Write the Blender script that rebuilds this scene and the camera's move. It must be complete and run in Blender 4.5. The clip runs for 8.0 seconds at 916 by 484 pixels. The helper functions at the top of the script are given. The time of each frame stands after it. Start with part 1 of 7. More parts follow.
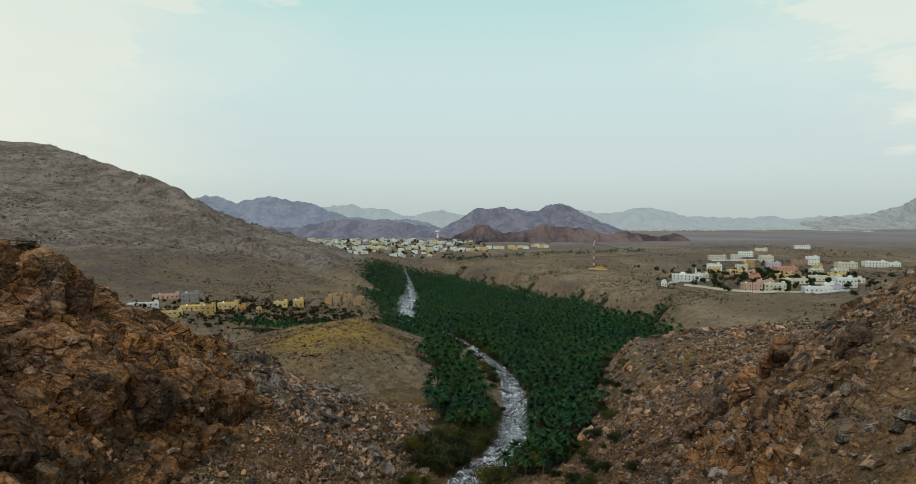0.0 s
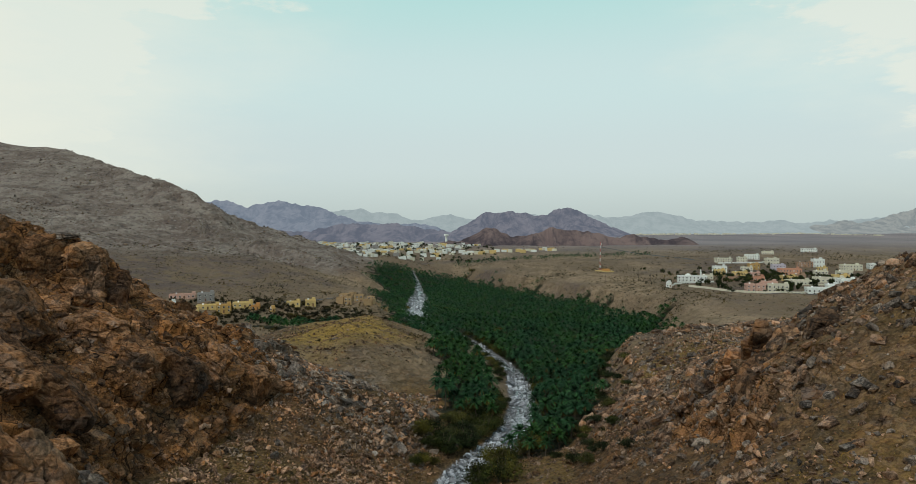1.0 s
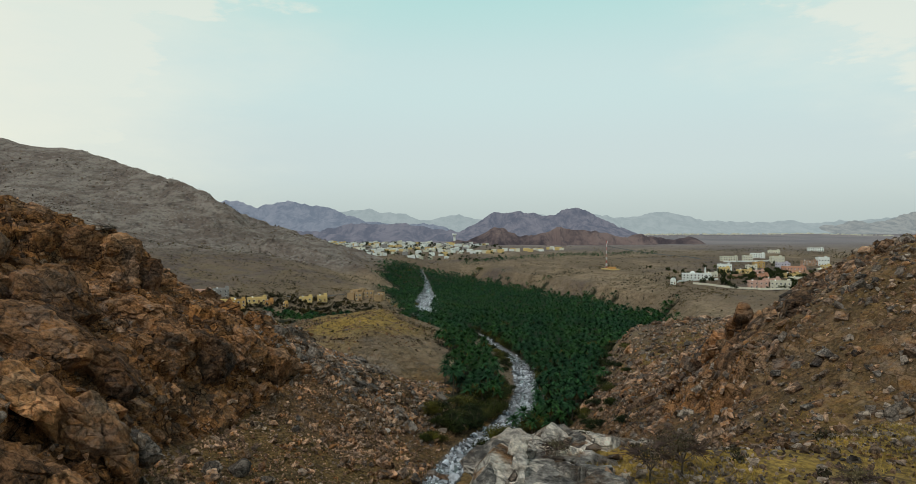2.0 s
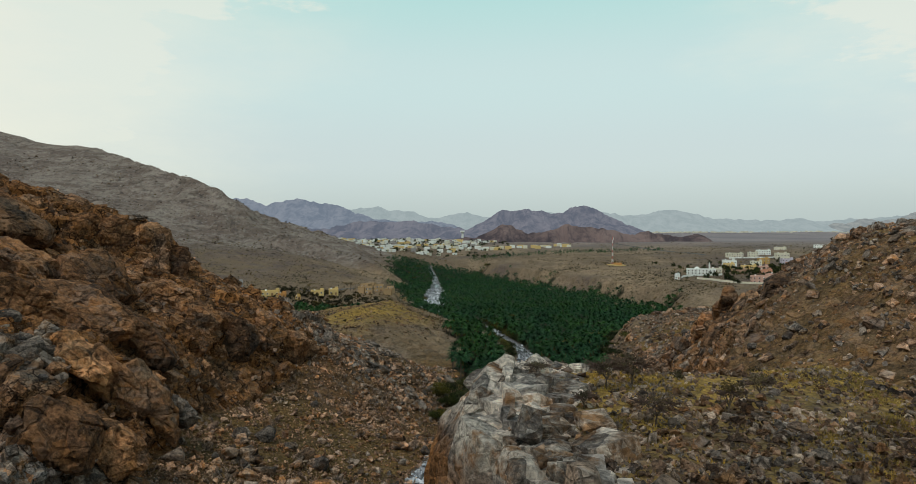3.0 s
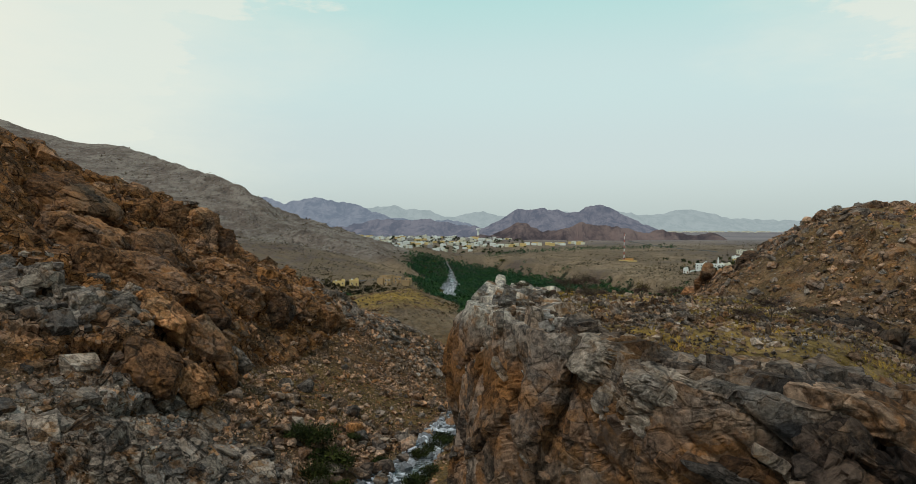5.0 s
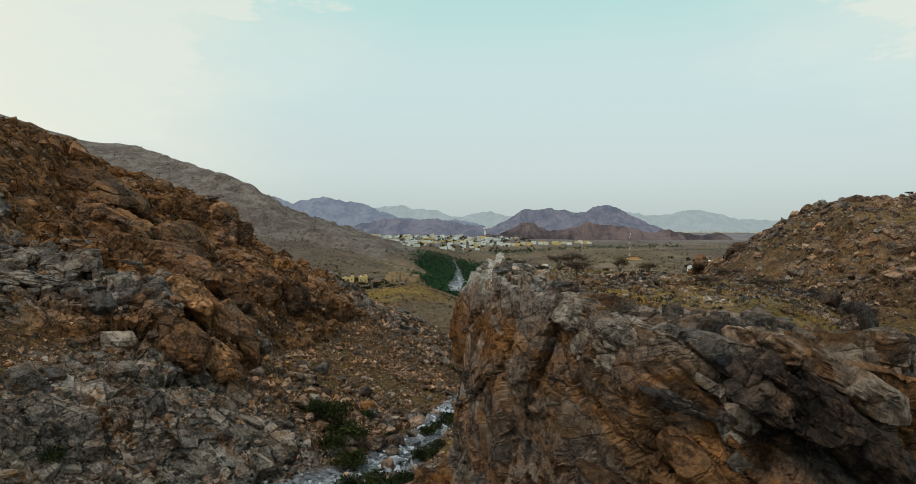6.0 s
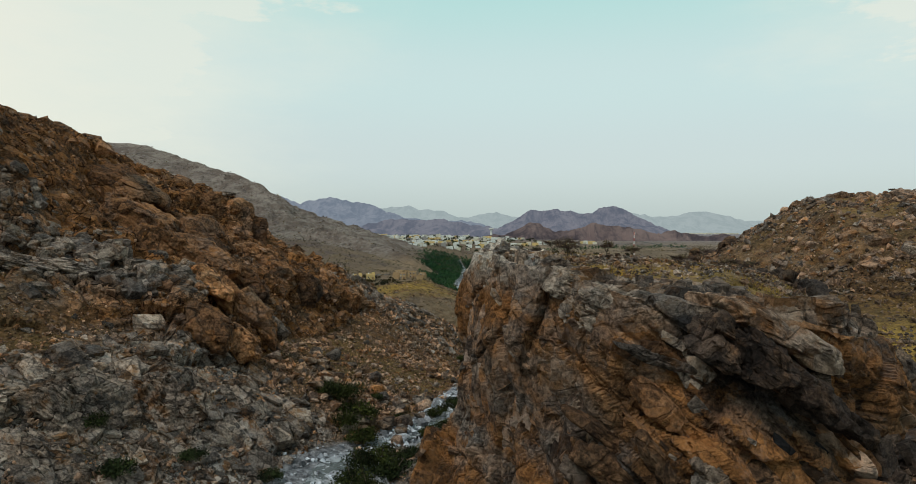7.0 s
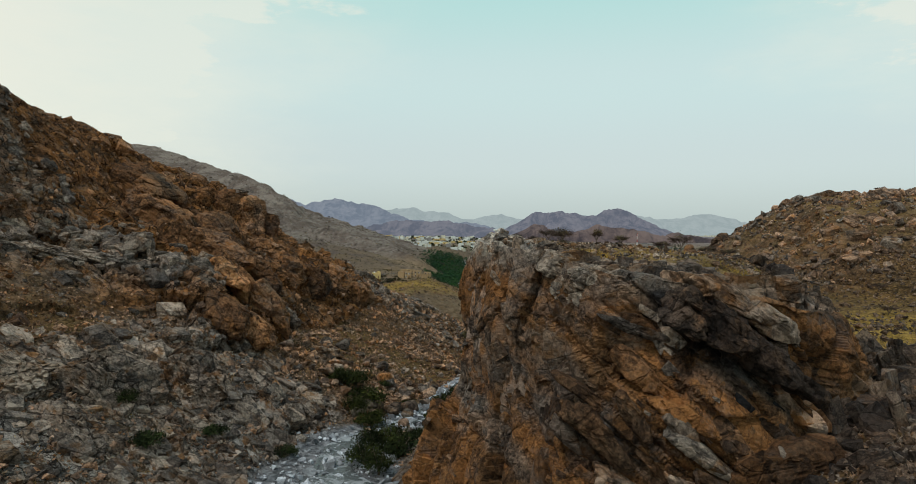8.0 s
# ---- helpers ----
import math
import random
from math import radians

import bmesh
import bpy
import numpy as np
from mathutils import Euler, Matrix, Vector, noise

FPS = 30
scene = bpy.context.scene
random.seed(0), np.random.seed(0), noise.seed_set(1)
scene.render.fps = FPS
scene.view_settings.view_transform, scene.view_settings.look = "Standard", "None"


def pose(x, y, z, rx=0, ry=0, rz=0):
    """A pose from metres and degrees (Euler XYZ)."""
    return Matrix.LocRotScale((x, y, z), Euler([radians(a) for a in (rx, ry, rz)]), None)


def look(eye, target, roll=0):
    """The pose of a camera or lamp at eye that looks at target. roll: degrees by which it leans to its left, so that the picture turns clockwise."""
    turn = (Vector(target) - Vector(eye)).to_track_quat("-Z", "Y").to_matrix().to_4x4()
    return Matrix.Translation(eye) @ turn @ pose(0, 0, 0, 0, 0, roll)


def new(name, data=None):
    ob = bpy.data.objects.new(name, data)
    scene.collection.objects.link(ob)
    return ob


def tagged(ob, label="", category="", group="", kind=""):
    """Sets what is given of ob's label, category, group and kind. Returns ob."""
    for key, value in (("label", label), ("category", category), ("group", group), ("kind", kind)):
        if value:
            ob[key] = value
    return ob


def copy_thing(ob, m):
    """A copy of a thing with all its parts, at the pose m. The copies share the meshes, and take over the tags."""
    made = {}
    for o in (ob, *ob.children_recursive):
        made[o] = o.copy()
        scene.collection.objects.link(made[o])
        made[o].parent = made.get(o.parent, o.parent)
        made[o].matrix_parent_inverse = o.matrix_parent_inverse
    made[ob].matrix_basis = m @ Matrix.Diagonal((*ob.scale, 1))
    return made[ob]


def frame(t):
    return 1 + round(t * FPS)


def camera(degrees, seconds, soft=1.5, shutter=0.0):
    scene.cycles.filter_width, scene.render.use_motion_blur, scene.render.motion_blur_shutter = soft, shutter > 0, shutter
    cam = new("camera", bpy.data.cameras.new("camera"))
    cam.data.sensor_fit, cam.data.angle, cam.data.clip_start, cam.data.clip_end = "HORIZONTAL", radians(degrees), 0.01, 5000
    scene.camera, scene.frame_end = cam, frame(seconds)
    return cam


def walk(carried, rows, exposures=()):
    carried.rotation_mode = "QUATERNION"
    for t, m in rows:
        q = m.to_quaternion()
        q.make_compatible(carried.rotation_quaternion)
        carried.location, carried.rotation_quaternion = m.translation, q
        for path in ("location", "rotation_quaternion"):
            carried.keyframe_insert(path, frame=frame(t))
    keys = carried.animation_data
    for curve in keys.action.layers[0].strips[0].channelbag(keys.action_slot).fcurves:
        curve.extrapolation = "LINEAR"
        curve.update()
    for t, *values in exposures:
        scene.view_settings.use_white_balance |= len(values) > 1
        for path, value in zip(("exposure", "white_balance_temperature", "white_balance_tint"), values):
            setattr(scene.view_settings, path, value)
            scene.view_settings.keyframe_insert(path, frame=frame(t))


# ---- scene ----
cam = camera(70.0, 8.0, soft=0.55)
ROWS = [  # seconds, x, y, z, yaw, pitch, roll
    (0, 0.146, 1.324, 78.654, -0.061, -1.490, -0.20),
    (0.5, 0.247, -5.395, 77.456, 0.312, -1.260, -0.21),
    (1, 0.415, -12.183, 76.233, 0.679, -1.088, -0.21),
    (1.5, 0.645, -19.012, 74.990, 1.042, -1.003, -0.21),
    (3, 1.644, -39.445, 71.202, 2.122, -1.203, -0.14),
    (3.5, 2.060, -46.140, 69.939, 2.478, -1.260, -0.10),
    (4, 2.508, -52.727, 68.687, 2.831, -1.318, -0.05),
    (4.5, 2.982, -59.178, 67.452, 3.179, -1.261, 0.01),
    (6, 4.500, -77.417, 63.904, 4.154, -1.232, 0.24),
    (6.5, 5.018, -83.027, 62.794, 4.441, -1.146, 0.33),
    (7, 5.533, -88.353, 61.731, 4.701, -1.146, 0.43),
    (7.5, 6.037, -93.365, 60.720, 4.925, -1.089, 0.54),
    (8, 6.526, -98.034, 59.769, 5.107, -0.974, 0.66),
]
walk(cam, [(t, pose(x, y, z, 90 + pitch, 0, yaw) @ pose(0, 0, 0, 0, 0, roll)) for t, x, y, z, yaw, pitch, roll in ROWS])

# ---- world, sun, exposure ----
SUN_ELEV, SUN_AZ = radians(58), radians(-145)   # azimuth from +y towards +x


def sky_world():
    w = bpy.data.worlds.new("hazy_sky")
    scene.world = w
    w.use_nodes = True
    nt = w.node_tree
    nt.nodes.clear()
    N, L = nt.nodes.new, nt.links.new
    out = N("ShaderNodeOutputWorld")
    sky = N("ShaderNodeTexSky")
    sky.sky_type, sky.sun_disc = "NISHITA", False
    sky.sun_elevation, sky.sun_rotation = SUN_ELEV, SUN_AZ
    sky.air_density, sky.dust_density, sky.ozone_density = 1.0, 3.0, 1.5
    bg_sky = N("ShaderNodeBackground")
    bg_sky.inputs[1].default_value = 0.02
    L(sky.outputs[0], bg_sky.inputs[0])
    tc = N("ShaderNodeTexCoord")
    sep = N("ShaderNodeSeparateXYZ")
    L(tc.outputs["Generated"], sep.inputs[0])
    ramp = N("ShaderNodeValToRGB")
    ramp.color_ramp.interpolation = "EASE"
    stops = [(0.0, (0.47, 0.55, 0.535)), (0.10, (0.545, 0.635, 0.62)), (0.22, (0.545, 0.69, 0.66)),
             (0.36, (0.43, 0.68, 0.635)), (0.62, (0.17, 0.30, 0.33)), (1.0, (0.09, 0.15, 0.20))]
    el = ramp.color_ramp.elements
    while len(el) < len(stops):
        el.new(0.5)
    for e, (p, c) in zip(el, stops):
        e.position, e.color = p, (*c, 1)
    L(sep.outputs["Z"], ramp.inputs[0])
    # thin warm cloud veil: wide on the sun's side, a smaller one opposite
    noise_t = N("ShaderNodeTexNoise")
    noise_t.inputs["Scale"].default_value, noise_t.inputs["Detail"].default_value = 2.6, 7
    noise_t.inputs["Roughness"].default_value = 0.6
    mp = N("ShaderNodeMapping")
    mp.inputs["Scale"].default_value = (1.0, 1.0, 3.2)
    mp.inputs["Location"].default_value = (0.35, 0.1, 0.6)
    L(tc.outputs["Generated"], mp.inputs[0])
    L(mp.outputs[0], noise_t.inputs["Vector"])

    def math_node(op, a, b=None):
        m = N("ShaderNodeMath")
        m.operation = op
        for i, v in enumerate((a, b)):
            if v is None:
                continue
            if isinstance(v, (int, float)):
                m.inputs[i].default_value = v
            else:
                L(v, m.inputs[i])
        return m.outputs[0]

    def smooth(v, lo, hi):
        m = N("ShaderNodeMapRange")
        m.interpolation_type = "SMOOTHSTEP"
        m.inputs["From Min"].default_value, m.inputs["From Max"].default_value = lo, hi
        L(v, m.inputs["Value"])
        return m.outputs[0]

    west = math_node("SUBTRACT", math_node("MULTIPLY", sep.outputs["X"], -1.0), 0.0)
    west = math_node("ADD", west, math_node("MULTIPLY", math_node("SUBTRACT", noise_t.outputs[0], 0.5), 0.55))
    west = math_node("ADD", west, math_node("MULTIPLY", sep.outputs["Z"], 0.35))
    veil_w = smooth(west, 0.18, 0.72)
    east = math_node("ADD", sep.outputs["X"], math_node("MULTIPLY", sep.outputs["Z"], 1.1))
    east = math_node("ADD", east, math_node("MULTIPLY", math_node("SUBTRACT", noise_t.outputs[0], 0.5), 0.9))
    veil_e = math_node("MULTIPLY", smooth(east, 0.60, 1.0), 0.5)
    # torn edges of the veil high on both sides
    puff = N("ShaderNodeTexNoise")
    puff.inputs["Scale"].default_value, puff.inputs["Detail"].default_value, puff.inputs["Roughness"].default_value = 6.5, 8, 0.62
    L(mp.outputs[0], puff.inputs["Vector"])
    side = math_node("ADD", math_node("ABSOLUTE", math_node("SUBTRACT", sep.outputs["X"], 0.04)), math_node("MULTIPLY", sep.outputs["Z"], 0.9))
    torn = math_node("MULTIPLY", smooth(math_node("ADD", side, math_node("MULTIPLY", math_node("SUBTRACT", puff.outputs[0], 0.5), 0.55)), 0.60, 0.69), 0.75)
    veil = math_node("MAXIMUM", math_node("MAXIMUM", veil_w, veil_e), torn)
    mix = N("ShaderNodeMix")
    mix.data_type = "RGBA"
    mix.inputs["B"].default_value = (0.765, 0.775, 0.655, 1)
    L(math_node("MULTIPLY", veil, smooth(math_node("MULTIPLY", sep.outputs["Z"], -1.0), -0.75, -0.35)), mix.inputs["Factor"])
    L(ramp.outputs[0], mix.inputs["A"])
    bg = N("ShaderNodeBackground")
    L(mix.outputs["Result"], bg.inputs[0])
    add = N("ShaderNodeAddShader")
    L(bg_sky.outputs[0], add.inputs[0])
    L(bg.outputs[0], add.inputs[1])
    L(add.outputs[0], out.inputs[0])


sky_world()
sun = new("sun", bpy.data.lights.new("sun", "SUN"))
sun.data.energy, sun.data.angle, sun.data.color = 1.6, radians(14), (1.0, 0.97, 0.89)
sun_way = Vector((math.sin(SUN_AZ) * math.cos(SUN_ELEV), math.cos(SUN_AZ) * math.cos(SUN_ELEV), math.sin(SUN_ELEV)))
sun.matrix_world = look(sun_way * 300, (0, 0, 0))
scene.view_settings.exposure = 0.0

# ---- noise on arrays ----
def hash01(i, seed=0):
    """Random numbers in 0..1 from integer cells (last axis x, y, z)."""
    i = i.astype(np.int64)
    h = (i[..., 0] * 374761393 + i[..., 1] * 668265263 + i[..., 2] * 1274126177 + seed * 974634777) & 0xFFFFFFFF
    h = ((h ^ (h >> 13)) * 1103515245) & 0xFFFFFFFF
    h = ((h ^ (h >> 16)) * 1540483477) & 0xFFFFFFFF
    return ((h ^ (h >> 15)) & 0xFFFFFF) / float(0x1000000)


def vnoise(p, size, seed=0):
    """Smooth value noise, -1..1, with features of that size."""
    q = np.asarray(p, dtype=np.float64) / size
    i = np.floor(q).astype(np.int64)
    f = q - i
    f = f * f * (3 - 2 * f)
    out = 0
    for dx in (0, 1):
        wx = f[..., 0] if dx else 1 - f[..., 0]
        for dy in (0, 1):
            wy = f[..., 1] if dy else 1 - f[..., 1]
            for dz in (0, 1):
                wz = f[..., 2] if dz else 1 - f[..., 2]
                out = out + wx * wy * wz * hash01(i + np.array([dx, dy, dz]), seed)
    return out * 2 - 1


def fbm(p, size, octaves=4, seed=0, gain=0.5):
    out, amp = 0, 1.0
    for k in range(octaves):
        out = out + amp * vnoise(p, size / 2 ** k, seed + 17 * k)
        amp *= gain
    return out


def ridged(p, size, octaves=4, seed=0):
    out, amp = 0, 1.0
    for k in range(octaves):
        out = out + amp * (1 - 2 * np.abs(vnoise(p, size / 2 ** k, seed + 31 * k)))
        amp *= 0.5
    return out


def blocks(p, size, seed=0, tilt=0.9, crack=0.5):
    """Fractured rock: each cell is a tilted flat block at a level of its own, with open joints between the blocks. About -1..1."""
    q = np.asarray(p, dtype=np.float64) / size
    base = np.floor(q - 0.5).astype(np.int64)
    f1 = np.full(q.shape[:-1], 9.0)
    f2 = np.full(q.shape[:-1], 9.0)
    val = np.zeros(q.shape[:-1])
    for dx in (0, 1):
        for dy in (0, 1):
            for dz in (0, 1):
                c = base + np.array([dx, dy, dz])
                r = [hash01(c, seed + k) for k in range(7)]
                d = np.stack([q[..., k] - (c[..., k] + 0.5 + 0.85 * (r[k] - 0.5)) for k in range(3)], -1)
                dist = np.sqrt((d ** 2).sum(-1))
                here = (r[3] * 2 - 1) * 0.6 + tilt * ((r[4] - 0.5) * d[..., 0] + (r[5] - 0.5) * d[..., 1] + (r[6] - 0.5) * d[..., 2]) * 2
                near = dist < f1
                f2 = np.where(near, f1, np.minimum(f2, dist))
                val = np.where(near, here, val)
                f1 = np.where(near, dist, f1)
    return val - crack * np.exp(-((f2 - f1) / 0.07) ** 2)


def smoothstep(a, b, v):
    t = np.clip((v - a) / (b - a), 0, 1)
    return t * t * (3 - 2 * t)


def mesh_from(name, verts, faces, smooth=False):
    """A mesh from arrays: verts n x 3, faces m x k (k = 3 or 4)."""
    me = bpy.data.meshes.new(name)
    verts, faces = np.asarray(verts, dtype=np.float32), np.asarray(faces, dtype=np.int32)
    n, k = faces.shape
    me.vertices.add(len(verts))
    me.vertices.foreach_set("co", verts.ravel())
    me.loops.add(n * k)
    me.loops.foreach_set("vertex_index", faces.ravel())
    me.polygons.add(n)
    me.polygons.foreach_set("loop_start", np.arange(0, n * k, k, dtype=np.int32))
    me.polygons.foreach_set("use_smooth", np.full(n, smooth))
    me.update(calc_edges=True)
    return me


def grid_faces(rows, cols):
    i = np.arange(rows * cols).reshape(rows, cols)
    return np.stack([i[:-1, :-1], i[:-1, 1:], i[1:, 1:], i[1:, :-1]], -1).reshape(-1, 4)


def attribute(me, name, values):
    me.attributes.new(name, "FLOAT", "POINT").data.foreach_set("value", np.asarray(values, dtype=np.float32).ravel())

# ---- materials ----
class Nodes:
    """Short forms for building a node material."""

    def __init__(self, name, rough=0.9, metal=0.0, spec=0.3):
        self.mat = bpy.data.materials.new(name)
        self.mat.use_nodes = True
        self.nt = self.mat.node_tree
        self.bsdf = self.nt.nodes["Principled BSDF"]
        self.bsdf.inputs["Roughness"].default_value = rough
        self.bsdf.inputs["Metallic"].default_value = metal
        self.bsdf.inputs["Specular IOR Level"].default_value = spec
        self.geo = self.node("ShaderNodeNewGeometry")
        self.co = self.geo.outputs["Position"]

    def node(self, kind):
        return self.nt.nodes.new(kind)

    def put(self, socket, v):
        if isinstance(v, (int, float)):
            socket.default_value = v
        elif isinstance(v, tuple):
            socket.default_value = (*v, 1) if len(v) == 3 else v
        else:
            self.nt.links.new(v, socket)

    def math(self, op, a, b=0.0):
        m = self.node("ShaderNodeMath")
        m.operation = op
        self.put(m.inputs[0], a), self.put(m.inputs[1], b)
        return m.outputs[0]

    def mapped(self, scale, turn=(0, 0, 0), co=None):
        m = self.node("ShaderNodeMapping")
        m.inputs["Scale"].default_value, m.inputs["Rotation"].default_value = scale, turn
        self.put(m.inputs[0], co or self.co)
        return m.outputs[0]

    def noise(self, scale, detail=5, rough=0.6, co=None, warp=0.0):
        n = self.node("ShaderNodeTexNoise")
        n.inputs["Scale"].default_value, n.inputs["Detail"].default_value = scale, detail
        n.inputs["Roughness"].default_value, n.inputs["Distortion"].default_value = rough, warp
        self.put(n.inputs["Vector"], co or self.co)
        return n.outputs[0]

    def cells(self, scale, feature="F1", out="Distance", co=None, rand=1.0):
        v = self.node("ShaderNodeTexVoronoi")
        v.feature = feature
        v.inputs["Scale"].default_value, v.inputs["Randomness"].default_value = scale, rand
        self.put(v.inputs["Vector"], co or self.co)
        return v.outputs[out]

    def step(self, v, lo, hi):
        m = self.node("ShaderNodeMapRange")
        m.interpolation_type = "SMOOTHSTEP"
        m.inputs["From Min"].default_value, m.inputs["From Max"].default_value = lo, hi
        self.put(m.inputs["Value"], v)
        return m.outputs[0]

    def mix(self, f, a, b, blend="MIX"):
        m = self.node("ShaderNodeMix")
        m.data_type, m.blend_type = "RGBA", blend
        self.put(m.inputs["Factor"], f), self.put(m.inputs["A"], a), self.put(m.inputs["B"], b)
        return m.outputs["Result"]

    def attr(self, name):
        a = self.node("ShaderNodeAttribute")
        a.attribute_name = name
        return a.outputs["Fac"]

    def bump(self, height, strength=0.5, distance=0.3):
        b = self.node("ShaderNodeBump")
        b.inputs["Strength"].default_value, b.inputs["Distance"].default_value = strength, distance
        self.put(b.inputs["Height"], height)
        self.put(self.bsdf.inputs["Normal"], b.outputs[0])

    def done(self, colour, rough=None):
        self.put(self.bsdf.inputs["Base Color"], colour)
        if rough is not None:
            self.put(self.bsdf.inputs["Roughness"], rough)
        return self.mat


ORANGE, BROWN, GREY, PALE, DARK = (0.335, 0.157, 0.057), (0.152, 0.092, 0.051), (0.158, 0.150, 0.152), (0.43, 0.41, 0.385), (0.028, 0.030, 0.036)
OCHRE, SOIL, PLUM = (0.52, 0.34, 0.080), (0.168, 0.112, 0.064), (0.150, 0.115, 0.100)


def facets(n, scale, co):
    """Rock broken into flat tilted faces: their height, a random tone for each, and the distance to the nearest joint."""
    v = n.node("ShaderNodeTexVoronoi")
    v.inputs["Scale"].default_value = scale
    n.put(v.inputs["Vector"], co)
    off = n.node("ShaderNodeVectorMath")
    off.operation = "SUBTRACT"
    n.put(off.inputs[0], co), n.put(off.inputs[1], v.outputs["Position"])
    lean = n.node("ShaderNodeVectorMath")
    lean.operation = "SUBTRACT"
    n.put(lean.inputs[0], v.outputs["Color"])
    lean.inputs[1].default_value = (0.5, 0.5, 0.5)
    dot = n.node("ShaderNodeVectorMath")
    dot.operation = "DOT_PRODUCT"
    n.put(dot.inputs[0], off.outputs[0]), n.put(dot.inputs[1], lean.outputs[0])
    sep = n.node("ShaderNodeSeparateColor")
    n.put(sep.inputs[0], v.outputs["Color"])
    return dot.outputs["Value"], sep.outputs, n.cells(scale, "DISTANCE_TO_EDGE", co=co)


def rock_colour(n, orange, pale, dark, size=1.0, cracks=1.0):
    """Weathered limestone: brown body, orange stain, grey crust, pale and dark beds, broken straight joints. Returns colour, grain and relief."""
    wob = n.node("ShaderNodeTexNoise")
    wob.inputs["Scale"].default_value, wob.inputs["Detail"].default_value, wob.inputs["Roughness"].default_value = 0.45 / size, 4, 0.6
    n.put(wob.inputs["Vector"], n.co)
    bent = n.node("ShaderNodeVectorMath")
    bent.operation = "MULTIPLY_ADD"
    n.put(bent.inputs[0], wob.outputs["Color"]), n.put(bent.inputs[2], n.co)
    bent.inputs[1].default_value = (0.55 * size,) * 3
    h1, tone1, edge1 = facets(n, 0.27 / size, n.mapped((1, 1, 1.35), (0.2, 0.3, 0.4), bent.outputs[0]))
    h2, tone2, edge2 = facets(n, 0.95 / size, n.mapped((1, 1, 1.3), (0.5, 0.1, 0.9), bent.outputs[0]))
    small = n.noise(3.0 / size, 10, 0.72)
    large = n.noise(0.06 / size, 4, 0.55)
    base = n.mix(n.step(large, 0.38, 0.62), BROWN, SOIL)
    stain = n.math("ADD", n.noise(0.09 / size, 8, 0.68), n.math("MULTIPLY", tone1[1], 0.10))
    base = n.mix(n.math("MULTIPLY", orange, n.step(stain, 0.34, 0.60)), base, ORANGE)
    crust = n.math("ADD", n.math("MULTIPLY", tone2[0], 0.10), n.noise(0.17 / size, 10, 0.72))
    bare = n.math("SUBTRACT", 0.85, n.math("MULTIPLY", orange, 0.5))
    base = n.mix(n.math("MULTIPLY", n.step(crust, 0.57, 0.66), bare), base, GREY)
    base = n.mix(n.math("MULTIPLY", pale, n.step(n.math("ADD", n.noise(0.26 / size, 10, 0.74), n.math("MULTIPLY", tone2[1], 0.10)), 0.42, 0.58)), base, PALE)
    base = n.mix(n.math("MULTIPLY", dark, n.step(n.math("ADD", n.noise(0.16 / size, 9, 0.72), n.math("MULTIPLY", dark, 0.22)), 0.50, 0.66)), base, DARK)
    dust = n.math("MULTIPLY", n.step(n.noise(1.0 / size, 10, 0.80), 0.55, 0.67), 0.35)
    base = n.mix(n.math("MULTIPLY", dust, n.math("SUBTRACT", 1.0, dark)), base, (0.36, 0.29, 0.22))
    value = n.math("ADD", n.math("MULTIPLY", n.math("ADD", tone2[2], tone1[0]), 0.20), small)
    base = n.mix(1.0, base, n.mix(n.step(value, 0.44, 1.00), (0.15, 0.148, 0.152), (1.45, 1.40, 1.33)), "MULTIPLY")
    # dark pits: crevice shade painted into the base colour
    pit_shade = n.math("MULTIPLY", n.step(n.noise(0.55 / size, 10, 0.78), 0.57, 0.68), 0.6)
    base = n.mix(pit_shade, base, n.mix(1.0, base, (0.36, 0.33, 0.32), "MULTIPLY"))
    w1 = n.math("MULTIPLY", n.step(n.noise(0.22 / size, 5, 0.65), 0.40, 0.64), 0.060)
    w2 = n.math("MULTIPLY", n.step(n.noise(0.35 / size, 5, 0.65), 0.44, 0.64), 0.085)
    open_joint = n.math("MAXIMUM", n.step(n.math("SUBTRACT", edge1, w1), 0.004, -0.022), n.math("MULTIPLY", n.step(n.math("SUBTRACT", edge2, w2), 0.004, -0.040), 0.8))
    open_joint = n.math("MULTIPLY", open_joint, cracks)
    # open joints, their inner shade painted in as a darker base colour
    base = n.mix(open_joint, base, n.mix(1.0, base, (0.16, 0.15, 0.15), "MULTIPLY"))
    relief = n.math("ADD", n.math("MULTIPLY", h1, 1.1), n.math("MULTIPLY", h2, 0.9))
    relief = n.math("SUBTRACT", n.math("ADD", relief, n.math("MULTIPLY", small, 0.45 * size)), n.math("MULTIPLY", open_joint, 0.45 * size))
    return base, small, relief


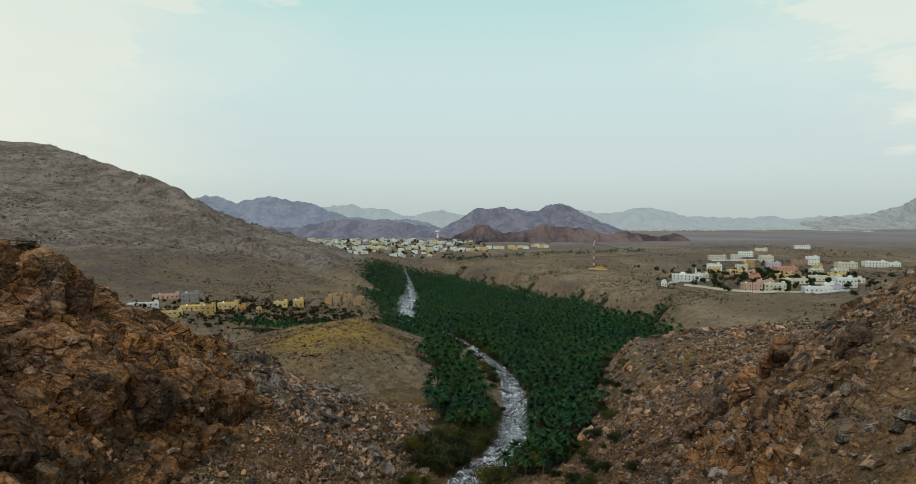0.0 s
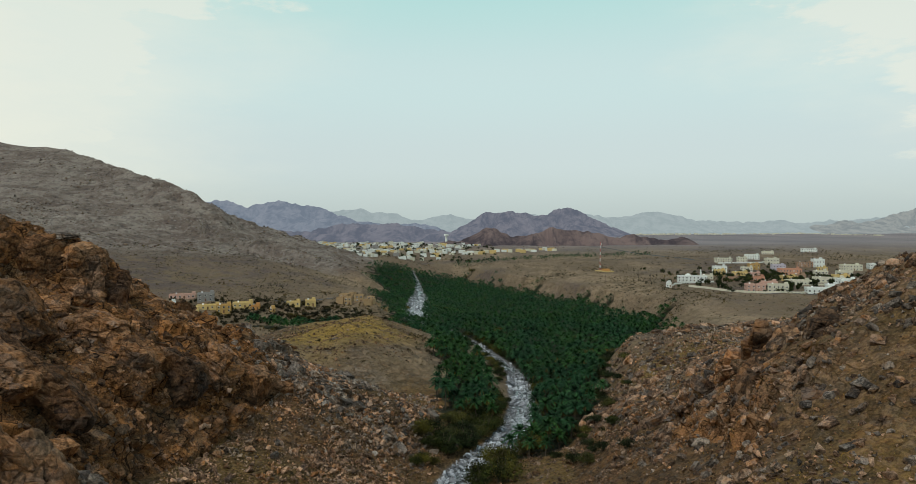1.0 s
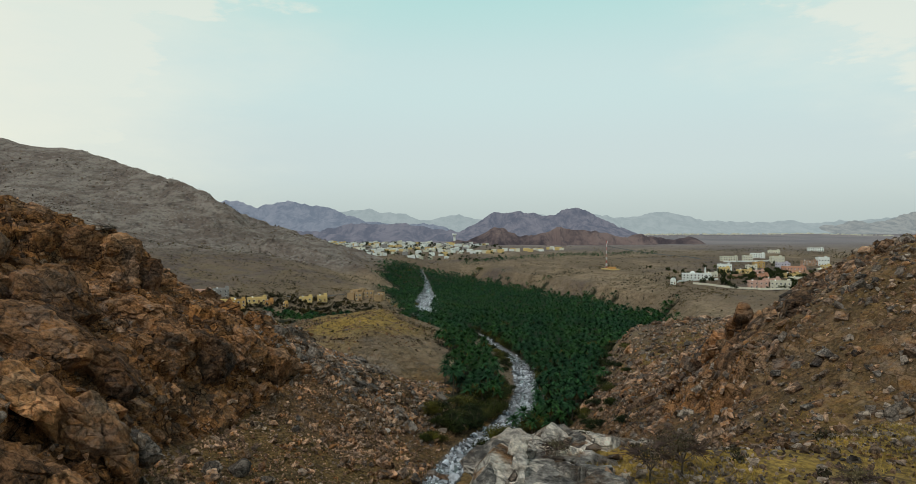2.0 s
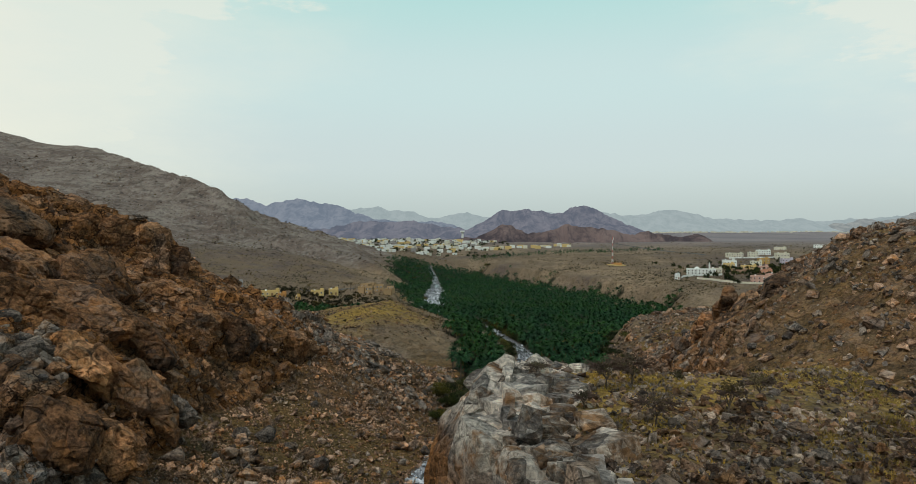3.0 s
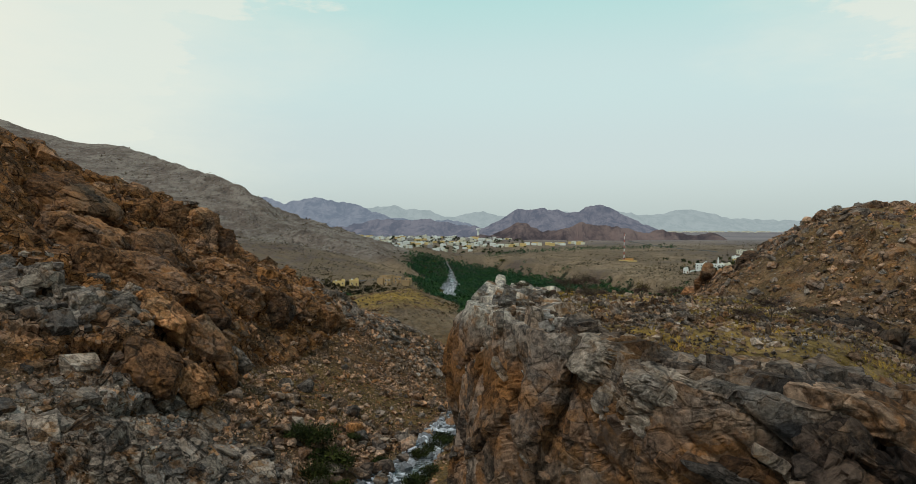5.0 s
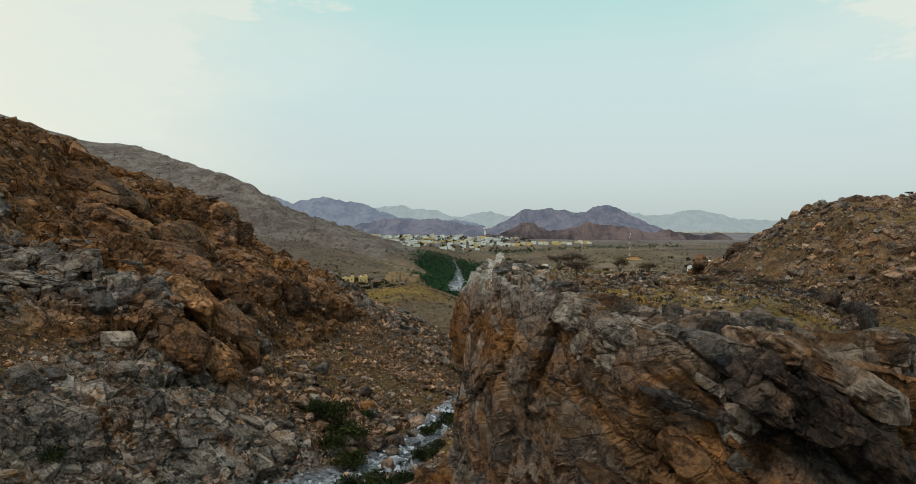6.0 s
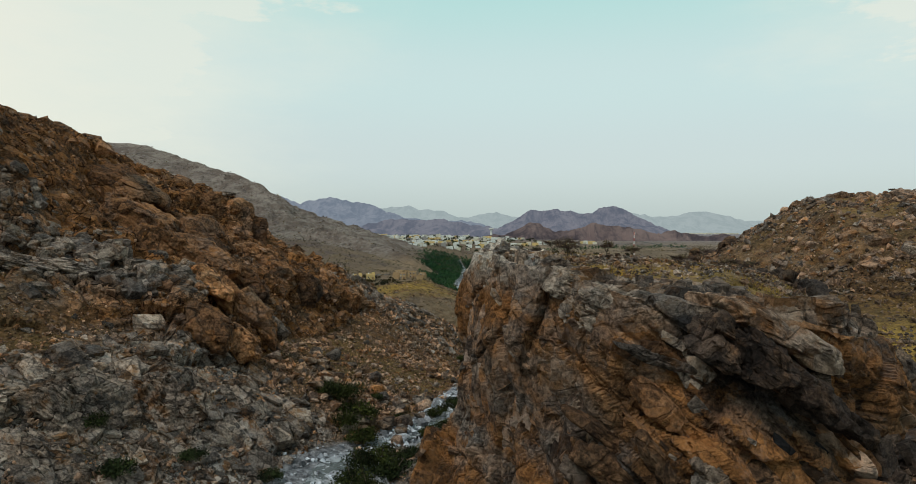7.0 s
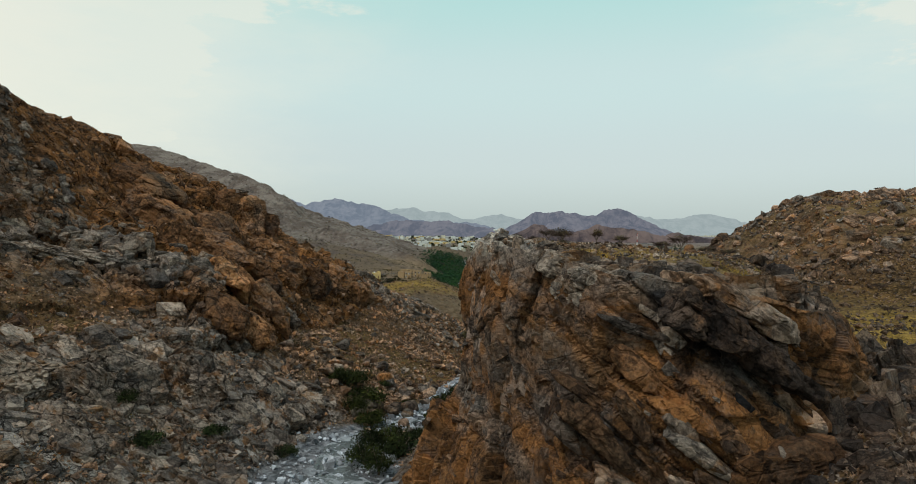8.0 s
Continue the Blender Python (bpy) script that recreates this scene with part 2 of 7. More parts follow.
def ground_material():
    n = Nodes("rocky_ground", 0.95, spec=0.15)
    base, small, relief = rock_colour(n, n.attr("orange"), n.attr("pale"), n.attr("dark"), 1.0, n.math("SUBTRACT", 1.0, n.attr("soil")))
    soil = n.mix(n.step(n.noise(0.16, 8, 0.7), 0.36, 0.62), (0.225, 0.138, 0.060), (0.120, 0.080, 0.044))
    soil = n.mix(n.math("MULTIPLY", n.step(n.noise(0.9, 9, 0.8), 0.52, 0.64), 0.8), soil, (0.30, 0.22, 0.15))
    pebble = n.cells(1.9, out="Color")
    grit = n.node("ShaderNodeSeparateColor")
    n.put(grit.inputs[0], pebble)
    soil = n.mix(1.0, soil, n.mix(grit.outputs[0], (0.18, 0.175, 0.175), (1.16, 1.12, 1.06)), "MULTIPLY")
    base = n.mix(n.math("MULTIPLY", n.attr("soil"), n.step(n.noise(0.25, 6, 0.7), 0.25, 0.5)), base, soil)
    grass = n.math("MULTIPLY", n.attr("grass"), n.step(n.noise(0.13, 8, 0.70), 0.37, 0.49))
    base = n.mix(grass, base, n.mix(n.step(n.noise(1.3, 5, 0.7), 0.35, 0.65), (0.165, 0.105, 0.038), OCHRE))
    # open gravel plain with faint washes and dark desert varnish
    wash = n.noise(0.012, 8, 0.6, n.mapped((1.0, 0.35, 1.0)), 0.6)
    plain = n.mix(n.step(wash, 0.40, 0.62), (0.200, 0.146, 0.100), (0.345, 0.255, 0.165))
    plain = n.mix(n.step(n.noise(0.004, 6, 0.6), 0.48, 0.62), plain, PLUM)
    plain = n.mix(n.math("MULTIPLY", n.step(n.noise(0.09, 9, 0.8), 0.54, 0.64), 0.7), plain, (0.095, 0.072, 0.055))
    plain = n.mix(n.step(n.noise(0.045, 7, 0.75), 0.44, 0.62), plain, (0.210, 0.155, 0.098))
    plain = n.mix(n.math("MULTIPLY", n.step(n.noise(0.30, 6, 0.85), 0.52, 0.62), 0.75), plain, (0.085, 0.072, 0.050))
    base = n.mix(n.attr("plain"), base, plain)
    scree = n.mix(n.step(n.noise(0.02, 9, 0.7, n.mapped((1, 1, 2.0)), 0.5), 0.40, 0.60), (0.305, 0.262, 0.222), (0.178, 0.138, 0.116))
    scree = n.mix(n.math("MULTIPLY", n.step(n.noise(0.11, 8, 0.8), 0.50, 0.60), 0.7), scree, (0.090, 0.076, 0.070))
    scree = n.mix(n.math("MULTIPLY", n.step(n.noise(0.16, 8, 0.8, n.mapped((1, 1, 1), (0, 0, 1.0))), 0.54, 0.64), 0.8), scree, (0.38, 0.35, 0.315))
    base = n.mix(n.attr("hillside"), base, scree)
    # distant ground: a plum-grey haze tint put into the base colour
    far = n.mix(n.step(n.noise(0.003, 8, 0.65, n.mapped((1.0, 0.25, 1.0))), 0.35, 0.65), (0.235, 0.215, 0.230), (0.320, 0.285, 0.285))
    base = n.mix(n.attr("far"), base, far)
    # gravel bed of the wadi
    bed = n.mix(n.step(n.noise(0.6, 6, 0.75), 0.35, 0.65), (0.095, 0.098, 0.105), (0.36, 0.37, 0.385))
    base = n.mix(n.attr("bed"), base, bed)
    # ground inside the palm grove, mixed to a dark green-brown
    base = n.mix(n.attr("grove_floor"), base, n.mix(small, (0.022, 0.028, 0.016), (0.062, 0.058, 0.034)))
    gravel = n.math("MULTIPLY", n.math("SUBTRACT", 0.5, n.cells(1.9)), n.math("MULTIPLY", n.attr("soil"), 0.5))
    n.bump(n.math("ADD", relief, gravel), 1.0, 0.9)
    return n.done(base)


def rock_material(name, orange=0.5, pale=0.3, dark=0.2, size=1.0, use_attr=False, tone=1.0, cracks=0.5):
    n = Nodes(name, 0.92, spec=0.2)
    if use_attr:
        orange, pale, dark = n.attr("orange"), n.attr("pale"), n.attr("dark")
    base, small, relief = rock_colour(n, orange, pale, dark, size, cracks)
    if tone != 1.0:
        base = n.mix(1.0, base, (tone,) * 3, "MULTIPLY")
    if use_attr:
        base = n.mix(n.step(pale, 0.55, 1.0), base, n.mix(1.0, base, (1.5, 1.47, 1.40), "MULTIPLY"))
    if not use_attr:
        info = n.node("ShaderNodeObjectInfo")
        r = n.math("ADD", n.geo.outputs["Random Per Island"], info.outputs["Random"])
        r = n.math("FRACT", r)
        base = n.mix(1.0, base, n.mix(r, (0.50, 0.49, 0.50), (1.60, 1.54, 1.46)), "MULTIPLY")
    n.bump(relief, 1.0, 0.9)
    return n.done(base)


def plain_material(name, colour, rough=0.85, vary=0.25, scale=0.8, metal=0.0, spec=0.3, random=0.3):
    n = Nodes(name, rough, metal, spec)
    info = n.node("ShaderNodeObjectInfo")
    lo, hi = tuple(c * (1 - vary) for c in colour), tuple(min(1, c * (1 + vary)) for c in colour)
    base = n.mix(n.step(n.noise(scale, 6, 0.65), 0.3, 0.7), lo, hi)
    base = n.mix(n.math("MULTIPLY", n.step(n.noise(scale * 5, 4, 0.7), 0.45, 0.75), vary), base, tuple(c * 0.6 for c in colour))
    r = n.math("FRACT", n.math("ADD", n.geo.outputs["Random Per Island"], info.outputs["Random"]))
    base = n.mix(1.0, base, n.mix(r, (1 - random,) * 3, (1 + random,) * 3), "MULTIPLY")
    n.bump(n.noise(scale * 6, 4, 0.7), 0.3, 0.05)
    return n.done(base)


def leaf_material(name, dark, light, gloss=0.55):
    n = Nodes(name, gloss, spec=0.10)
    info = n.node("ShaderNodeObjectInfo")
    r = n.math("FRACT", n.math("ADD", n.geo.outputs["Random Per Island"], info.outputs["Random"]))
    base = n.mix(r, dark, light)
    base = n.mix(n.step(n.noise(0.035, 4, 0.6, n.geo.outputs["Position"]), 0.42, 0.62), base, n.mix(1.0, base, (1.5, 1.25, 0.75), "MULTIPLY"))
    base = n.mix(1.0, base, n.mix(n.step(n.noise(0.24, 4, 0.6), 0.36, 0.66), (0.40, 0.42, 0.45), (1.5, 1.5, 1.4)), "MULTIPLY")
    return n.done(base)


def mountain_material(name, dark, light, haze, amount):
    """A far range as if through dusty air: bare rock mixed with a haze-coloured emission; no air is modelled."""
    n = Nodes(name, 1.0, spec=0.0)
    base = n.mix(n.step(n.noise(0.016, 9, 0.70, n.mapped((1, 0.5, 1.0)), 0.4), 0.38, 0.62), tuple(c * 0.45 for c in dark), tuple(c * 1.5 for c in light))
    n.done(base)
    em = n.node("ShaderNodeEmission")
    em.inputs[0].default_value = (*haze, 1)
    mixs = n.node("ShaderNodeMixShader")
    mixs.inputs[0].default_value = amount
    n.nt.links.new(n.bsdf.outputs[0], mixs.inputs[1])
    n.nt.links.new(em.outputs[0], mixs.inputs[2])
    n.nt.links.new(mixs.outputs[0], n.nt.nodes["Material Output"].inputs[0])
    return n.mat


def water_material():
    n = Nodes("shallow_water", 0.12, spec=0.5)
    f = n.step(n.noise(0.25, 7, 0.7, warp=0.8), 0.48, 0.62)
    base = n.mix(f, (0.085, 0.095, 0.095), (0.36, 0.38, 0.40))
    n.bump(n.noise(1.8, 6, 0.7), 0.45, 0.25)
    return n.done(base, n.math("ADD", n.math("MULTIPLY", f, 0.5), 0.12))


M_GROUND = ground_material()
M_CLIFF = rock_material("cliff_rock", size=1.3, use_attr=True, cracks=0.35)
M_RUBBLE = rock_material("brown_rubble", 0.62, 0.28, 0.10, 1.0)
M_TALUS = rock_material("tan_rubble", 0.90, 0.30, 0.04, 1.2, tone=1.30, cracks=0.2)
M_RUBBLE_PALE = rock_material("grey_rubble", 0.15, 0.65, 0.12, 1.0)
M_BOULDER = rock_material("orange_boulder", 0.95, 0.40, 0.03, 2.0, tone=1.35, cracks=0.25)
M_BOULDER_GREY = rock_material("grey_boulder", 0.25, 0.6, 0.35, 1.6)
M_BED = plain_material("river_stone", (0.38, 0.40, 0.43), 0.8, 0.40, 0.9, random=0.6)
M_WATER = water_material()
M_PALM = leaf_material("palm_frond", (0.006, 0.024, 0.011), (0.028, 0.085, 0.036), 0.7)
M_DRYFROND = leaf_material("dry_palm_frond", (0.09, 0.07, 0.03), (0.15, 0.12, 0.05), 0.8)
M_BARK = plain_material("bark", (0.095, 0.072, 0.052), 0.95, 0.3, 2.0)
M_LEAF = leaf_material("dark_tree_leaf", (0.012, 0.020, 0.009), (0.036, 0.048, 0.017), 0.8)
M_LEAF_OLIVE = leaf_material("olive_tree_leaf", (0.040, 0.046, 0.014), (0.085, 0.082, 0.022), 0.6)
M_SHRUB = leaf_material("desert_shrub_leaf", (0.022, 0.022, 0.014), (0.062, 0.055, 0.032), 0.8)
M_SCRUB = leaf_material("dry_scrub", (0.045, 0.042, 0.026), (0.120, 0.098, 0.062), 0.9)
M_TWIG = plain_material("dry_twig", (0.080, 0.052, 0.042), 0.95, 0.25, 3.0)
M_GRASS = leaf_material("dry_grass", (0.19, 0.135, 0.036), (0.42, 0.30, 0.085), 0.9)

# ---- landform: cross-sections of the valley, from the left heights over the wadi to the right heights ----
SECTIONS = []


def section(y, left, right):
    """At y: six (x, z) from the left heights down to the bed's left edge, six from its right edge up to the right heights."""
    SECTIONS.append((y, [p[0] for p in left + right], [p[1] for p in left + right]))


section(-400, [(-400, 150), (-190, 115), (-150, 80), (-120, 45), (-100, 32), (-62, 11)], [(-36, 11), (5, 20), (60, 32), (120, 44), (180, 52), (500, 80)])
section(-60, [(-400, 150), (-160, 110), (-125, 70), (-95, 42), (-80, 30), (-50, 9)], [(-18, 9), (10, 18), (40, 30), (80, 38), (120, 43), (400, 80)])
section(-20, [(-400, 150), (-156, 109), (-122, 66), (-93, 40), (-80, 30), (-48, 9)], [(-12, 9), (6, 19), (42, 36), (62, 41), (100, 44), (400, 80)])
section(25, [(-400, 150), (-150, 108), (-120, 62), (-92, 39), (-80, 31), (-46, 9)], [(-16, 8), (-3, 18), (25, 34), (62, 42), (95, 44), (400, 95)])
section(55, [(-400, 150), (-140, 102), (-113, 57), (-86, 39.5), (-66, 29), (-43, 9.5)], [(-21, 7), (-4, 16), (28, 34), (65, 42), (90, 45), (400, 100)])
section(70, [(-400, 150), (-137, 99), (-111, 57.5), (-76, 47), (-63, 27), (-34, 8.5)], [(-19, 6.5), (0, 14), (30, 34), (68, 45), (89, 55), (400, 100)])
section(88, [(-400, 150), (-140, 97), (-111, 59.5), (-80, 48.5), (-61, 27), (-26, 7)], [(-15, 6), (6, 13), (36, 34), (67, 50.5), (88, 66.5), (400, 92)])
section(110, [(-400, 150), (-143, 94), (-115, 60), (-88, 50), (-66, 27), (-21, 5.6)], [(-12, 5), (16, 13), (52, 36), (67, 55), (92, 71.5), (400, 88)])
section(137, [(-400, 150), (-142, 91), (-118, 66), (-81, 45), (-63, 23), (-17, 4.4)], [(-8, 3.7), (22, 11), (49, 27), (61, 45), (98, 70), (400, 86)])
section(160, [(-300, 132), (-107, 75), (-101, 59), (-73, 47.5), (-60, 24), (-12, 3.3)], [(-3, 2.7), (29, 10), (54, 29), (70, 43), (105, 60), (400, 78)])
section(185, [(-300, 110), (-101, 61), (-88, 51), (-66, 42), (-52, 31), (-5, 2.8)], [(6, 2), (32, 8), (58, 27), (80, 39), (115, 49), (400, 66)])
section(210, [(-300, 95), (-98, 48), (-85, 43), (-62, 34), (-30, 22), (6, 1.8)], [(18, 1.2), (35, 5), (60, 21), (88, 33), (122, 42), (400, 58)])
section(235, [(-300, 75), (-100, 38), (-75, 33.5), (-60, 25), (-35, 12), (14, 1)], [(27, 0.6), (43, 3), (66, 18), (95, 29), (130, 37), (400, 50)])
section(265, [(-300, 55), (-110, 22), (-80, 16), (-60, 12), (-36, 9), (19, 0.4)], [(32, 0), (50, 2), (74, 19), (100, 28), (140, 33), (400, 45)])
section(300, [(-300, 45), (-125, 16), (-90, 19), (-60, 22), (-34, 19), (21, -0.5)], [(32, -0.5), (57, 2), (76, 23), (100, 28), (150, 30), (400, 38)])
section(340, [(-300, 40), (-130, 13), (-95, 20), (-62, 24), (-36, 18.5), (22, -1.5)], [(31, -1.5), (62, 1), (100, 14), (130, 22), (180, 26), (400, 32)])
section(390, [(-300, 36), (-140, 8), (-95, 17), (-57, 22.5), (-40, 17), (15, -3)], [(23, -3), (80, -1), (132, 3), (165, 14), (210, 21), (400, 25)])
section(430, [(-300, 30), (-150, 5), (-100, 5), (-60, 7), (-45, 5), (6, -4)], [(14, -4), (72, -2), (136, 1), (160, 14), (198, 20), (400, 22)])
section(470, [(-300, 28), (-170, 7), (-110, 1), (-70, -1), (-60, -2), (-2, -5)], [(5, -5), (65, -3), (150, -1), (170, 14), (196, 19.5), (400, 21)])
section(530, [(-400, 36), (-240, 17), (-150, 12), (-90, 6), (-66, -1), (-24, -6)], [(-14, -6), (50, -5), (158, -3), (176, 14), (200, 19), (400, 20)])
section(570, [(-400, 42), (-230, 19), (-150, 14), (-78, 9), (-74, 1), (-50, -7)], [(-36, -7), (38, -6), (156, -4), (174, 14), (200, 18.5), (400, 20)])
section(640, [(-450, 55), (-250, 27), (-155, 17), (-104, 10), (-90, 0), (-65, -8)], [(-40, -8), (20, -7), (132, -5), (150, 13.5), (190, 18), (400, 21)])
section(760, [(-450, 70), (-250, 38), (-165, 22), (-125, 12), (-108, -2), (-68, -9)], [(-42, -9), (-6, -8), (82, -6), (100, 13), (140, 18), (400, 23)])
section(915, [(-500, 70), (-280, 38), (-200, 20), (-160, 8), (-140, -4), (-71, -11)], [(-62, -11), (-38, -10), (28, -8), (48, 13), (100, 19), (400, 27)])
section(1040, [(-500, 60), (-330, 26), (-230, 21), (-180, 15), (-150, -2), (-89, -13)], [(-83, -13), (-62, -11), (-12, -8), (12, 14), (80, 20), (400, 30)])
section(1130, [(-500, 50), (-330, 29), (-200, 26), (-120, 24), (-100, 20), (-85, 13)], [(-60, 13), (-20, 14), (20, 16), (60, 18), (150, 22), (500, 31)])
section(1500, [(-900, 60), (-600, 45), (-330, 41), (-200, 41), (-150, 40), (-100, 39)], [(-60, 38), (0, 37), (60, 36), (150, 34), (300, 34), (900, 36)])
section(1640, [(-900, 50), (-600, 42), (-330, 42), (-200, 42), (-150, 42), (-100, 41)], [(-60, 40), (0, 38), (60, 36), (150, 34), (300, 33), (900, 37)])
section(2100, [(-900, 26), (-600, 24), (-330, 24), (-200, 24), (-150, 24), (-100, 24)], [(-60, 24), (0, 25), (60, 26), (150, 30), (300, 33), (900, 37)])
section(5200, [(-900, 26), (-600, 26), (-330, 26), (-200, 26), (-150, 26), (-100, 26)], [(-60, 26), (0, 28), (60, 30), (150, 34), (300, 38), (900, 40)])
SEC_Y = np.array([s[0] for s in SECTIONS], dtype=float)
SEC_X = np.array([s[1] for s in SECTIONS], dtype=float)
SEC_Z = np.array([s[2] for s in SECTIONS], dtype=float)

# the flat-topped outcrop: its rim in plan with the rim's height
RIM = [(16, 25, 57), (7, 27.5, 57.6), (2, 17, 58.2), (0.2, 5.5, 58.4), (3.5, -3, 57.8), (6.5, -10, 57.2), (12, -13.5, 56.6), (17, -18.5, 55.2), (22, -19.5, 54.6),
       (26, -21, 54.2), (31, -20.5, 53.8), (36, -19.5, 52.4), (41, -17.5, 51.2), (46, -12, 49.6), (51, -4, 47), (56, 6, 43)]


def mesa_top(x, y):
    """Height of the outcrop's top and how far (0..1) a place lies on it."""
    z = np.interp(x, [0, 22, 40, 47, 53, 60], [58, 57.3, 55.5, 53.5, 48, 42])
    south = np.interp(x, [0, 3.5, 6.5, 12, 17, 22, 26, 31, 36, 41, 46, 51, 60], [5.5, -3, -10, -13.5, -18.5, -19.5, -21, -20.5, -19.5, -17.5, -12, -4, 12])
    north = np.interp(x, [0, 2, 7, 16, 26, 40, 60], [6, 17, 27, 24, 25, 36, 48])
    rim = np.interp(x, [0, 3.5, 6.5, 12, 17, 22, 26, 31, 36, 41, 46, 51, 56], [58.4, 57.8, 57.2, 56.6, 55.2, 54.6, 54.2, 53.8, 52.4, 51.2, 49.6, 47, 43])
    z = np.minimum(z, rim - 0.5 + 0.3 * np.clip(y - south - 2, 0, 40))
    on = smoothstep(south + 1.8, south + 3.0, y) * (1 - smoothstep(north - 2, north + np.interp(x, [0, 16, 40], [4, 14, 30]), y))
    on = on * smoothstep(1.0, 3.2, x + 0.4 * np.clip(5 - y, 0, 9) * 0) * (1 - smoothstep(48, 60, x))
    return z, on


# crest of the big bare hill behind the hamlet
CREST = [(-2600, 1500, 520), (-1500, 1300, 425), (-1010, 1240, 284), (-880, 1225, 246), (-749, 1206, 230), (-655, 1160, 203), (-560, 1100, 176), (-480, 1050, 154), (-412, 1000, 124),
         (-352, 950, 78), (-325, 930, 60), (-264, 900, 57), (-205, 862, 43), (-150, 822, 28), (-105, 780, 6)]


HILL_REACH = [3.2, 3.2, 3.2, 3.2, 3.2, 3.0, 2.6, 2.0, 1.4, 1.2, 1.2, 1.3, 1.3, 1.3, 1.3]   # how far its foot spreads for each metre of height


def big_hill(x, y):
    best = np.full(x.shape, -1e9)
    for (x0, y0, z0), (x1, y1, z1), k0, k1 in zip(CREST[:-1], CREST[1:], HILL_REACH[:-1], HILL_REACH[1:]):
        ux, uy = x1 - x0, y1 - y0
        t = np.clip(((x - x0) * ux + (y - y0) * uy) / (ux * ux + uy * uy), 0, 1)
        d = np.hypot(x - x0 - t * ux, y - y0 - t * uy)
        zc = z0 + t * (z1 - z0)
        behind = smoothstep(-50, 50, (ux * (y - y0) - uy * (x - x0)) / math.hypot(ux, uy))
        k = (k0 + t * (k1 - k0)) * (1 - behind) + 1.0 * behind
        reach = 40 + k * (zc + 20)
        best = np.maximum(best, np.where(d < reach, -20 + (zc + 20) * np.clip(1 - d / reach, 0, 1) ** (1.0 + 0.3 * smoothstep(1.2, 2.4, k)), -60))
    return best


def base_height(xs, ys):
    """Heights on the grid xs by ys (rows are ys), before the rock's own relief."""
    out = np.zeros((len(ys), len(xs)))
    for r, y in enumerate(ys):
        for dy, w in ((-5, 0.25), (0, 0.5), (5, 0.25)):
            k = np.clip(np.searchsorted(SEC_Y, y + dy) - 1, 0, len(SEC_Y) - 2)
            f = np.clip((y + dy - SEC_Y[k]) / (SEC_Y[k + 1] - SEC_Y[k]), 0, 1)
            out[r] += w * np.interp(xs, SEC_X[k] * (1 - f) + SEC_X[k + 1] * f, SEC_Z[k] * (1 - f) + SEC_Z[k + 1] * f)
    X, Y = np.meshgrid(xs, ys)
    hill = big_hill(X, Y)
    out = np.where(Y > 480, np.maximum(out, hill - 400 * smoothstep(560, 480, Y)), out)
    z, on = mesa_top(X, Y)
    return out * (1 - on) + np.maximum(z, out) * on


def axis(stops):
    """Grid lines with the given spacing at the given places, growing in between."""
    out, at = [stops[0][0]], stops[0][0]
    px, pd = [s[0] for s in stops], [s[1] for s in stops]
    while at < px[-1]:
        at += float(np.interp(at, px, pd))
        out.append(at)
    return np.array(out)


GX = axis([(-6000, 400), (-1500, 40), (-700, 12), (-250, 2.8), (-165, 1.0), (-120, 0.65), (-20, 0.65), (2, 0.8), (100, 0.9), (135, 1.6), (260, 5), (700, 14), (1500, 60), (6000, 400)])
GY = axis([(-420, 20), (-60, 2), (-25, 0.9), (20, 0.7), (200, 0.75), (250, 1.0), (330, 1.6), (600, 3.6), (1100, 7), (1500, 12), (2500, 40), (5600, 200)])
GZ = base_height(GX, GY)


def river_x(y):
    return np.interp(y, SEC_Y, (SEC_X[:, 5] + SEC_X[:, 6]) / 2)


def river_half(y):
    return np.interp(y, SEC_Y, (SEC_X[:, 6] - SEC_X[:, 5]) / 2)


def river_z(y):
    return np.interp(y, SEC_Y, (SEC_Z[:, 5] + SEC_Z[:, 6]) / 2)


def height_at(x, y):
    """Ground height by the finished grid (arrays)."""
    x, y = np.asarray(x, float), np.asarray(y, float)
    i, j = np.clip(np.searchsorted(GX, x) - 1, 0, len(GX) - 2), np.clip(np.searchsorted(GY, y) - 1, 0, len(GY) - 2)
    fx, fy = (x - GX[i]) / (GX[i + 1] - GX[i]), (y - GY[j]) / (GY[j + 1] - GY[j])
    return GZ[j, i] * (1 - fx) * (1 - fy) + GZ[j, i + 1] * fx * (1 - fy) + GZ[j + 1, i] * (1 - fx) * fy + GZ[j + 1, i + 1] * fx * fy


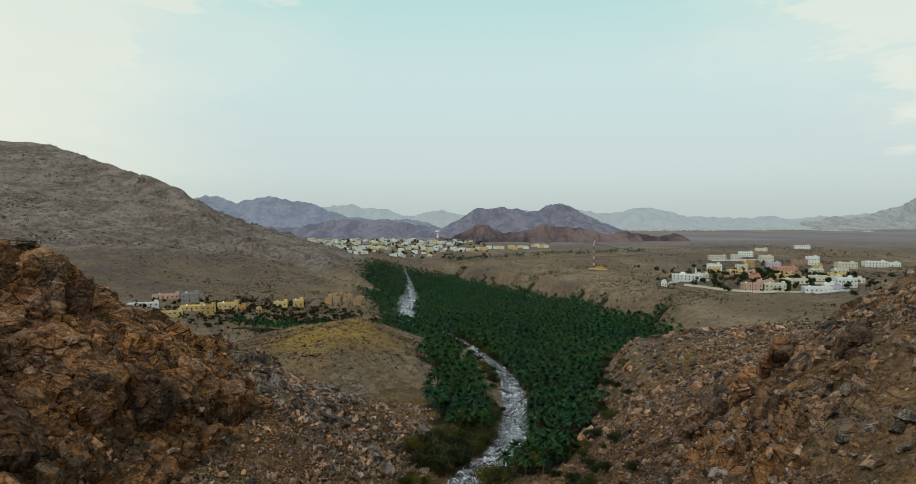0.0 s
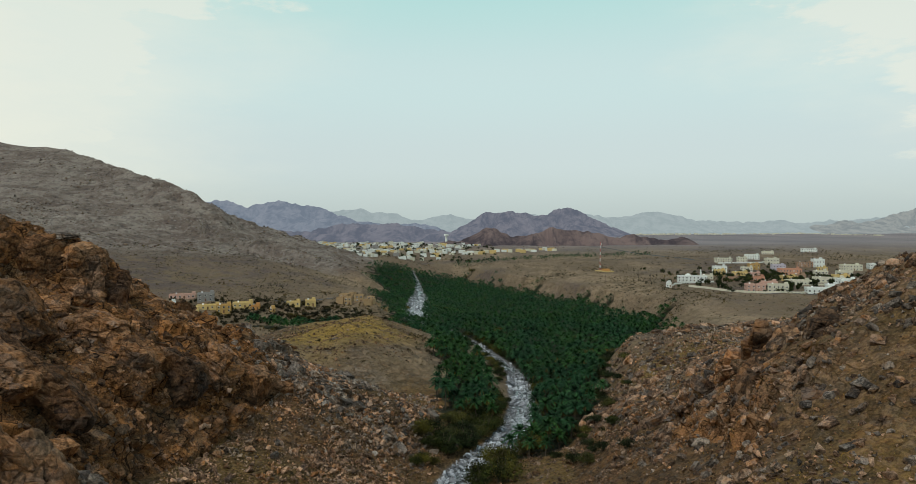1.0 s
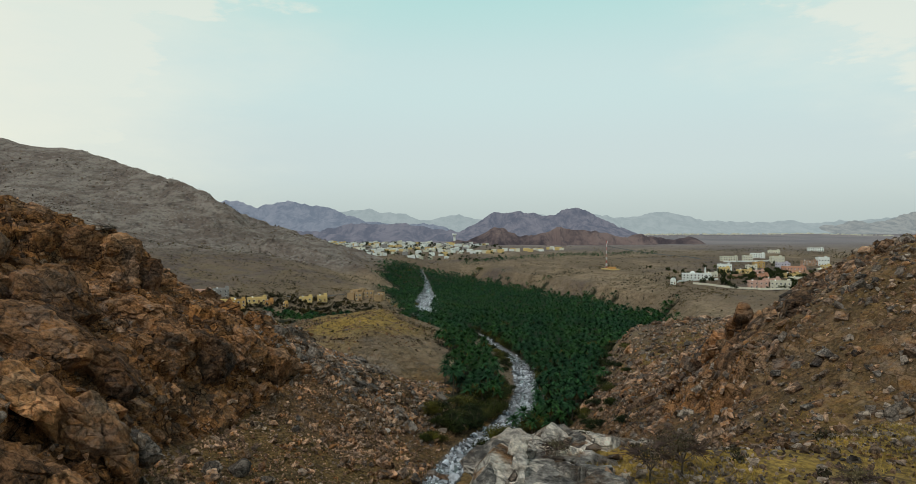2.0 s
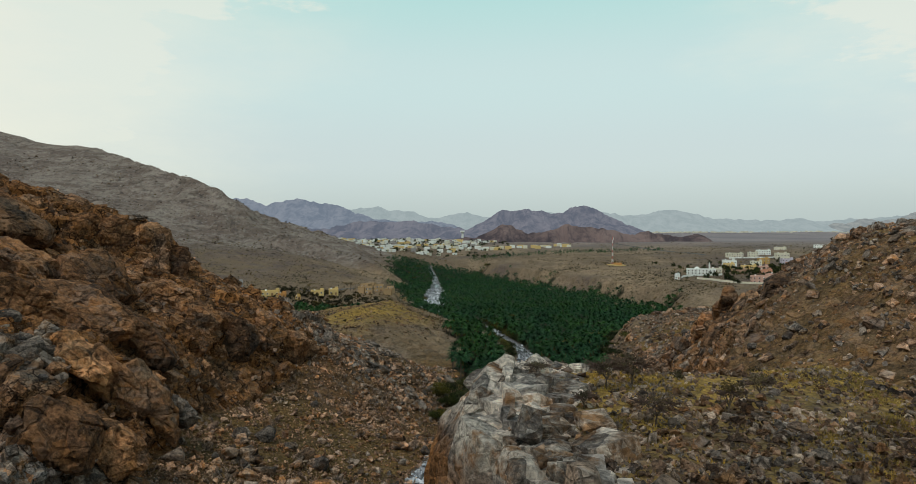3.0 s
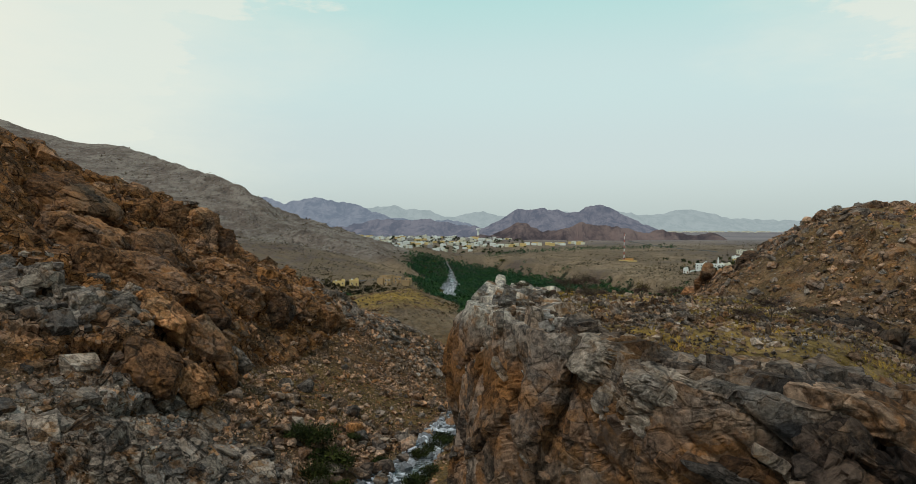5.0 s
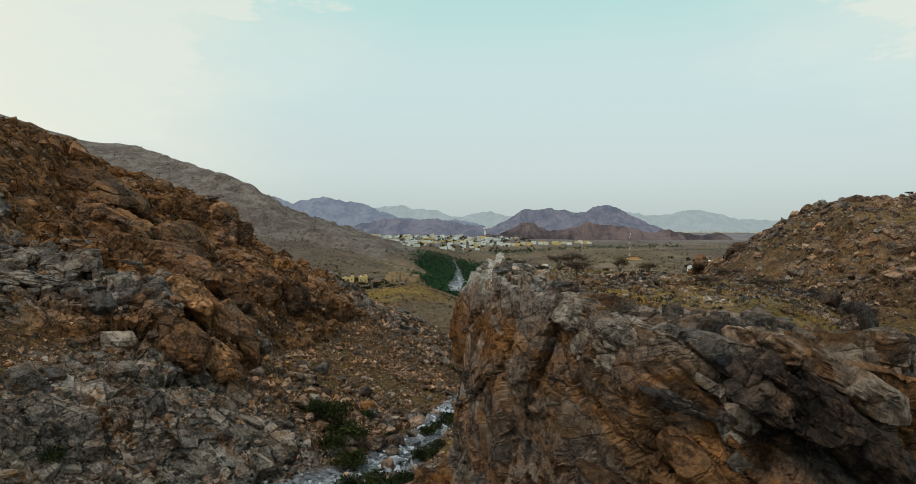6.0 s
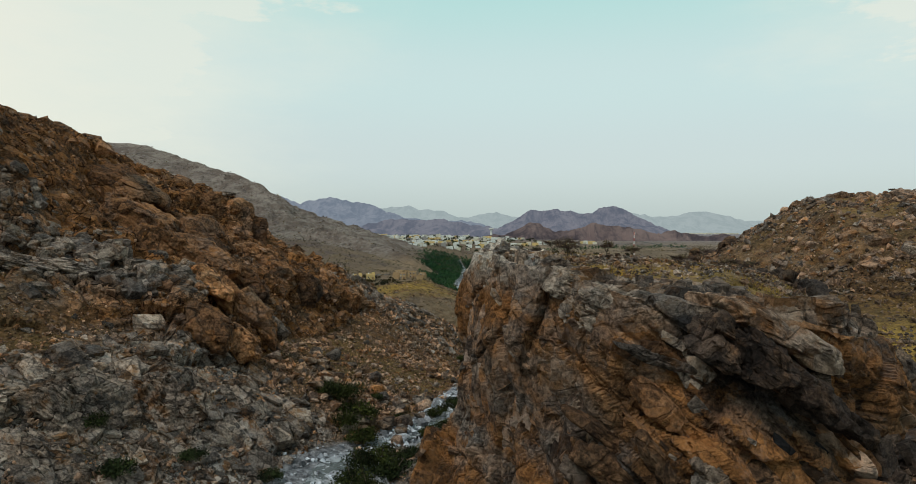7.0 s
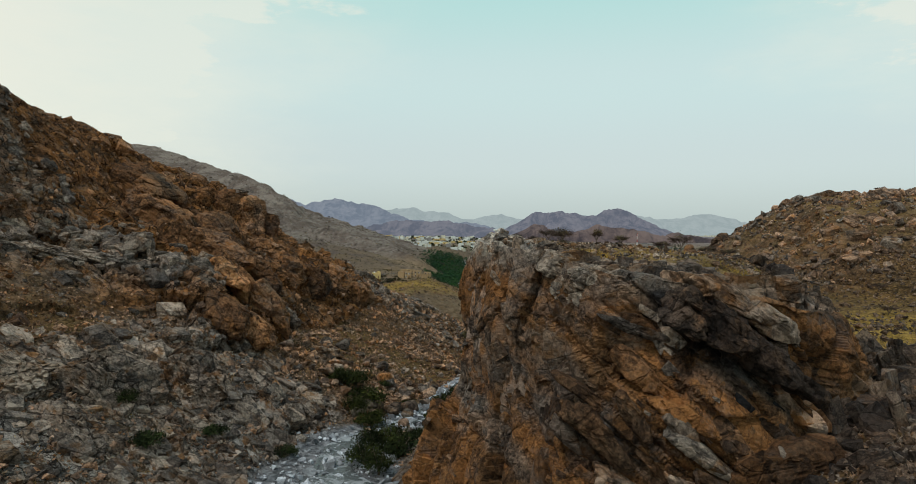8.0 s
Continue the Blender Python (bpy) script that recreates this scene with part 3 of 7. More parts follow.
def grove_mask(x, y):
    """Where the date palms stand, 0..1."""
    wob = 6 * np.sin(y * 0.05) + 4 * np.sin(y * 0.13 + 1)
    rx, rh = river_x(y), river_half(y)
    wob = wob + 5 * np.sin(y * 0.31)
    left = np.interp(y, [195, 215, 260, 330, 420, 470, 540, 600, 700, 900, 1040, 1100], [4, -4, -12, -14, -22, -50, -62, -68, -92, -128, -140, -120]) + wob * np.interp(y, [400, 600], [0.5, 1.3])
    right = np.interp(y, [195, 230, 290, 320, 345, 390, 450, 530, 640, 760, 915, 1040, 1100], [30, 48, 58, 66, 88, 130, 146, 157, 132, 82, 28, -12, -40]) + wob * np.interp(y, [300, 500], [0.5, 1.2])
    m = (x > left) & (x < right) & (np.where(x < rx, rx - x - np.interp(y, [230, 240, 300, 340, 400, 440, 470, 475], [0, 6, 11, 19, 19, 15, 4, 0]), x - rx) > rh * 0.8) & ((y > 232) | (x > rx + 8)) & (y > 195) & (y < 1040)
    m |= (np.hypot((x + 105) / 55, (y - 462) / 17) < 1)
    return m


def lay_ground():
    global GZ
    X, Y = np.meshgrid(GX, GY)
    P = np.stack([X, Y, GZ], -1)
    gx, gy = np.gradient(GZ, axis=1) / np.gradient(GX)[None, :], np.gradient(GZ, axis=0) / np.gradient(GY)[:, None]
    nrm = np.stack([-gx, -gy, np.ones_like(gx)], -1)
    nrm /= np.linalg.norm(nrm, axis=-1, keepdims=True)
    steep = 1 - nrm[..., 2]
    near = (smoothstep(-330, -190, X) * (1 - smoothstep(150, 260, X)) * (1 - smoothstep(255, 300, Y)))
    rx, rh = river_x(Y), river_half(Y)
    bed = (1 - smoothstep(rh * 0.9, rh * 1.25, np.abs(X - rx))) * (1 - smoothstep(1020, 1080, Y))
    z_top, on = mesa_top(X, Y)
    grove = grove_mask(X, Y).astype(float)
    mound = np.exp(-(((X + 68) / 48) ** 2 + ((Y - 345) / 62) ** 2) ** 2)
    hillR = smoothstep(40, 70, X) * smoothstep(60, 85, Y) * near
    crag = near * smoothstep(0.16, 0.34, steep) * (1 - bed) * (1 - on)
    upper = smoothstep(-52, -66, X) * smoothstep(24, 32, GZ) * (1 - smoothstep(215, 240, Y)) * smoothstep(44, 62, Y) + smoothstep(-70, -100, X) * smoothstep(46, 56, GZ)
    crag = np.clip(np.maximum(crag, near * np.clip(upper, 0, 1)), 0, 1) * (1 - bed)
    # relief of fractured rock on the gorge's sides
    sel = near > 0.01
    p = P[sel]
    q = np.stack([p[:, 0] * 0.9 + p[:, 2] * 0.4, p[:, 1], p[:, 2] * 1.25 - p[:, 0] * 0.35], -1)
    warp = np.stack([fbm(p, 9, 3, 5 + k) for k in range(3)], -1) * 1.2
    c = (crag * (0.55 + 0.45 * smoothstep(-0.2, 0.3, fbm(P, 40, 2, 71))))[sel]
    amp = (near * (1 - 0.85 * bed) * (1 - 0.75 * on))[sel]
    d = amp * (c * 3.6 * (1 - 0.6 * smoothstep(-118, -135, p[:, 0])) * blocks(q * np.array([1, 0.8, 1]) + warp * 0.35, 15, 3, 1.2, 0.25) + (0.12 + c) * 1.35 * blocks(q + warp * 0.2, 6.5, 13, 1.2, 0.4) + (0.30 + 0.35 * c) * 0.6 * blocks(q + warp * 0.12, 2.4, 23, 1.2, 0.5))
    d += amp * 1.3 * fbm(p, 30, 3, 41)
    P[sel] += nrm[sel] * d[:, None]
    # broad relief further off: gullies on the hills, broken terrace edges
    far = (1 - near) * (1 - bed)
    slope = smoothstep(0.03, 0.16, steep)
    P[..., 2] += far * slope * (5.5 * ridged(P * np.array([1, 1, 0.3]), 120, 5, 9) - 2.0) * smoothstep(300, 640, np.abs(X) + 0.3 * Y)
    hl = smoothstep(10, 40, big_hill(X, Y) - 8) * smoothstep(500, 580, Y)
    hq = P * np.array([1, 1, 1.6])
    P[..., 2] += hl * far * (3.0 * blocks(hq, 34, 33, 1.0, 0.2) + 1.3 * blocks(hq, 13, 37, 1.0, 0.3)) * smoothstep(1400, 1100, Y)
    rough = (1 - smoothstep(900, 1300, Y)) * (1 - grove) * (1 - smoothstep(560, 640, X))
    town = smoothstep(190, 215, X) * smoothstep(540, 570, Y)
    P[..., 2] += far * (0.25 + slope) * 1.6 * fbm(P, 22, 3, 15) * (1 - grove)
    P[..., 2] += far * rough * (1 - 0.85 * town) * (1.5 * ridged(P * np.array([1, 1, 0.2]), 34, 4, 19) + 0.35 * blocks(P, 7, 29, 1.0, 0.3))
    P[..., 2] += (smoothstep(900, 2600, np.hypot(X, Y)) * 7 * fbm(P, 600, 3, 77))
    GZ = P[..., 2].copy()
    me = mesh_from("ground", P.reshape(-1, 3), grid_faces(len(GY), len(GX)))
    leftside = smoothstep(-20, -45, X) * near
    patch = fbm(P, 34, 3, 55)
    pale_ramp = leftside * (1 - smoothstep(60, 84, Y)) * (1 - smoothstep(32, 41, P[..., 2]))
    ledges = leftside * smoothstep(40, 48, P[..., 2]) * (1 - smoothstep(66, 76, Y))
    spur = leftside * smoothstep(178, 205, Y) * smoothstep(-70, -50, X)
    orange = np.clip(near * (0.3 + 1.0 * crag) * (1 - 0.6 * on) + 0.6 * hillR + 0.35 * leftside * smoothstep(30, 42, P[..., 2]), 0, 1) * (1 - 0.65 * pale_ramp) * (1 - 0.6 * spur)
    pale = np.clip(0.85 * pale_ramp + 0.8 * spur + 0.3 * hillR + 0.35 * ledges + 0.9 * on * smoothstep(11, 4, X) + 0.30 * on, 0, 1)
    attribute(me, "orange", orange)
    attribute(me, "pale", pale)
    attribute(me, "dark", np.clip(0.25 * on * smoothstep(8, 16, X) + near * 0.30 * smoothstep(0.1, 0.6, patch) * (1 - 0.8 * pale_ramp) + 0.35 * hillR * smoothstep(75, 45, P[..., 2]), 0, 1))
    attribute(me, "soil", np.clip(near * (1 - crag) * (0.5 + 0.5 * smoothstep(-0.4, 0.3, patch)) * (1 - pale_ramp) * (1 - 0.55 * on), 0, 1))
    flat = 1 - smoothstep(0.05, 0.16, steep)
    sand = np.exp(-(((X - 78) / 22) ** 2 + ((Y - 18) / 24) ** 2) ** 2)
    attribute(me, "grass", np.clip(0.95 * mound * smoothstep(-0.6, 0.1, patch) + on * 1.0 * smoothstep(6, 12, X) * smoothstep(-0.5, 0.3, patch) + 0.9 * sand + near * flat * 0.22 * (1 - bed) * (1 - on) * (1 - leftside) * smoothstep(-30, 0, Y) + 0.10 * hillR + 0.13 * leftside * (1 - crag) * smoothstep(-0.1, 0.4, patch), 0, 1))
    hill = smoothstep(0, 22, big_hill(X, Y) - 10) * smoothstep(480, 560, Y)
    attribute(me, "plain", np.clip((1 - near) * (1 - mound), 0, 1) * (1 - 0.75 * hill))
    # painted haze tint grows with distance, except on the big hill
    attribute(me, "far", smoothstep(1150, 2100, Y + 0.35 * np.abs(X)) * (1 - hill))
    attribute(me, "hillside", hill)
    attribute(me, "bed", bed)
    attribute(me, "grove_floor", grove * (1 - bed))
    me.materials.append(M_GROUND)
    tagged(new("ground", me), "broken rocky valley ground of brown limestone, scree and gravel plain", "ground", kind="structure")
    return P, nrm, crag, near, bed, on


P_GROUND, N_GROUND, CRAG, NEAR, BED, MESA = lay_ground()


def cliff_wall():
    """The outcrop's sheer face: the rim swept down to the gorge floor, broken into dipping beds and blocks."""
    rim = np.array(RIM, float)
    seg = np.concatenate([[0], np.cumsum(np.hypot(np.diff(rim[:, 0]), np.diff(rim[:, 1])))])
    cols = int(seg[-1] / 0.27)
    u = np.linspace(0, seg[-1], cols)
    rx, ry, rz = (np.interp(u, seg, rim[:, k]) for k in range(3))
    for a in (rx, ry):
        for _ in range(10):
            a[1:-1] = (a[:-2] + 2 * a[1:-1] + a[2:]) / 4
    tx, ty = np.gradient(rx), np.gradient(ry)
    ln = np.hypot(tx, ty)
    ox, oy = ty / ln, -tx / ln              # outward, to the right of the way along the rim
    if (ox[len(u) // 2] * 0 + oy[len(u) // 2] * -1) < 0:
        ox, oy = -ox, -oy
    foot = np.interp(u, seg, [24, 14, 9, 7, 8, 9, 10, 12, 14, 18, 22, 27, 33, 38, 40, 40])
    rows_in, rows = 14, 190
    V = np.zeros((rows_in + rows, cols, 3))
    west = np.interp(u, seg, [1, 1, 1, 0.9, 0.6, 0.35, 0.3, 0.3, 0.3, 0.3, 0.35, 0.5, 0.8, 1, 1, 1])
    for r in range(rows_in):
        s = (rows_in - r) / rows_in * 5.0
        V[r] = np.stack([rx - ox * s, ry - oy * s, rz + 0.2 - 0.24 * s], -1)
    for r in range(rows):
        f = r / (rows - 1)
        z = rz + (foot - rz) * f
        depth = rz - z
        out = west * np.interp(depth, [0, 2, 22, 27, 38, 52], [0, 0.5, 2.5, 6.5, 9, 13]) + 0.4 * np.sin(depth * 0.35 + u * 0.21)
        V[rows_in + r] = np.stack([rx + ox * out, ry + oy * out, z], -1)
    du, dv = np.gradient(V, axis=1), np.gradient(V, axis=0)
    nr = np.cross(dv, du)
    nr /= np.linalg.norm(nr, axis=-1, keepdims=True) + 1e-9
    mid = nr[rows_in + 40, cols // 2]
    if mid[0] * ox[cols // 2] + mid[1] * oy[cols // 2] < 0:
        nr = -nr
    # beds dip to the right across the face; long blocks lie along them
    x, y, z = V[..., 0], V[..., 1], V[..., 2]
    a = radians(38)
    along, across = x * math.cos(a) - z * math.sin(a), x * math.sin(a) + z * math.cos(a)
    q = np.stack([along * 0.30, y * 0.8, across * 1.15], -1)
    upright = np.stack([x * 0.9 + z * 0.10, y * 0.9, z * 0.30 + x * 0.25], -1)
    warp = np.stack([fbm(V, 8, 3, 105 + k) for k in range(3)], -1) * 1.1
    top = np.clip(np.linspace(0, 1, rows_in)[:, None] * np.ones(cols), 0, 1)
    below = (rz - z[rows_in:])
    full = np.concatenate([0.10 + 0.30 * top, 0.40 + 0.60 * smoothstep(0.5, 6.0, below)])
    east = smoothstep(11, 19, x + 1.5 * warp[..., 0])

    def broken(p):
        return 2.1 * blocks(p + warp * 0.25, 10, 103, 1.3, 0.3) + 0.95 * blocks(p + warp * 0.15, 4.2, 113, 1.3, 0.4) + 0.32 * blocks(p * np.array([1, 1, 1.3]) + warp * 0.1, 1.7, 123, 1.3, 0.45)

    d = full * (east * broken(q) + (1 - east) * broken(upright))
    d += full * (1.1 * fbm(V, 18, 2, 141) + 0.12 * fbm(V, 0.9, 2, 143))
    V = V + nr * d[..., None]
    me = mesh_from("cliff", V.reshape(-1, 3), grid_faces(rows_in + rows, cols)[:, ::-1])
    uu = np.broadcast_to(u / seg[-1], d.shape)
    beds = fbm(np.stack([along * 0.12, y * 0.2, across * 0.8], -1), 4.5, 3, 151)
    depth = np.broadcast_to(rz, d.shape) - V[..., 2]
    rim_pale = smoothstep(5.5, 0.5, depth) * smoothstep(0.55, 0.30, uu)
    lean = V[..., 0] - 25 - 0.75 * np.clip(depth - 2, 0, 20)
    black = 0.75 * smoothstep(-0.35, 0.25, fbm(V, 7, 3, 171)) * np.exp(-(lean / 8.0) ** 2) * smoothstep(0.5, 2.2, depth) * smoothstep(18, 10, depth) + 0.55 * smoothstep(0.05, 0.45, -beds) * (0.4 + 0.6 * east) + 0.4 * smoothstep(0.74, 0.84, uu)
    attribute(me, "orange", np.clip(0.55 + 0.9 * beds + 0.60 * smoothstep(0.6, 0.4, uu) - 0.7 * rim_pale, 0, 1))
    attribute(me, "pale", np.clip(rim_pale + 0.30 * smoothstep(0.1, 0.5, -beds) + 0.3 * smoothstep(0.3, 0.5, fbm(V, 12, 2, 161)), 0, 1))
    attribute(me, "dark", np.clip(black * (1 - rim_pale), 0, 0.95))
    me.materials.append(M_CLIFF)
    tagged(new("cliff", me), "sheer orange and grey limestone cliff with dipping cracked beds", "cliff", kind="structure")
    return V


P_CLIFF = cliff_wall()

# ---- far ranges and dark foothills ----
def mountain_range(name, label, dist, skyline, thick, material, seed, rough=1.0, foot=36):
    """A range whose crest runs across the view at that distance; skyline: (x / dist, (z - 78.7) / dist) along it."""
    sx = np.array([p[0] for p in skyline]) * dist
    sz = np.array([p[1] for p in skyline]) * dist + 78.7
    cols, rows = int(min(640, (sx[-1] - sx[0]) / (dist * 0.0014))), 56
    x = np.linspace(sx[0], sx[-1], cols)
    crest = np.interp(x, sx, sz)
    for _ in range(4):
        crest[1:-1] = (crest[:-2] + 2 * crest[1:-1] + crest[2:]) / 4
    line = np.stack([x, x * 0, x * 0 + seed], -1)
    crest = np.maximum(crest + rough * dist * (0.0028 * fbm(line, dist * 0.024, 5, seed) + 0.0016 * ridged(line, dist * 0.014, 3, seed + 5)), foot + 2)
    t = np.linspace(0, 1, rows)[:, None]
    X = np.broadcast_to(x, (rows, cols))
    Y = dist - thick * 0.8 + t * thick * 1.2 + 0 * X
    p = np.stack([X, Y, X * 0], -1)
    rise = np.where(t < 0.667, t / 0.667, np.clip(1 - (t - 0.667) / 0.333, 0, 1)) ** 1.15
    rib = ridged(p * np.array([1, 0.40, 1]) + 0.06 * thick * np.stack([fbm(p, thick * 0.4, 2, seed + 21)] * 3, -1), thick * 0.24, 5, seed + 3)
    edge = smoothstep(0, 0.2, rise) * (1 - smoothstep(0.86, 1.0, rise))
    Z = foot - 14 + (crest - foot + 14) * rise * (1 - 0.85 * edge * np.clip(0.55 - 0.55 * rib, 0, 1))
    V = np.stack([X, Y + 0.05 * thick * fbm(p, thick * 0.3, 3, seed + 9), Z], -1)
    me = mesh_from(name, V.reshape(-1, 3), grid_faces(rows, cols))
    me.materials.append(material)
    return tagged(new(name, me), label, "mountains", kind="structure")


def sky_px(points):
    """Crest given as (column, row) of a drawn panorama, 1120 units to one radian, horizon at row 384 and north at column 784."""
    return [((c - 784) / 1120.0, (384 - r) / 1120.0) for c, r in points]


# haze colour and its share, emitted by each range's own surface
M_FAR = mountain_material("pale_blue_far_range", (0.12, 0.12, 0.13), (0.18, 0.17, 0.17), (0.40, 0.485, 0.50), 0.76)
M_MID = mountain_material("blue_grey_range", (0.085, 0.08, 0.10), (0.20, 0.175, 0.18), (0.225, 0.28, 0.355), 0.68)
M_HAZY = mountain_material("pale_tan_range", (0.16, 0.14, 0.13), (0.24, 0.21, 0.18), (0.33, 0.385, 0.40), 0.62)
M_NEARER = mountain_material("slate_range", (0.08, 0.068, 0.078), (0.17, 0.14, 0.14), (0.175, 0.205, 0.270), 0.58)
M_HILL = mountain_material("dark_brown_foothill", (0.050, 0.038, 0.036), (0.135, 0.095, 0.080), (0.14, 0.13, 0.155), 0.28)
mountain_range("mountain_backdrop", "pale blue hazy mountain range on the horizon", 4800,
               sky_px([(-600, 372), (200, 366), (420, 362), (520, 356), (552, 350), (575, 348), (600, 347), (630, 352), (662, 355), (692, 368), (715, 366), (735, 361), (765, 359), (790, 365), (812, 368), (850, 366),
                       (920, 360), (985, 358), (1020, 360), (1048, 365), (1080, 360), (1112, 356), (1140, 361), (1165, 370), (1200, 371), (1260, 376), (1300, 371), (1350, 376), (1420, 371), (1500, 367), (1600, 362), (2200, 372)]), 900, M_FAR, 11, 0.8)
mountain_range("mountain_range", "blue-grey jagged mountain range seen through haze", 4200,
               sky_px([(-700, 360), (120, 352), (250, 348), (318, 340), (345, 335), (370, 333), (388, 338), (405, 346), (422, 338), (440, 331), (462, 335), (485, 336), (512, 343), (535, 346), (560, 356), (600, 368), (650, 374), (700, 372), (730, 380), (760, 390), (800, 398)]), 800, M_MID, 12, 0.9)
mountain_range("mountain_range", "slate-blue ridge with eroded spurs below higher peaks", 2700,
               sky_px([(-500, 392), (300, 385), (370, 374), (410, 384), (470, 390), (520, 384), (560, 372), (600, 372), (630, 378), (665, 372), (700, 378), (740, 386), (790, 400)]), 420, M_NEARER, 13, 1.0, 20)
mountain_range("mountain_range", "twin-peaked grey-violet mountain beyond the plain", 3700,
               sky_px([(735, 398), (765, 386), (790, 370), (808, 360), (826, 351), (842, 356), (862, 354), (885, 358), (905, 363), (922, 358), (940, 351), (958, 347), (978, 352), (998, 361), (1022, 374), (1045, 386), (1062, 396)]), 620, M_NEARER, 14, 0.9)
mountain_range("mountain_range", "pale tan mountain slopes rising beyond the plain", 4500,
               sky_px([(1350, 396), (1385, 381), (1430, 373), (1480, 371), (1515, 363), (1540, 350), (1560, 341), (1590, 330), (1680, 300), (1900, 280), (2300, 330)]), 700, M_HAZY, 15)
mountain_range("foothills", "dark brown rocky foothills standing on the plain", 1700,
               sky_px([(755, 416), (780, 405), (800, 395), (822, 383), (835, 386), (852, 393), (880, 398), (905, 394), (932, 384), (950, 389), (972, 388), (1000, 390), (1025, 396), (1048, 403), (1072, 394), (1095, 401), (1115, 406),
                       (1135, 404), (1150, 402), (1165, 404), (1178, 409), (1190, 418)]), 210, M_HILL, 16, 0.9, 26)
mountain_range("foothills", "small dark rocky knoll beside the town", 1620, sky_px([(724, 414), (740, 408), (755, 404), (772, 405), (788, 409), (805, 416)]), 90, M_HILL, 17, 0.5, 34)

# ---- loose rock: boulders as things, rubble as stuff ----
RNG = np.random.default_rng(7)


def hull_rock(seed, points=10, squash=(1, 0.85, 0.7), refine=0):
    """An angular stone about one metre across: verts and triangles."""
    r = np.random.default_rng(seed)
    bm = bmesh.new()
    for _ in range(points):
        v = r.normal(size=3)
        v /= np.linalg.norm(v)
        bm.verts.new(v * r.uniform(0.42, 0.56) * np.array(squash))
    bmesh.ops.convex_hull(bm, input=bm.verts)
    bmesh.ops.delete(bm, geom=[v for v in bm.verts if not v.link_faces], context="VERTS")
    if refine:
        bmesh.ops.bevel(bm, geom=list(bm.edges), offset=0.035, segments=1, affect="EDGES", clamp_overlap=True)
        bmesh.ops.triangulate(bm, faces=bm.faces)
        bmesh.ops.subdivide_edges(bm, edges=list(bm.edges), cuts=1)
        for v in bm.verts:
            v.co *= 1 + 0.05 * noise.noise(v.co * 4 + Vector((seed, 0, 0))) + 0.03 * noise.noise(v.co * 11)
    bmesh.ops.triangulate(bm, faces=bm.faces)
    bmesh.ops.recalc_face_normals(bm, faces=bm.faces)
    bm.verts.index_update()
    v, f = np.array([v.co[:] for v in bm.verts]), np.array([[q.index for q in t.verts] for t in bm.faces])
    bm.free()
    return v, f


def block_rock(seed, dims=(1.0, 0.75, 0.6), knock=0.16):
    """A jointed block of limestone: a box with skewed, knocked-off corners."""
    r = np.random.default_rng(seed)
    bm = bmesh.new()
    for sx in (-0.5, 0.5):
        for sy in (-0.5, 0.5):
            for sz in (-0.5, 0.5):
                c = np.array([sx, sy, sz])
                if r.uniform() < 0.45:
                    for k in range(3):
                        q = c.copy()
                        q[k] *= r.uniform(0.35, 0.75)
                        bm.verts.new((q + r.normal(0, knock * 0.3, 3)) * np.array(dims))
                else:
                    bm.verts.new((c + r.normal(0, knock * 0.6, 3)) * np.array(dims))
    bmesh.ops.convex_hull(bm, input=bm.verts)
    bmesh.ops.delete(bm, geom=[v for v in bm.verts if not v.link_faces], context="VERTS")
    bmesh.ops.triangulate(bm, faces=bm.faces)
    bmesh.ops.recalc_face_normals(bm, faces=bm.faces)
    bm.verts.index_update()
    v, f = np.array([v.co[:] for v in bm.verts]), np.array([[q.index for q in t.verts] for t in bm.faces])
    bm.free()
    return v, f


def spins(n, rng, tilt=0.5):
    """Random turns: any heading, tipped up to about tilt radians."""
    a, b, c = rng.uniform(0, 6.283, n), rng.normal(0, tilt, n), rng.normal(0, tilt, n)
    ca, sa, cb, sb, cc, sc = np.cos(a), np.sin(a), np.cos(b), np.sin(b), np.cos(c), np.sin(c)
    z, o = np.zeros(n), np.ones(n)
    Rz = np.stack([ca, -sa, z, sa, ca, z, z, z, o], -1).reshape(n, 3, 3)
    Rx = np.stack([o, z, z, z, cb, -sb, z, sb, cb], -1).reshape(n, 3, 3)
    Ry = np.stack([cc, z, sc, z, o, z, -sc, z, cc], -1).reshape(n, 3, 3)
    return Rz @ Rx @ Ry


def strew(name, label, category, shapes, places, sizes, material, rng, tilt=0.5, stretch=0.25, turns=None):
    """One object of kind stuff: copies of the shapes laid at the places."""
    vs, fs, base = [], [], 0
    which = rng.integers(0, len(shapes), len(places))
    for k, (v, f) in enumerate(shapes):
        sel = np.where(which == k)[0]
        if not len(sel):
            continue
        s = np.asarray(sizes)[sel][:, None, None] * rng.uniform(1 - stretch, 1 + stretch, (len(sel), 1, 3))
        pts = (v[None] * s) @ np.swapaxes(spins(len(sel), rng, tilt) if turns is None else turns[sel], 1, 2) + np.asarray(places)[sel][:, None, :]
        vs.append(pts.reshape(-1, 3))
        fs.append((f[None] + (base + np.arange(len(sel)) * len(v))[:, None, None]).reshape(-1, f.shape[1]))
        base += len(sel) * len(v)
    me = mesh_from(name, np.concatenate(vs), np.concatenate(fs))
    me.materials.append(material)
    return tagged(new(name, me), label, category, kind="stuff")


AREA = np.gradient(GX)[None, :] * np.gradient(GY)[:, None]


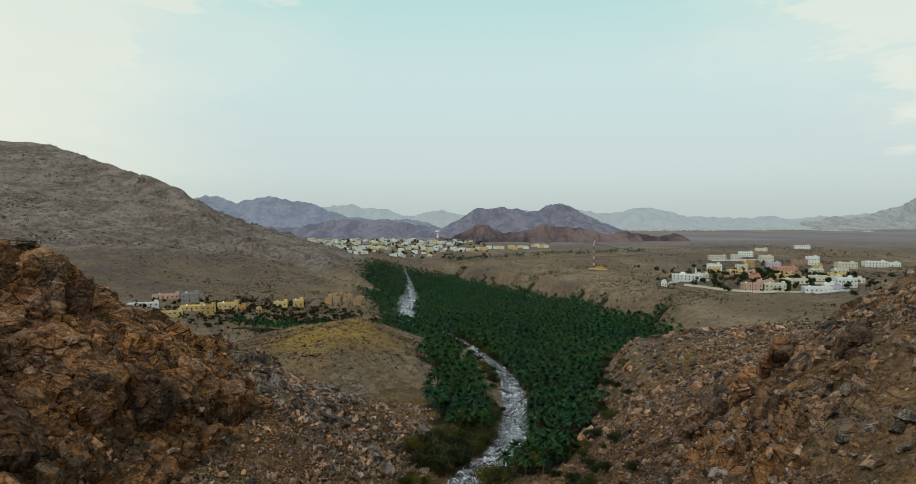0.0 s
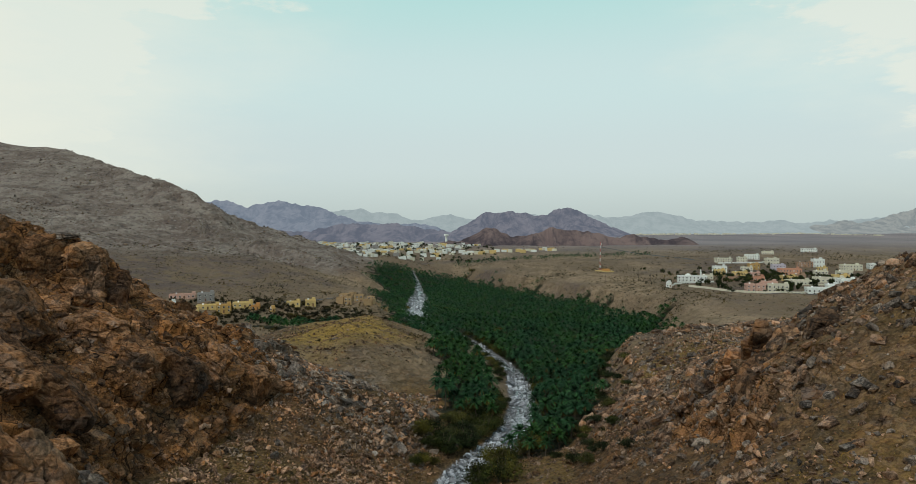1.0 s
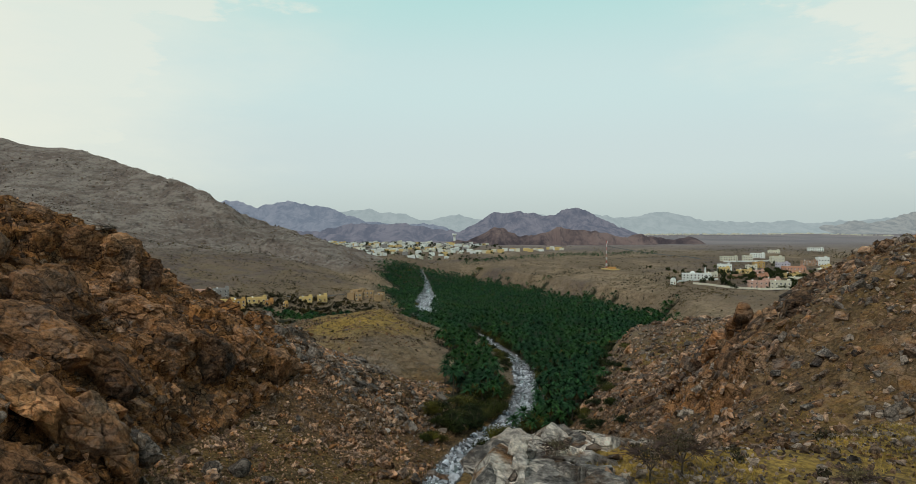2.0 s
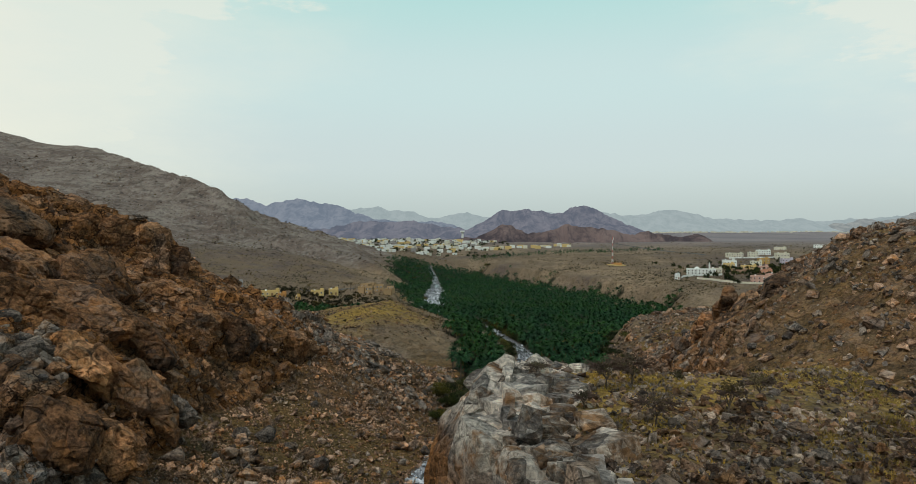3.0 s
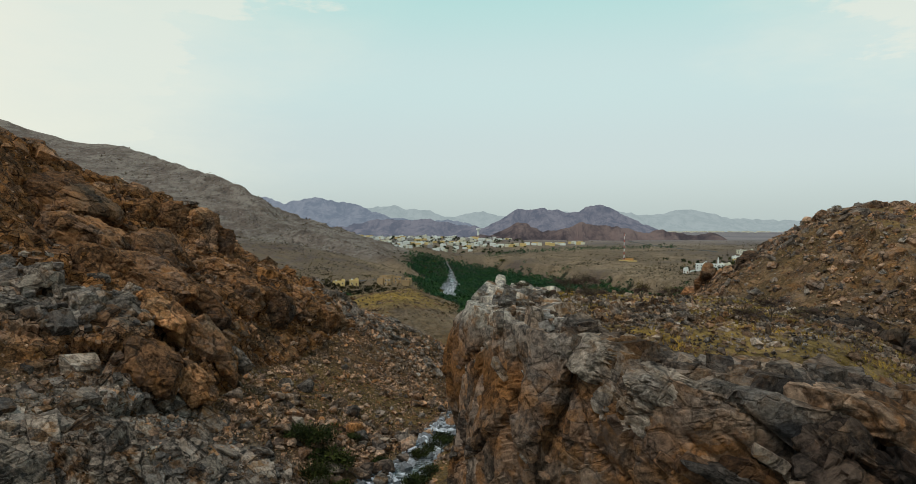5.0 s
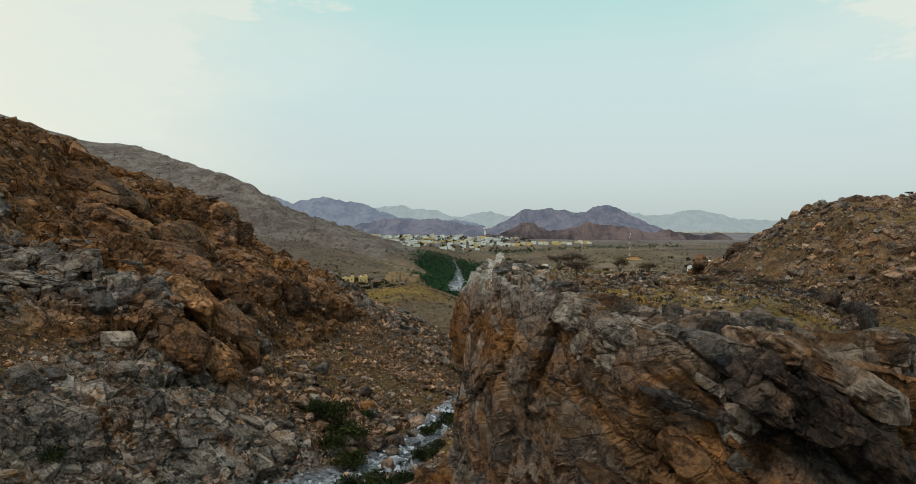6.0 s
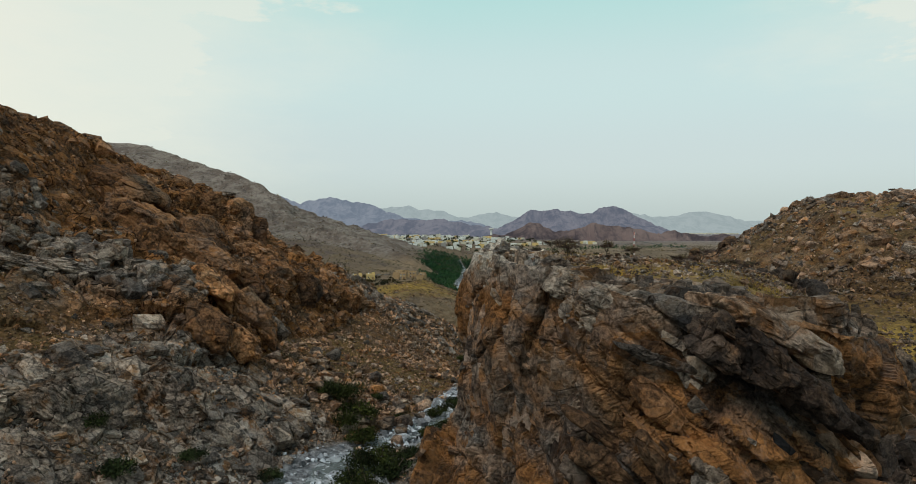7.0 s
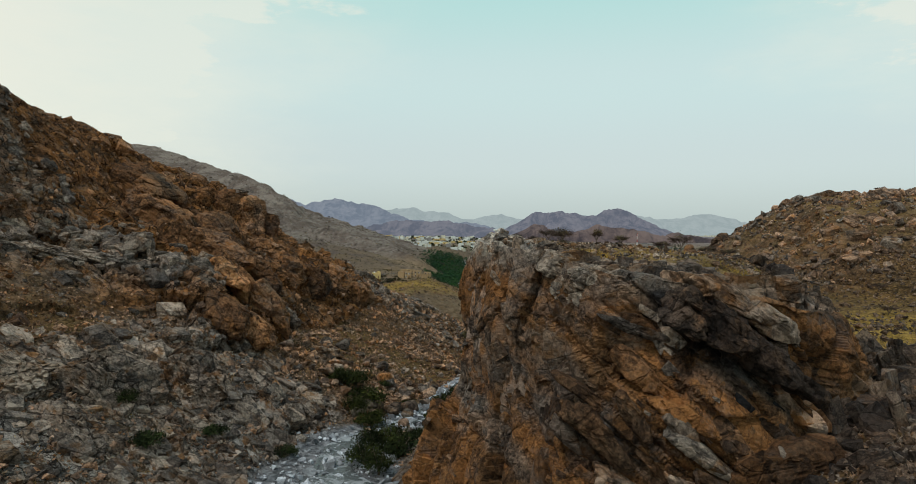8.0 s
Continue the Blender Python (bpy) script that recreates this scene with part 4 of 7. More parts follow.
def pick(weight, n, rng):
    """n places on the ground, spread by weight per square metre."""
    w = (weight * AREA).ravel()
    w = w / w.sum()
    i = rng.choice(len(w), n, p=w)
    p = P_GROUND.reshape(-1, 3)[i].copy()
    cx, cy = np.broadcast_to(np.gradient(GX)[None, :], AREA.shape).ravel()[i], np.broadcast_to(np.gradient(GY)[:, None], AREA.shape).ravel()[i]
    nr = N_GROUND.reshape(-1, 3)[i]
    dx, dy = cx * rng.uniform(-0.5, 0.5, n), cy * rng.uniform(-0.5, 0.5, n)
    p[:, 0] += dx
    p[:, 1] += dy
    p[:, 2] -= (nr[:, 0] * dx + nr[:, 1] * dy) / np.maximum(nr[:, 2], 0.3)
    return p, nr


def sizes_of(n, rng, lo, hi, power=2.2):
    u = rng.uniform(0, 1, n)
    return (lo ** -power + u * (hi ** -power - lo ** -power)) ** (-1 / power)


XX, YY = np.meshgrid(GX, GY)
ZZ = P_GROUND[..., 2]
SHARDS = [hull_rock(100 + k, 8, (1, 0.8, 0.55 + 0.05 * k)) for k in range(8)]
LEFT = smoothstep(-8, -16, XX) * smoothstep(-175, -150, XX) * smoothstep(-40, -20, YY) * (1 - smoothstep(240, 262, YY)) * (1 - BED)
TALUS = LEFT * (1 - 0.9 * CRAG)
HILL_R = smoothstep(36, 50, XX) * (1 - smoothstep(150, 190, XX)) * smoothstep(58, 72, YY) * (1 - smoothstep(330, 350, YY)) * (1 - grove_mask(XX, YY))
BANK_R = smoothstep(24, 36, XX) * (1 - smoothstep(80, 95, XX)) * smoothstep(90, 130, YY) * (1 - smoothstep(330, 345, YY)) * (1 - grove_mask(XX, YY))
MESA_E = smoothstep(36, 42, XX) * (1 - smoothstep(60, 66, XX)) * smoothstep(-45, -30, YY) * (1 - smoothstep(15, 30, YY))
CLUMP = smoothstep(-0.35, 0.45, fbm(P_GROUND, 16, 3, 201))

n = 30000
p, nr = pick(TALUS * (0.3 + CLUMP) * (1 + 1.4 * smoothstep(-85, -60, XX) * smoothstep(30, 60, YY)), n, RNG)
s = sizes_of(n, RNG, 0.5, 3.4, 2.2)
strew("talus_rubble", "angular brown and grey rubble strewn over the gorge slope", "rubble", SHARDS, p + nr * s[:, None] * 0.12, s, M_TALUS, RNG)
n = 3000
p, nr = pick(LEFT * CRAG * (0.2 + CLUMP), n, RNG)
s = sizes_of(n, RNG, 0.5, 2.4)
strew("crag_rubble", "broken brown stones lodged on the crags", "rubble", SHARDS, p + nr * s[:, None] * 0.05, s, M_RUBBLE, RNG)
n = 6500
p, nr = pick((LEFT * smoothstep(165, 190, YY) * smoothstep(-80, -50, XX) + LEFT * (1 - smoothstep(50, 75, YY)) * smoothstep(36, 28, ZZ) * 0.5 + 0.15 * TALUS * smoothstep(90, 70, YY)) * (0.25 + CLUMP), n, RNG)
s = sizes_of(n, RNG, 0.45, 3.2, 2.0)
strew("pale_rubble", "pale grey limestone blocks on the spur and lower slope", "rubble", SHARDS, p + nr * s[:, None] * 0.1, s, M_RUBBLE_PALE, RNG)
n = 19000
p, nr = pick(HILL_R * (0.25 + CLUMP), n, RNG)
s = sizes_of(n, RNG, 0.5, 3.4, 2.1)
h = RNG.uniform(0, 1, n) < 0.68
strew("hill_rubble", "tan and orange blocks covering the hillside", "rubble", SHARDS, (p + nr * s[:, None] * 0.16)[h], s[h], M_TALUS, RNG)
strew("pale_hill_rubble", "weathered grey blocks lying on the hillside", "rubble", SHARDS, (p + nr * s[:, None] * 0.16)[~h], s[~h], M_RUBBLE_PALE, RNG)
n = 20000
p, nr = pick(MESA * (0.3 + CLUMP) + 1.2 * MESA_E, n, RNG)
s = sizes_of(n, RNG, 0.3, 1.7, 2.4)
h = RNG.uniform(0, 1, n) < 0.5
strew("outcrop_rubble", "loose brown stones scattered on the flat outcrop", "rubble", SHARDS, (p + nr * s[:, None] * 0.12)[h], s[h], M_RUBBLE, RNG)
strew("grey_outcrop_rubble", "loose grey stones scattered on the flat outcrop", "rubble", SHARDS, (p + nr * s[:, None] * 0.12)[~h], s[~h], rock_material("grey_outcrop_stone", 0.2, 0.5, 0.15, 1.0, tone=1.25), RNG)
n = 10500
p, nr = pick(BED * smoothstep(-190, -120, YY) * (1 - smoothstep(900, 1000, YY)) * np.where(YY < 330, 1.0, 0.25) * (0.2 + CLUMP), n, RNG)
s = sizes_of(n, RNG, 0.55, 4.5, 1.8) * np.where(p[:, 1] > 300, 1.3, 1.0)
strew("river_stones", "pale water-worn stones filling the wadi bed", "stones", SHARDS, p + nr * s[:, None] * 0.2, s, M_BED, RNG, 0.3)

# jointed blocks standing out of the crags, the spur, the hillside and the cliff
BLOCKS = [block_rock(140 + k, (1.0, 0.6 + 0.06 * k, 0.42 + 0.05 * k)) for k in range(8)]
M_BLOCK = rock_material("jointed_orange_rock", 0.95, 0.12, 0.12, 1.3)
M_BLOCK_PALE = rock_material("jointed_grey_rock", 0.2, 0.60, 0.2, 1.3, tone=0.9)
M_BLEACHED = rock_material("bleached_rock", 0.15, 1.0, 0.0, 1.6, tone=1.4, cracks=0.3)
M_BLOCK_HILL = rock_material("jointed_brown_rock", 0.85, 0.30, 0.12, 1.4, tone=1.15)
M_CLIFF_SLAB = rock_material("cliff_slab_rock", 0.85, 0.22, 0.2, 1.4)
M_SLAB = rock_material("smooth_orange_slab", 0.95, 0.10, 0.06, 2.4, tone=1.2)
M_RED = rock_material("red_brown_crag_rock", 0.80, 0.10, 0.15, 2.0, tone=1.1)


def frame_of(nr, rng, heading, wander, tip):
    """Turns that lay a block on a slope with normal nr, its long side roughly along the heading."""
    n = len(nr)
    up = nr + rng.normal(0, tip, (n, 3))
    up /= np.linalg.norm(up, axis=1, keepdims=True)
    a = heading + rng.normal(0, wander, n)
    x = np.stack([np.cos(a), np.sin(a), np.zeros(n)], -1)
    x -= up * (x * up).sum(1, keepdims=True)
    x /= np.linalg.norm(x, axis=1, keepdims=True)
    return np.stack([x, np.cross(up, x), up], -1)


def crag_blocks(name, label, weight, n, lo, hi, material, heading, out=0.10, power=2.0, tip=0.13, singles=0, one="", kind="rock_block"):
    """Blocks set into a slope; the largest few are things of their own, the rest one joined object."""
    p, nr = pick(weight, n, RNG)
    s = -np.sort(-sizes_of(n, RNG, lo, hi, power))
    at, turns = p + nr * s[:, None] * out, frame_of(nr, RNG, heading, 0.4, tip)
    meshes = []
    for v, f in BLOCKS if singles else ():
        me = mesh_from(kind, v, f)
        me.materials.append(material)
        meshes.append(me)
    for k in range(singles):
        ob = new(kind, meshes[k % len(meshes)])
        stretch = RNG.uniform(0.7, 1.35, 3)
        ob.matrix_basis = Matrix.Translation(at[k]) @ Matrix(turns[k].tolist()).to_4x4() @ Matrix.Diagonal((*(s[k] * stretch), 1))
        tagged(ob, one, "rock", label)
    strew(name, label, "rock", BLOCKS, at[singles:], s[singles:], material, RNG, stretch=0.35, turns=turns[singles:])


BREAKS = smoothstep(-0.25, 0.35, fbm(P_GROUND, 22, 3, 221))
crag_blocks("crag_blocks", "jointed orange-brown limestone blocks standing out of the crags", LEFT * CRAG * (0.3 + BREAKS), 2600, 0.9, 6.0, M_BLOCK, 1.25, -0.14, 1.9, 0.2, 100, "jointed orange-brown limestone block set in the crag")
crag_blocks("spur_blocks", "jointed pale grey limestone blocks on the spur and lower slope", LEFT * (smoothstep(170, 195, YY) * smoothstep(-78, -55, XX) + (1 - smoothstep(62, 80, YY)) * smoothstep(40, 32, ZZ) * 0.8 + smoothstep(48, 56, ZZ) * (1 - smoothstep(70, 80, YY))) * (0.3 + BREAKS), 3900, 0.9, 4.5, M_BLOCK_PALE, 1.1, -0.08, 2.0, 0.16, 45, "jointed pale grey limestone block set in the slope")
crag_blocks("hill_blocks", "jointed orange-brown blocks standing out of the hillside", HILL_R * (0.2 + BREAKS), 3900, 0.8, 4.6, M_BLOCK_HILL, 0.4, 0.02, 2.0, 0.25, 50, "weathered orange-brown block on the rocky hillside")
crag_blocks("pale_hill_blocks", "jointed grey blocks standing out of the hillside", HILL_R * (1.2 - BREAKS), 1900, 0.7, 3.4, M_BLOCK_PALE, 0.4, 0.04, 2.1, 0.3, 20, "weathered grey block on the rocky hillside")
crag_blocks("rim_blocks", "bleached white blocks along the outcrop rim", MESA * smoothstep(11, 4, XX), 330, 0.9, 3.6, M_BLEACHED, 0.6, -0.05)
SOUTH = np.interp(XX, [0, 3.5, 6.5, 12, 17, 22, 26, 31, 36, 41, 46, 51, 60], [5.5, -3, -10, -13.5, -18.5, -19.5, -21, -20.5, -19.5, -17.5, -12, -4, 12])
crag_blocks("edge_blocks", "jointed grey and brown blocks along the cliff edge", MESA * smoothstep(7, 3, YY - SOUTH) * smoothstep(6, 10, XX), 620, 0.8, 4.0, rock_material("edge_rock", 0.40, 0.42, 0.32, 1.3), -0.3, -0.02, 1.9, 0.2, 60, "jointed grey block on the cliff edge")
crag_blocks("mesa_end_blocks", "upended dark grey blocks at the outcrop's end", MESA_E, 900, 0.8, 3.4, rock_material("dark_grey_block", 0.3, 0.2, 0.7, 1.0), 1.2, 0.10, 2.0, 0.4, 30, "upended dark grey block at the outcrop end")
MOUND = np.exp(-(((XX + 66) / 50) ** 2 + ((YY - 335) / 60) ** 2) ** 2)
n = 3500
p, nr = pick(MOUND * (0.2 + CLUMP), n, RNG)
s = sizes_of(n, RNG, 0.5, 2.4, 2.4)
strew("mound_rubble", "small brown stones on the ochre mound", "rubble", SHARDS, p + nr * s[:, None] * 0.12, s, M_RUBBLE, RNG)


RAMP = LEFT * (1 - smoothstep(62, 82, YY)) * smoothstep(42, 34, ZZ) * smoothstep(-12, 10, YY)
crag_blocks("ramp_slabs", "broad pale grey limestone slabs bedded in the lower slope", RAMP * (0.35 + BREAKS), 380, 2.4, 7.0, rock_material("bedded_grey_slab", 0.35, 0.60, 0.05, 1.6), 1.0, -0.19, 1.6, 0.12, 90, "broad pale grey limestone slab bedded in the slope", "limestone_block")
LEDGE = LEFT * smoothstep(43, 48, ZZ) * smoothstep(64, 57, ZZ) * smoothstep(40, 52, YY) * smoothstep(98, 84, YY)
crag_blocks("ledge_blocks", "blue-grey limestone blocks heaped on the crag ledges", LEDGE * (0.1 + smoothstep(0.0, 0.4, fbm(P_GROUND, 14, 2, 231))), 330, 1.4, 5.5, rock_material("blue_grey_block", 0.08, 0.55, 0.35, 1.5), 1.1, 0.02, 1.8, 0.2, 60, "blue-grey limestone block on the crag ledge", "ledge_block")


def cliff_slabs(n):
    """Slabs along the dipping beds of the cliff face."""
    rows, cols = P_CLIFF.shape[:2]
    du, dv = np.gradient(P_CLIFF, axis=1), np.gradient(P_CLIFF, axis=0)
    area = np.linalg.norm(np.cross(du, dv), axis=-1)
    area[:26] = 0
    w = (area * smoothstep(8, 16, P_CLIFF[..., 2])).ravel()
    i = RNG.choice(len(w), n, p=w / w.sum())
    p = P_CLIFF.reshape(-1, 3)[i]
    a = radians(-38) + RNG.normal(0, 0.22, n)
    x = np.stack([np.cos(a), RNG.normal(0, 0.12, n), np.sin(a)], -1)
    x[p[:, 1] > 0] = np.stack([RNG.normal(0, 0.2, n), np.cos(a), np.sin(a) * 0.6], -1)[p[:, 1] > 0]
    x /= np.linalg.norm(x, axis=1, keepdims=True)
    up = np.stack([-x[:, 2], RNG.normal(-0.15, 0.12, n), x[:, 0]], -1)
    up -= x * (x * up).sum(1, keepdims=True)
    up /= np.linalg.norm(up, axis=1, keepdims=True)
    turns = np.stack([x, np.cross(up, x), up], -1)
    s = sizes_of(n, RNG, 0.8, 3.8, 1.8)
    shapes = [block_rock(160 + k, (1.0, 0.34, 0.22 + 0.06 * k)) for k in range(7)]
    cn = np.cross(dv, du).reshape(-1, 3)[i]
    cn /= np.linalg.norm(cn, axis=1, keepdims=True) + 1e-9
    p = p - cn * np.sign((cn * np.stack([np.where(p[:, 1] > 0, -1, -0.2), np.full(n, -1.0) * (p[:, 1] <= 0), np.zeros(n)], -1)).sum(1))[:, None] * s[:, None] * 0.02
    tone = RNG.uniform(0, 1, n)
    dark = (np.abs(p[:, 0] - 25 - 0.75 * np.clip(52 - p[:, 2], 0, 20)) < 5.5) & (p[:, 2] > 38) & (tone < 0.55)
    pale = (tone > 0.80) | ((p[:, 0] < 8) & (p[:, 2] > 50))
    for name, label, sel, mat in (("cliff_slabs", "orange slabs along the cliff's dipping beds", ~dark & ~pale, M_CLIFF_SLAB), ("pale_cliff_slabs", "grey slabs along the cliff's dipping beds", pale & ~dark, M_BLOCK_PALE),
                                  ("dark_cliff_slabs", "blackened slabs high on the cliff", dark, rock_material("blackened_rock", 0.1, 0.05, 1.0, 2.0))):
        strew(name, label, "rock", shapes, p[sel], s[sel], mat, RNG, stretch=0.3, turns=turns[sel])


cliff_slabs(260)


def long_boulder(name, label, x, y, z, dims, turn, seed, material):
    """A great rounded slab of rock lying at its place."""
    v, f = hull_rock(seed, 26, (1, 1, 1), 1)
    for k in range(2):
        v[:, 0] *= 1 + 0.06 * np.sin(v[:, 1] * 7 + seed + k)
    me = mesh_from(name, v, f)
    me.materials.append(material)
    ob = new(name, me)
    ob.matrix_basis = pose(x, y, z, *turn) @ Matrix.Diagonal((*dims, 1))
    return tagged(ob, label, "rock", "great slabs of the crags")


def unit_ball(level):
    bm = bmesh.new()
    bmesh.ops.create_icosphere(bm, subdivisions=level, radius=1.0)
    v, f = np.array([q.co[:] for q in bm.verts]), np.array([[q.index for q in t.verts] for t in bm.faces])
    bm.free()
    return v, f


BALL_V, BALL_F = unit_ball(6)
SMALL_V, SMALL_F = unit_ball(5)


def crag_mass(name, label, x, y, z, dims, turn, seed, material, joint=3.0, cuts=16, bedded=0.0, group="great rock masses of the crags"):
    """A massive jointed rock: a rounded block cut by flat planes, split by open joints, bedded if asked."""
    r = np.random.default_rng(seed)
    ball, faces = (BALL_V, BALL_F) if max(dims) > 14.5 else (SMALL_V, SMALL_F)
    v = np.sign(ball) * np.abs(ball) ** 0.62
    v = v / np.maximum(np.abs(v).max(), 1e-6)
    for _ in range(cuts):
        d = r.normal(size=3)
        d /= np.linalg.norm(d)
        reach = (v @ d).max() * r.uniform(0.70, 0.92)
        v = v - np.clip(v @ d - reach, 0, None)[:, None] * d
    v = v * np.array(dims) / 2
    out = v / (np.linalg.norm(v, axis=1, keepdims=True) + 1e-9)
    w = v + seed * 13.7
    amp = min(1.0, min(dims) / 6)
    d = amp * (0.75 * blocks(w + 0.3 * np.stack([fbm(w, 5, 2, k) for k in range(3)], -1), joint, seed, 1.0, 0.55) + 0.30 * blocks(w, joint * 0.42, seed + 5, 1.0, 0.5) + 0.16 * fbm(w, 1.2, 3, seed))
    if bedded:
        bed = w[:, 2] / bedded + 0.35 * vnoise(w, 6, seed + 8)
        step = np.stack([np.floor(bed), np.zeros(len(v)), np.zeros(len(v))], -1)
        d = d + 0.55 * (hash01(step, seed) - 0.5) - 0.35 * np.exp(-((bed - np.round(bed)) / 0.10) ** 2)
    v = v + out * d[:, None]
    me = mesh_from(name, v, faces)
    me.materials.append(material)
    ob = new(name, me)
    ob.matrix_basis = pose(x, y, z, *turn)
    return tagged(ob, label, "rock", group)


# the orange slabs and red crags of the gorge's side
for k, (x, y, z, dims, turn) in enumerate((
        (-72.5, 87, 40.5, (20, 8, 7), (0, 47, 6)), (-67, 91.5, 35, (20, 6, 6.5), (0, 58, 10)), (-77, 84, 45, (14, 8, 6), (6, 30, -8)), (-71, 70, 36, (16, 12, 9), (0, 36, 0)), (-66, 76, 30.5, (12, 9, 7), (0, 44, 12)),
        (-90, 106, 51, (24, 20, 10), (0, 33, 8)), (-99, 124, 56, (20, 22, 12), (6, 36, -10)), (-80, 112, 43, (18, 12, 9), (0, 40, 14)), (-113, 112, 61.5, (26, 24, 12), (0, 30, 6)), (-128, 128, 72.5, (26, 26, 12), (4, 34, -4)), (-98, 96, 55, (16, 14, 9), (0, 28, 20)))):
    crag_mass("rock_slab", "great smooth orange slab of rock leaning on the crag", x + 1.8, y - 1.6, z + 1.2, dims, turn, 900 + k, M_SLAB, 4.5, 14)
for k, (x, y, z, dims, turn) in enumerate((
        (-63, 176, 31, (13, 12, 14), (0, 24, 8)), (-70, 168, 37, (14, 12, 14), (4, 30, 0)), (-57, 184, 27, (10, 10, 10), (0, 20, 30)), (-74, 154, 38, (15, 14, 14), (0, 34, -8)), (-83, 146, 44, (16, 14, 12), (0, 30, 16)), (-79, 170, 42, (14, 12, 10), (0, 20, 40)), (-93, 150, 50, (18, 14, 10), (0, 26, 5)))):
    crag_mass("crag_rock", "dark red-brown jointed crag rock with open cracks", x + 1.5, y - 1.8, z + 1.0, dims, turn, 930 + k, M_RED, 3.2, 18)
crag_mass("dark_boulder", "dark brown undercut boulder beside the orange slabs", -62.5, 95.5, 33, (9, 5.5, 5), (0, 42, 15), 945, M_BOULDER_GREY, 3.5, 20)
# layered tower at the end of the upper ridge
for k, (x, y, z, dims, turn) in enumerate(((-104, 163, 62.5, (15, 14, 22), (0, 4, 10)), (-112, 158, 65, (13, 14, 22), (0, 8, -12)), (-97.5, 167, 58, (10, 11, 17), (0, 6, 25)), (-119, 152, 69, (14, 14, 18), (0, 10, 5)))):
    crag_mass("cap_rock", "layered orange-brown cap rock standing at the ridge end", x, y, z, dims, turn, 950 + k, M_SLAB, 5.0, 12, 1.9)
crag_mass("cap_rock", "flat dark cap stone lying on the ridge end", -108, 161, 75, (10, 8, 2.0), (2, 4, 10), 957, M_BOULDER_GREY, 3.0, 14, 0.8)
# bare plates and the split boulder on the hillside across the gorge
for k, (x, y, z, dims, turn) in enumerate((
        (62.5, 140, 44, (9, 7, 8), (8, -14, 20)), (66.5, 135, 49, (6, 6, 13), (10, -20, 30)), (64.0, 121, 44.8, (7, 21, 14), (0, 42, 14)), (66.5, 108, 47.5, (7, 18, 12), (0, 42, 8)), (69.5, 128, 50.2, (7, 13, 11), (4, 38, 20)), (57.5, 106, 42.5, (5, 6, 4), (0, -25, 12)), (72, 118, 56, (9, 12, 6), (0, -30, 0)))):
    crag_mass("rock_plate", "bare orange-brown rock plate set in the rubble hillside", x, y, z, dims, turn, 960 + k, M_SLAB, 4.5, 16)
for k, (x, y, z) in enumerate(((-81, 82, 47.5), (-77, 79, 46.5), (-84, 86, 49), (-79, 75, 46), (-86, 78, 48), (-74, 73, 44.5))):
    long_boulder("dark_block", "blue-grey limestone block resting on the crag ledge", x, y, z, (4.5, 3.2, 2.6), (12 * k, 8, 50 * k), 950 + k, M_BOULDER_GREY)


def water():
    """Shallow stream winding between the stones of the bed."""
    y = np.concatenate([np.arange(-415, -60, 6.0), np.arange(-60, 1000, 2.0)])
    half = river_half(y) * (0.50 + 0.18 * np.sin(y * 0.09) + 0.12 * np.sin(y * 0.23 + 2))
    mid = river_x(y) + river_half(y) * 0.30 * np.sin(y * 0.06 + 1)
    cross = np.linspace(-1, 1, 9)
    X = mid[:, None] + half[:, None] * cross
    Y = y[:, None] + 0 * X
    Z = height_at(X, Y).mean(1)[:, None] + 0.32 + 0 * X
    Z[1:-1] = (Z[:-2] + Z[1:-1] + Z[2:]) / 3
    me = mesh_from("water", np.stack([X, Y, Z], -1).reshape(-1, 3), grid_faces(len(y), 9), True)
    me.materials.append(M_WATER)
    tagged(new("water", me), "shallow pale stream running between white stones", "water", kind="structure")


water()
BOULDERS = []
for k in range(9):
    v, f = hull_rock(300 + k, 13, (1, 0.85, 0.72), 1)
    me = mesh_from("boulder", v, f)
    me.materials.append(M_BOULDER if k % 3 else M_BOULDER_GREY)
    BOULDERS.append(me)


def boulder(x, y, size, k, sink=0.22, tip=0.35):
    z = float(height_at(x, y))
    ob = new("boulder", BOULDERS[k % 9])
    r = random.uniform
    ob.matrix_basis = pose(x, y, z + size * (0.36 - sink), 57.3 * r(-tip, tip), 57.3 * r(-tip, tip), r(0, 360)) @ Matrix.Diagonal((size * r(0.85, 1.2), size * r(0.8, 1.1), size * r(0.75, 1.0), 1))
    return tagged(ob, "large angular orange-brown boulder on the slope" if k % 3 else "large weathered grey limestone boulder on the slope", "boulder", "boulders of the gorge")


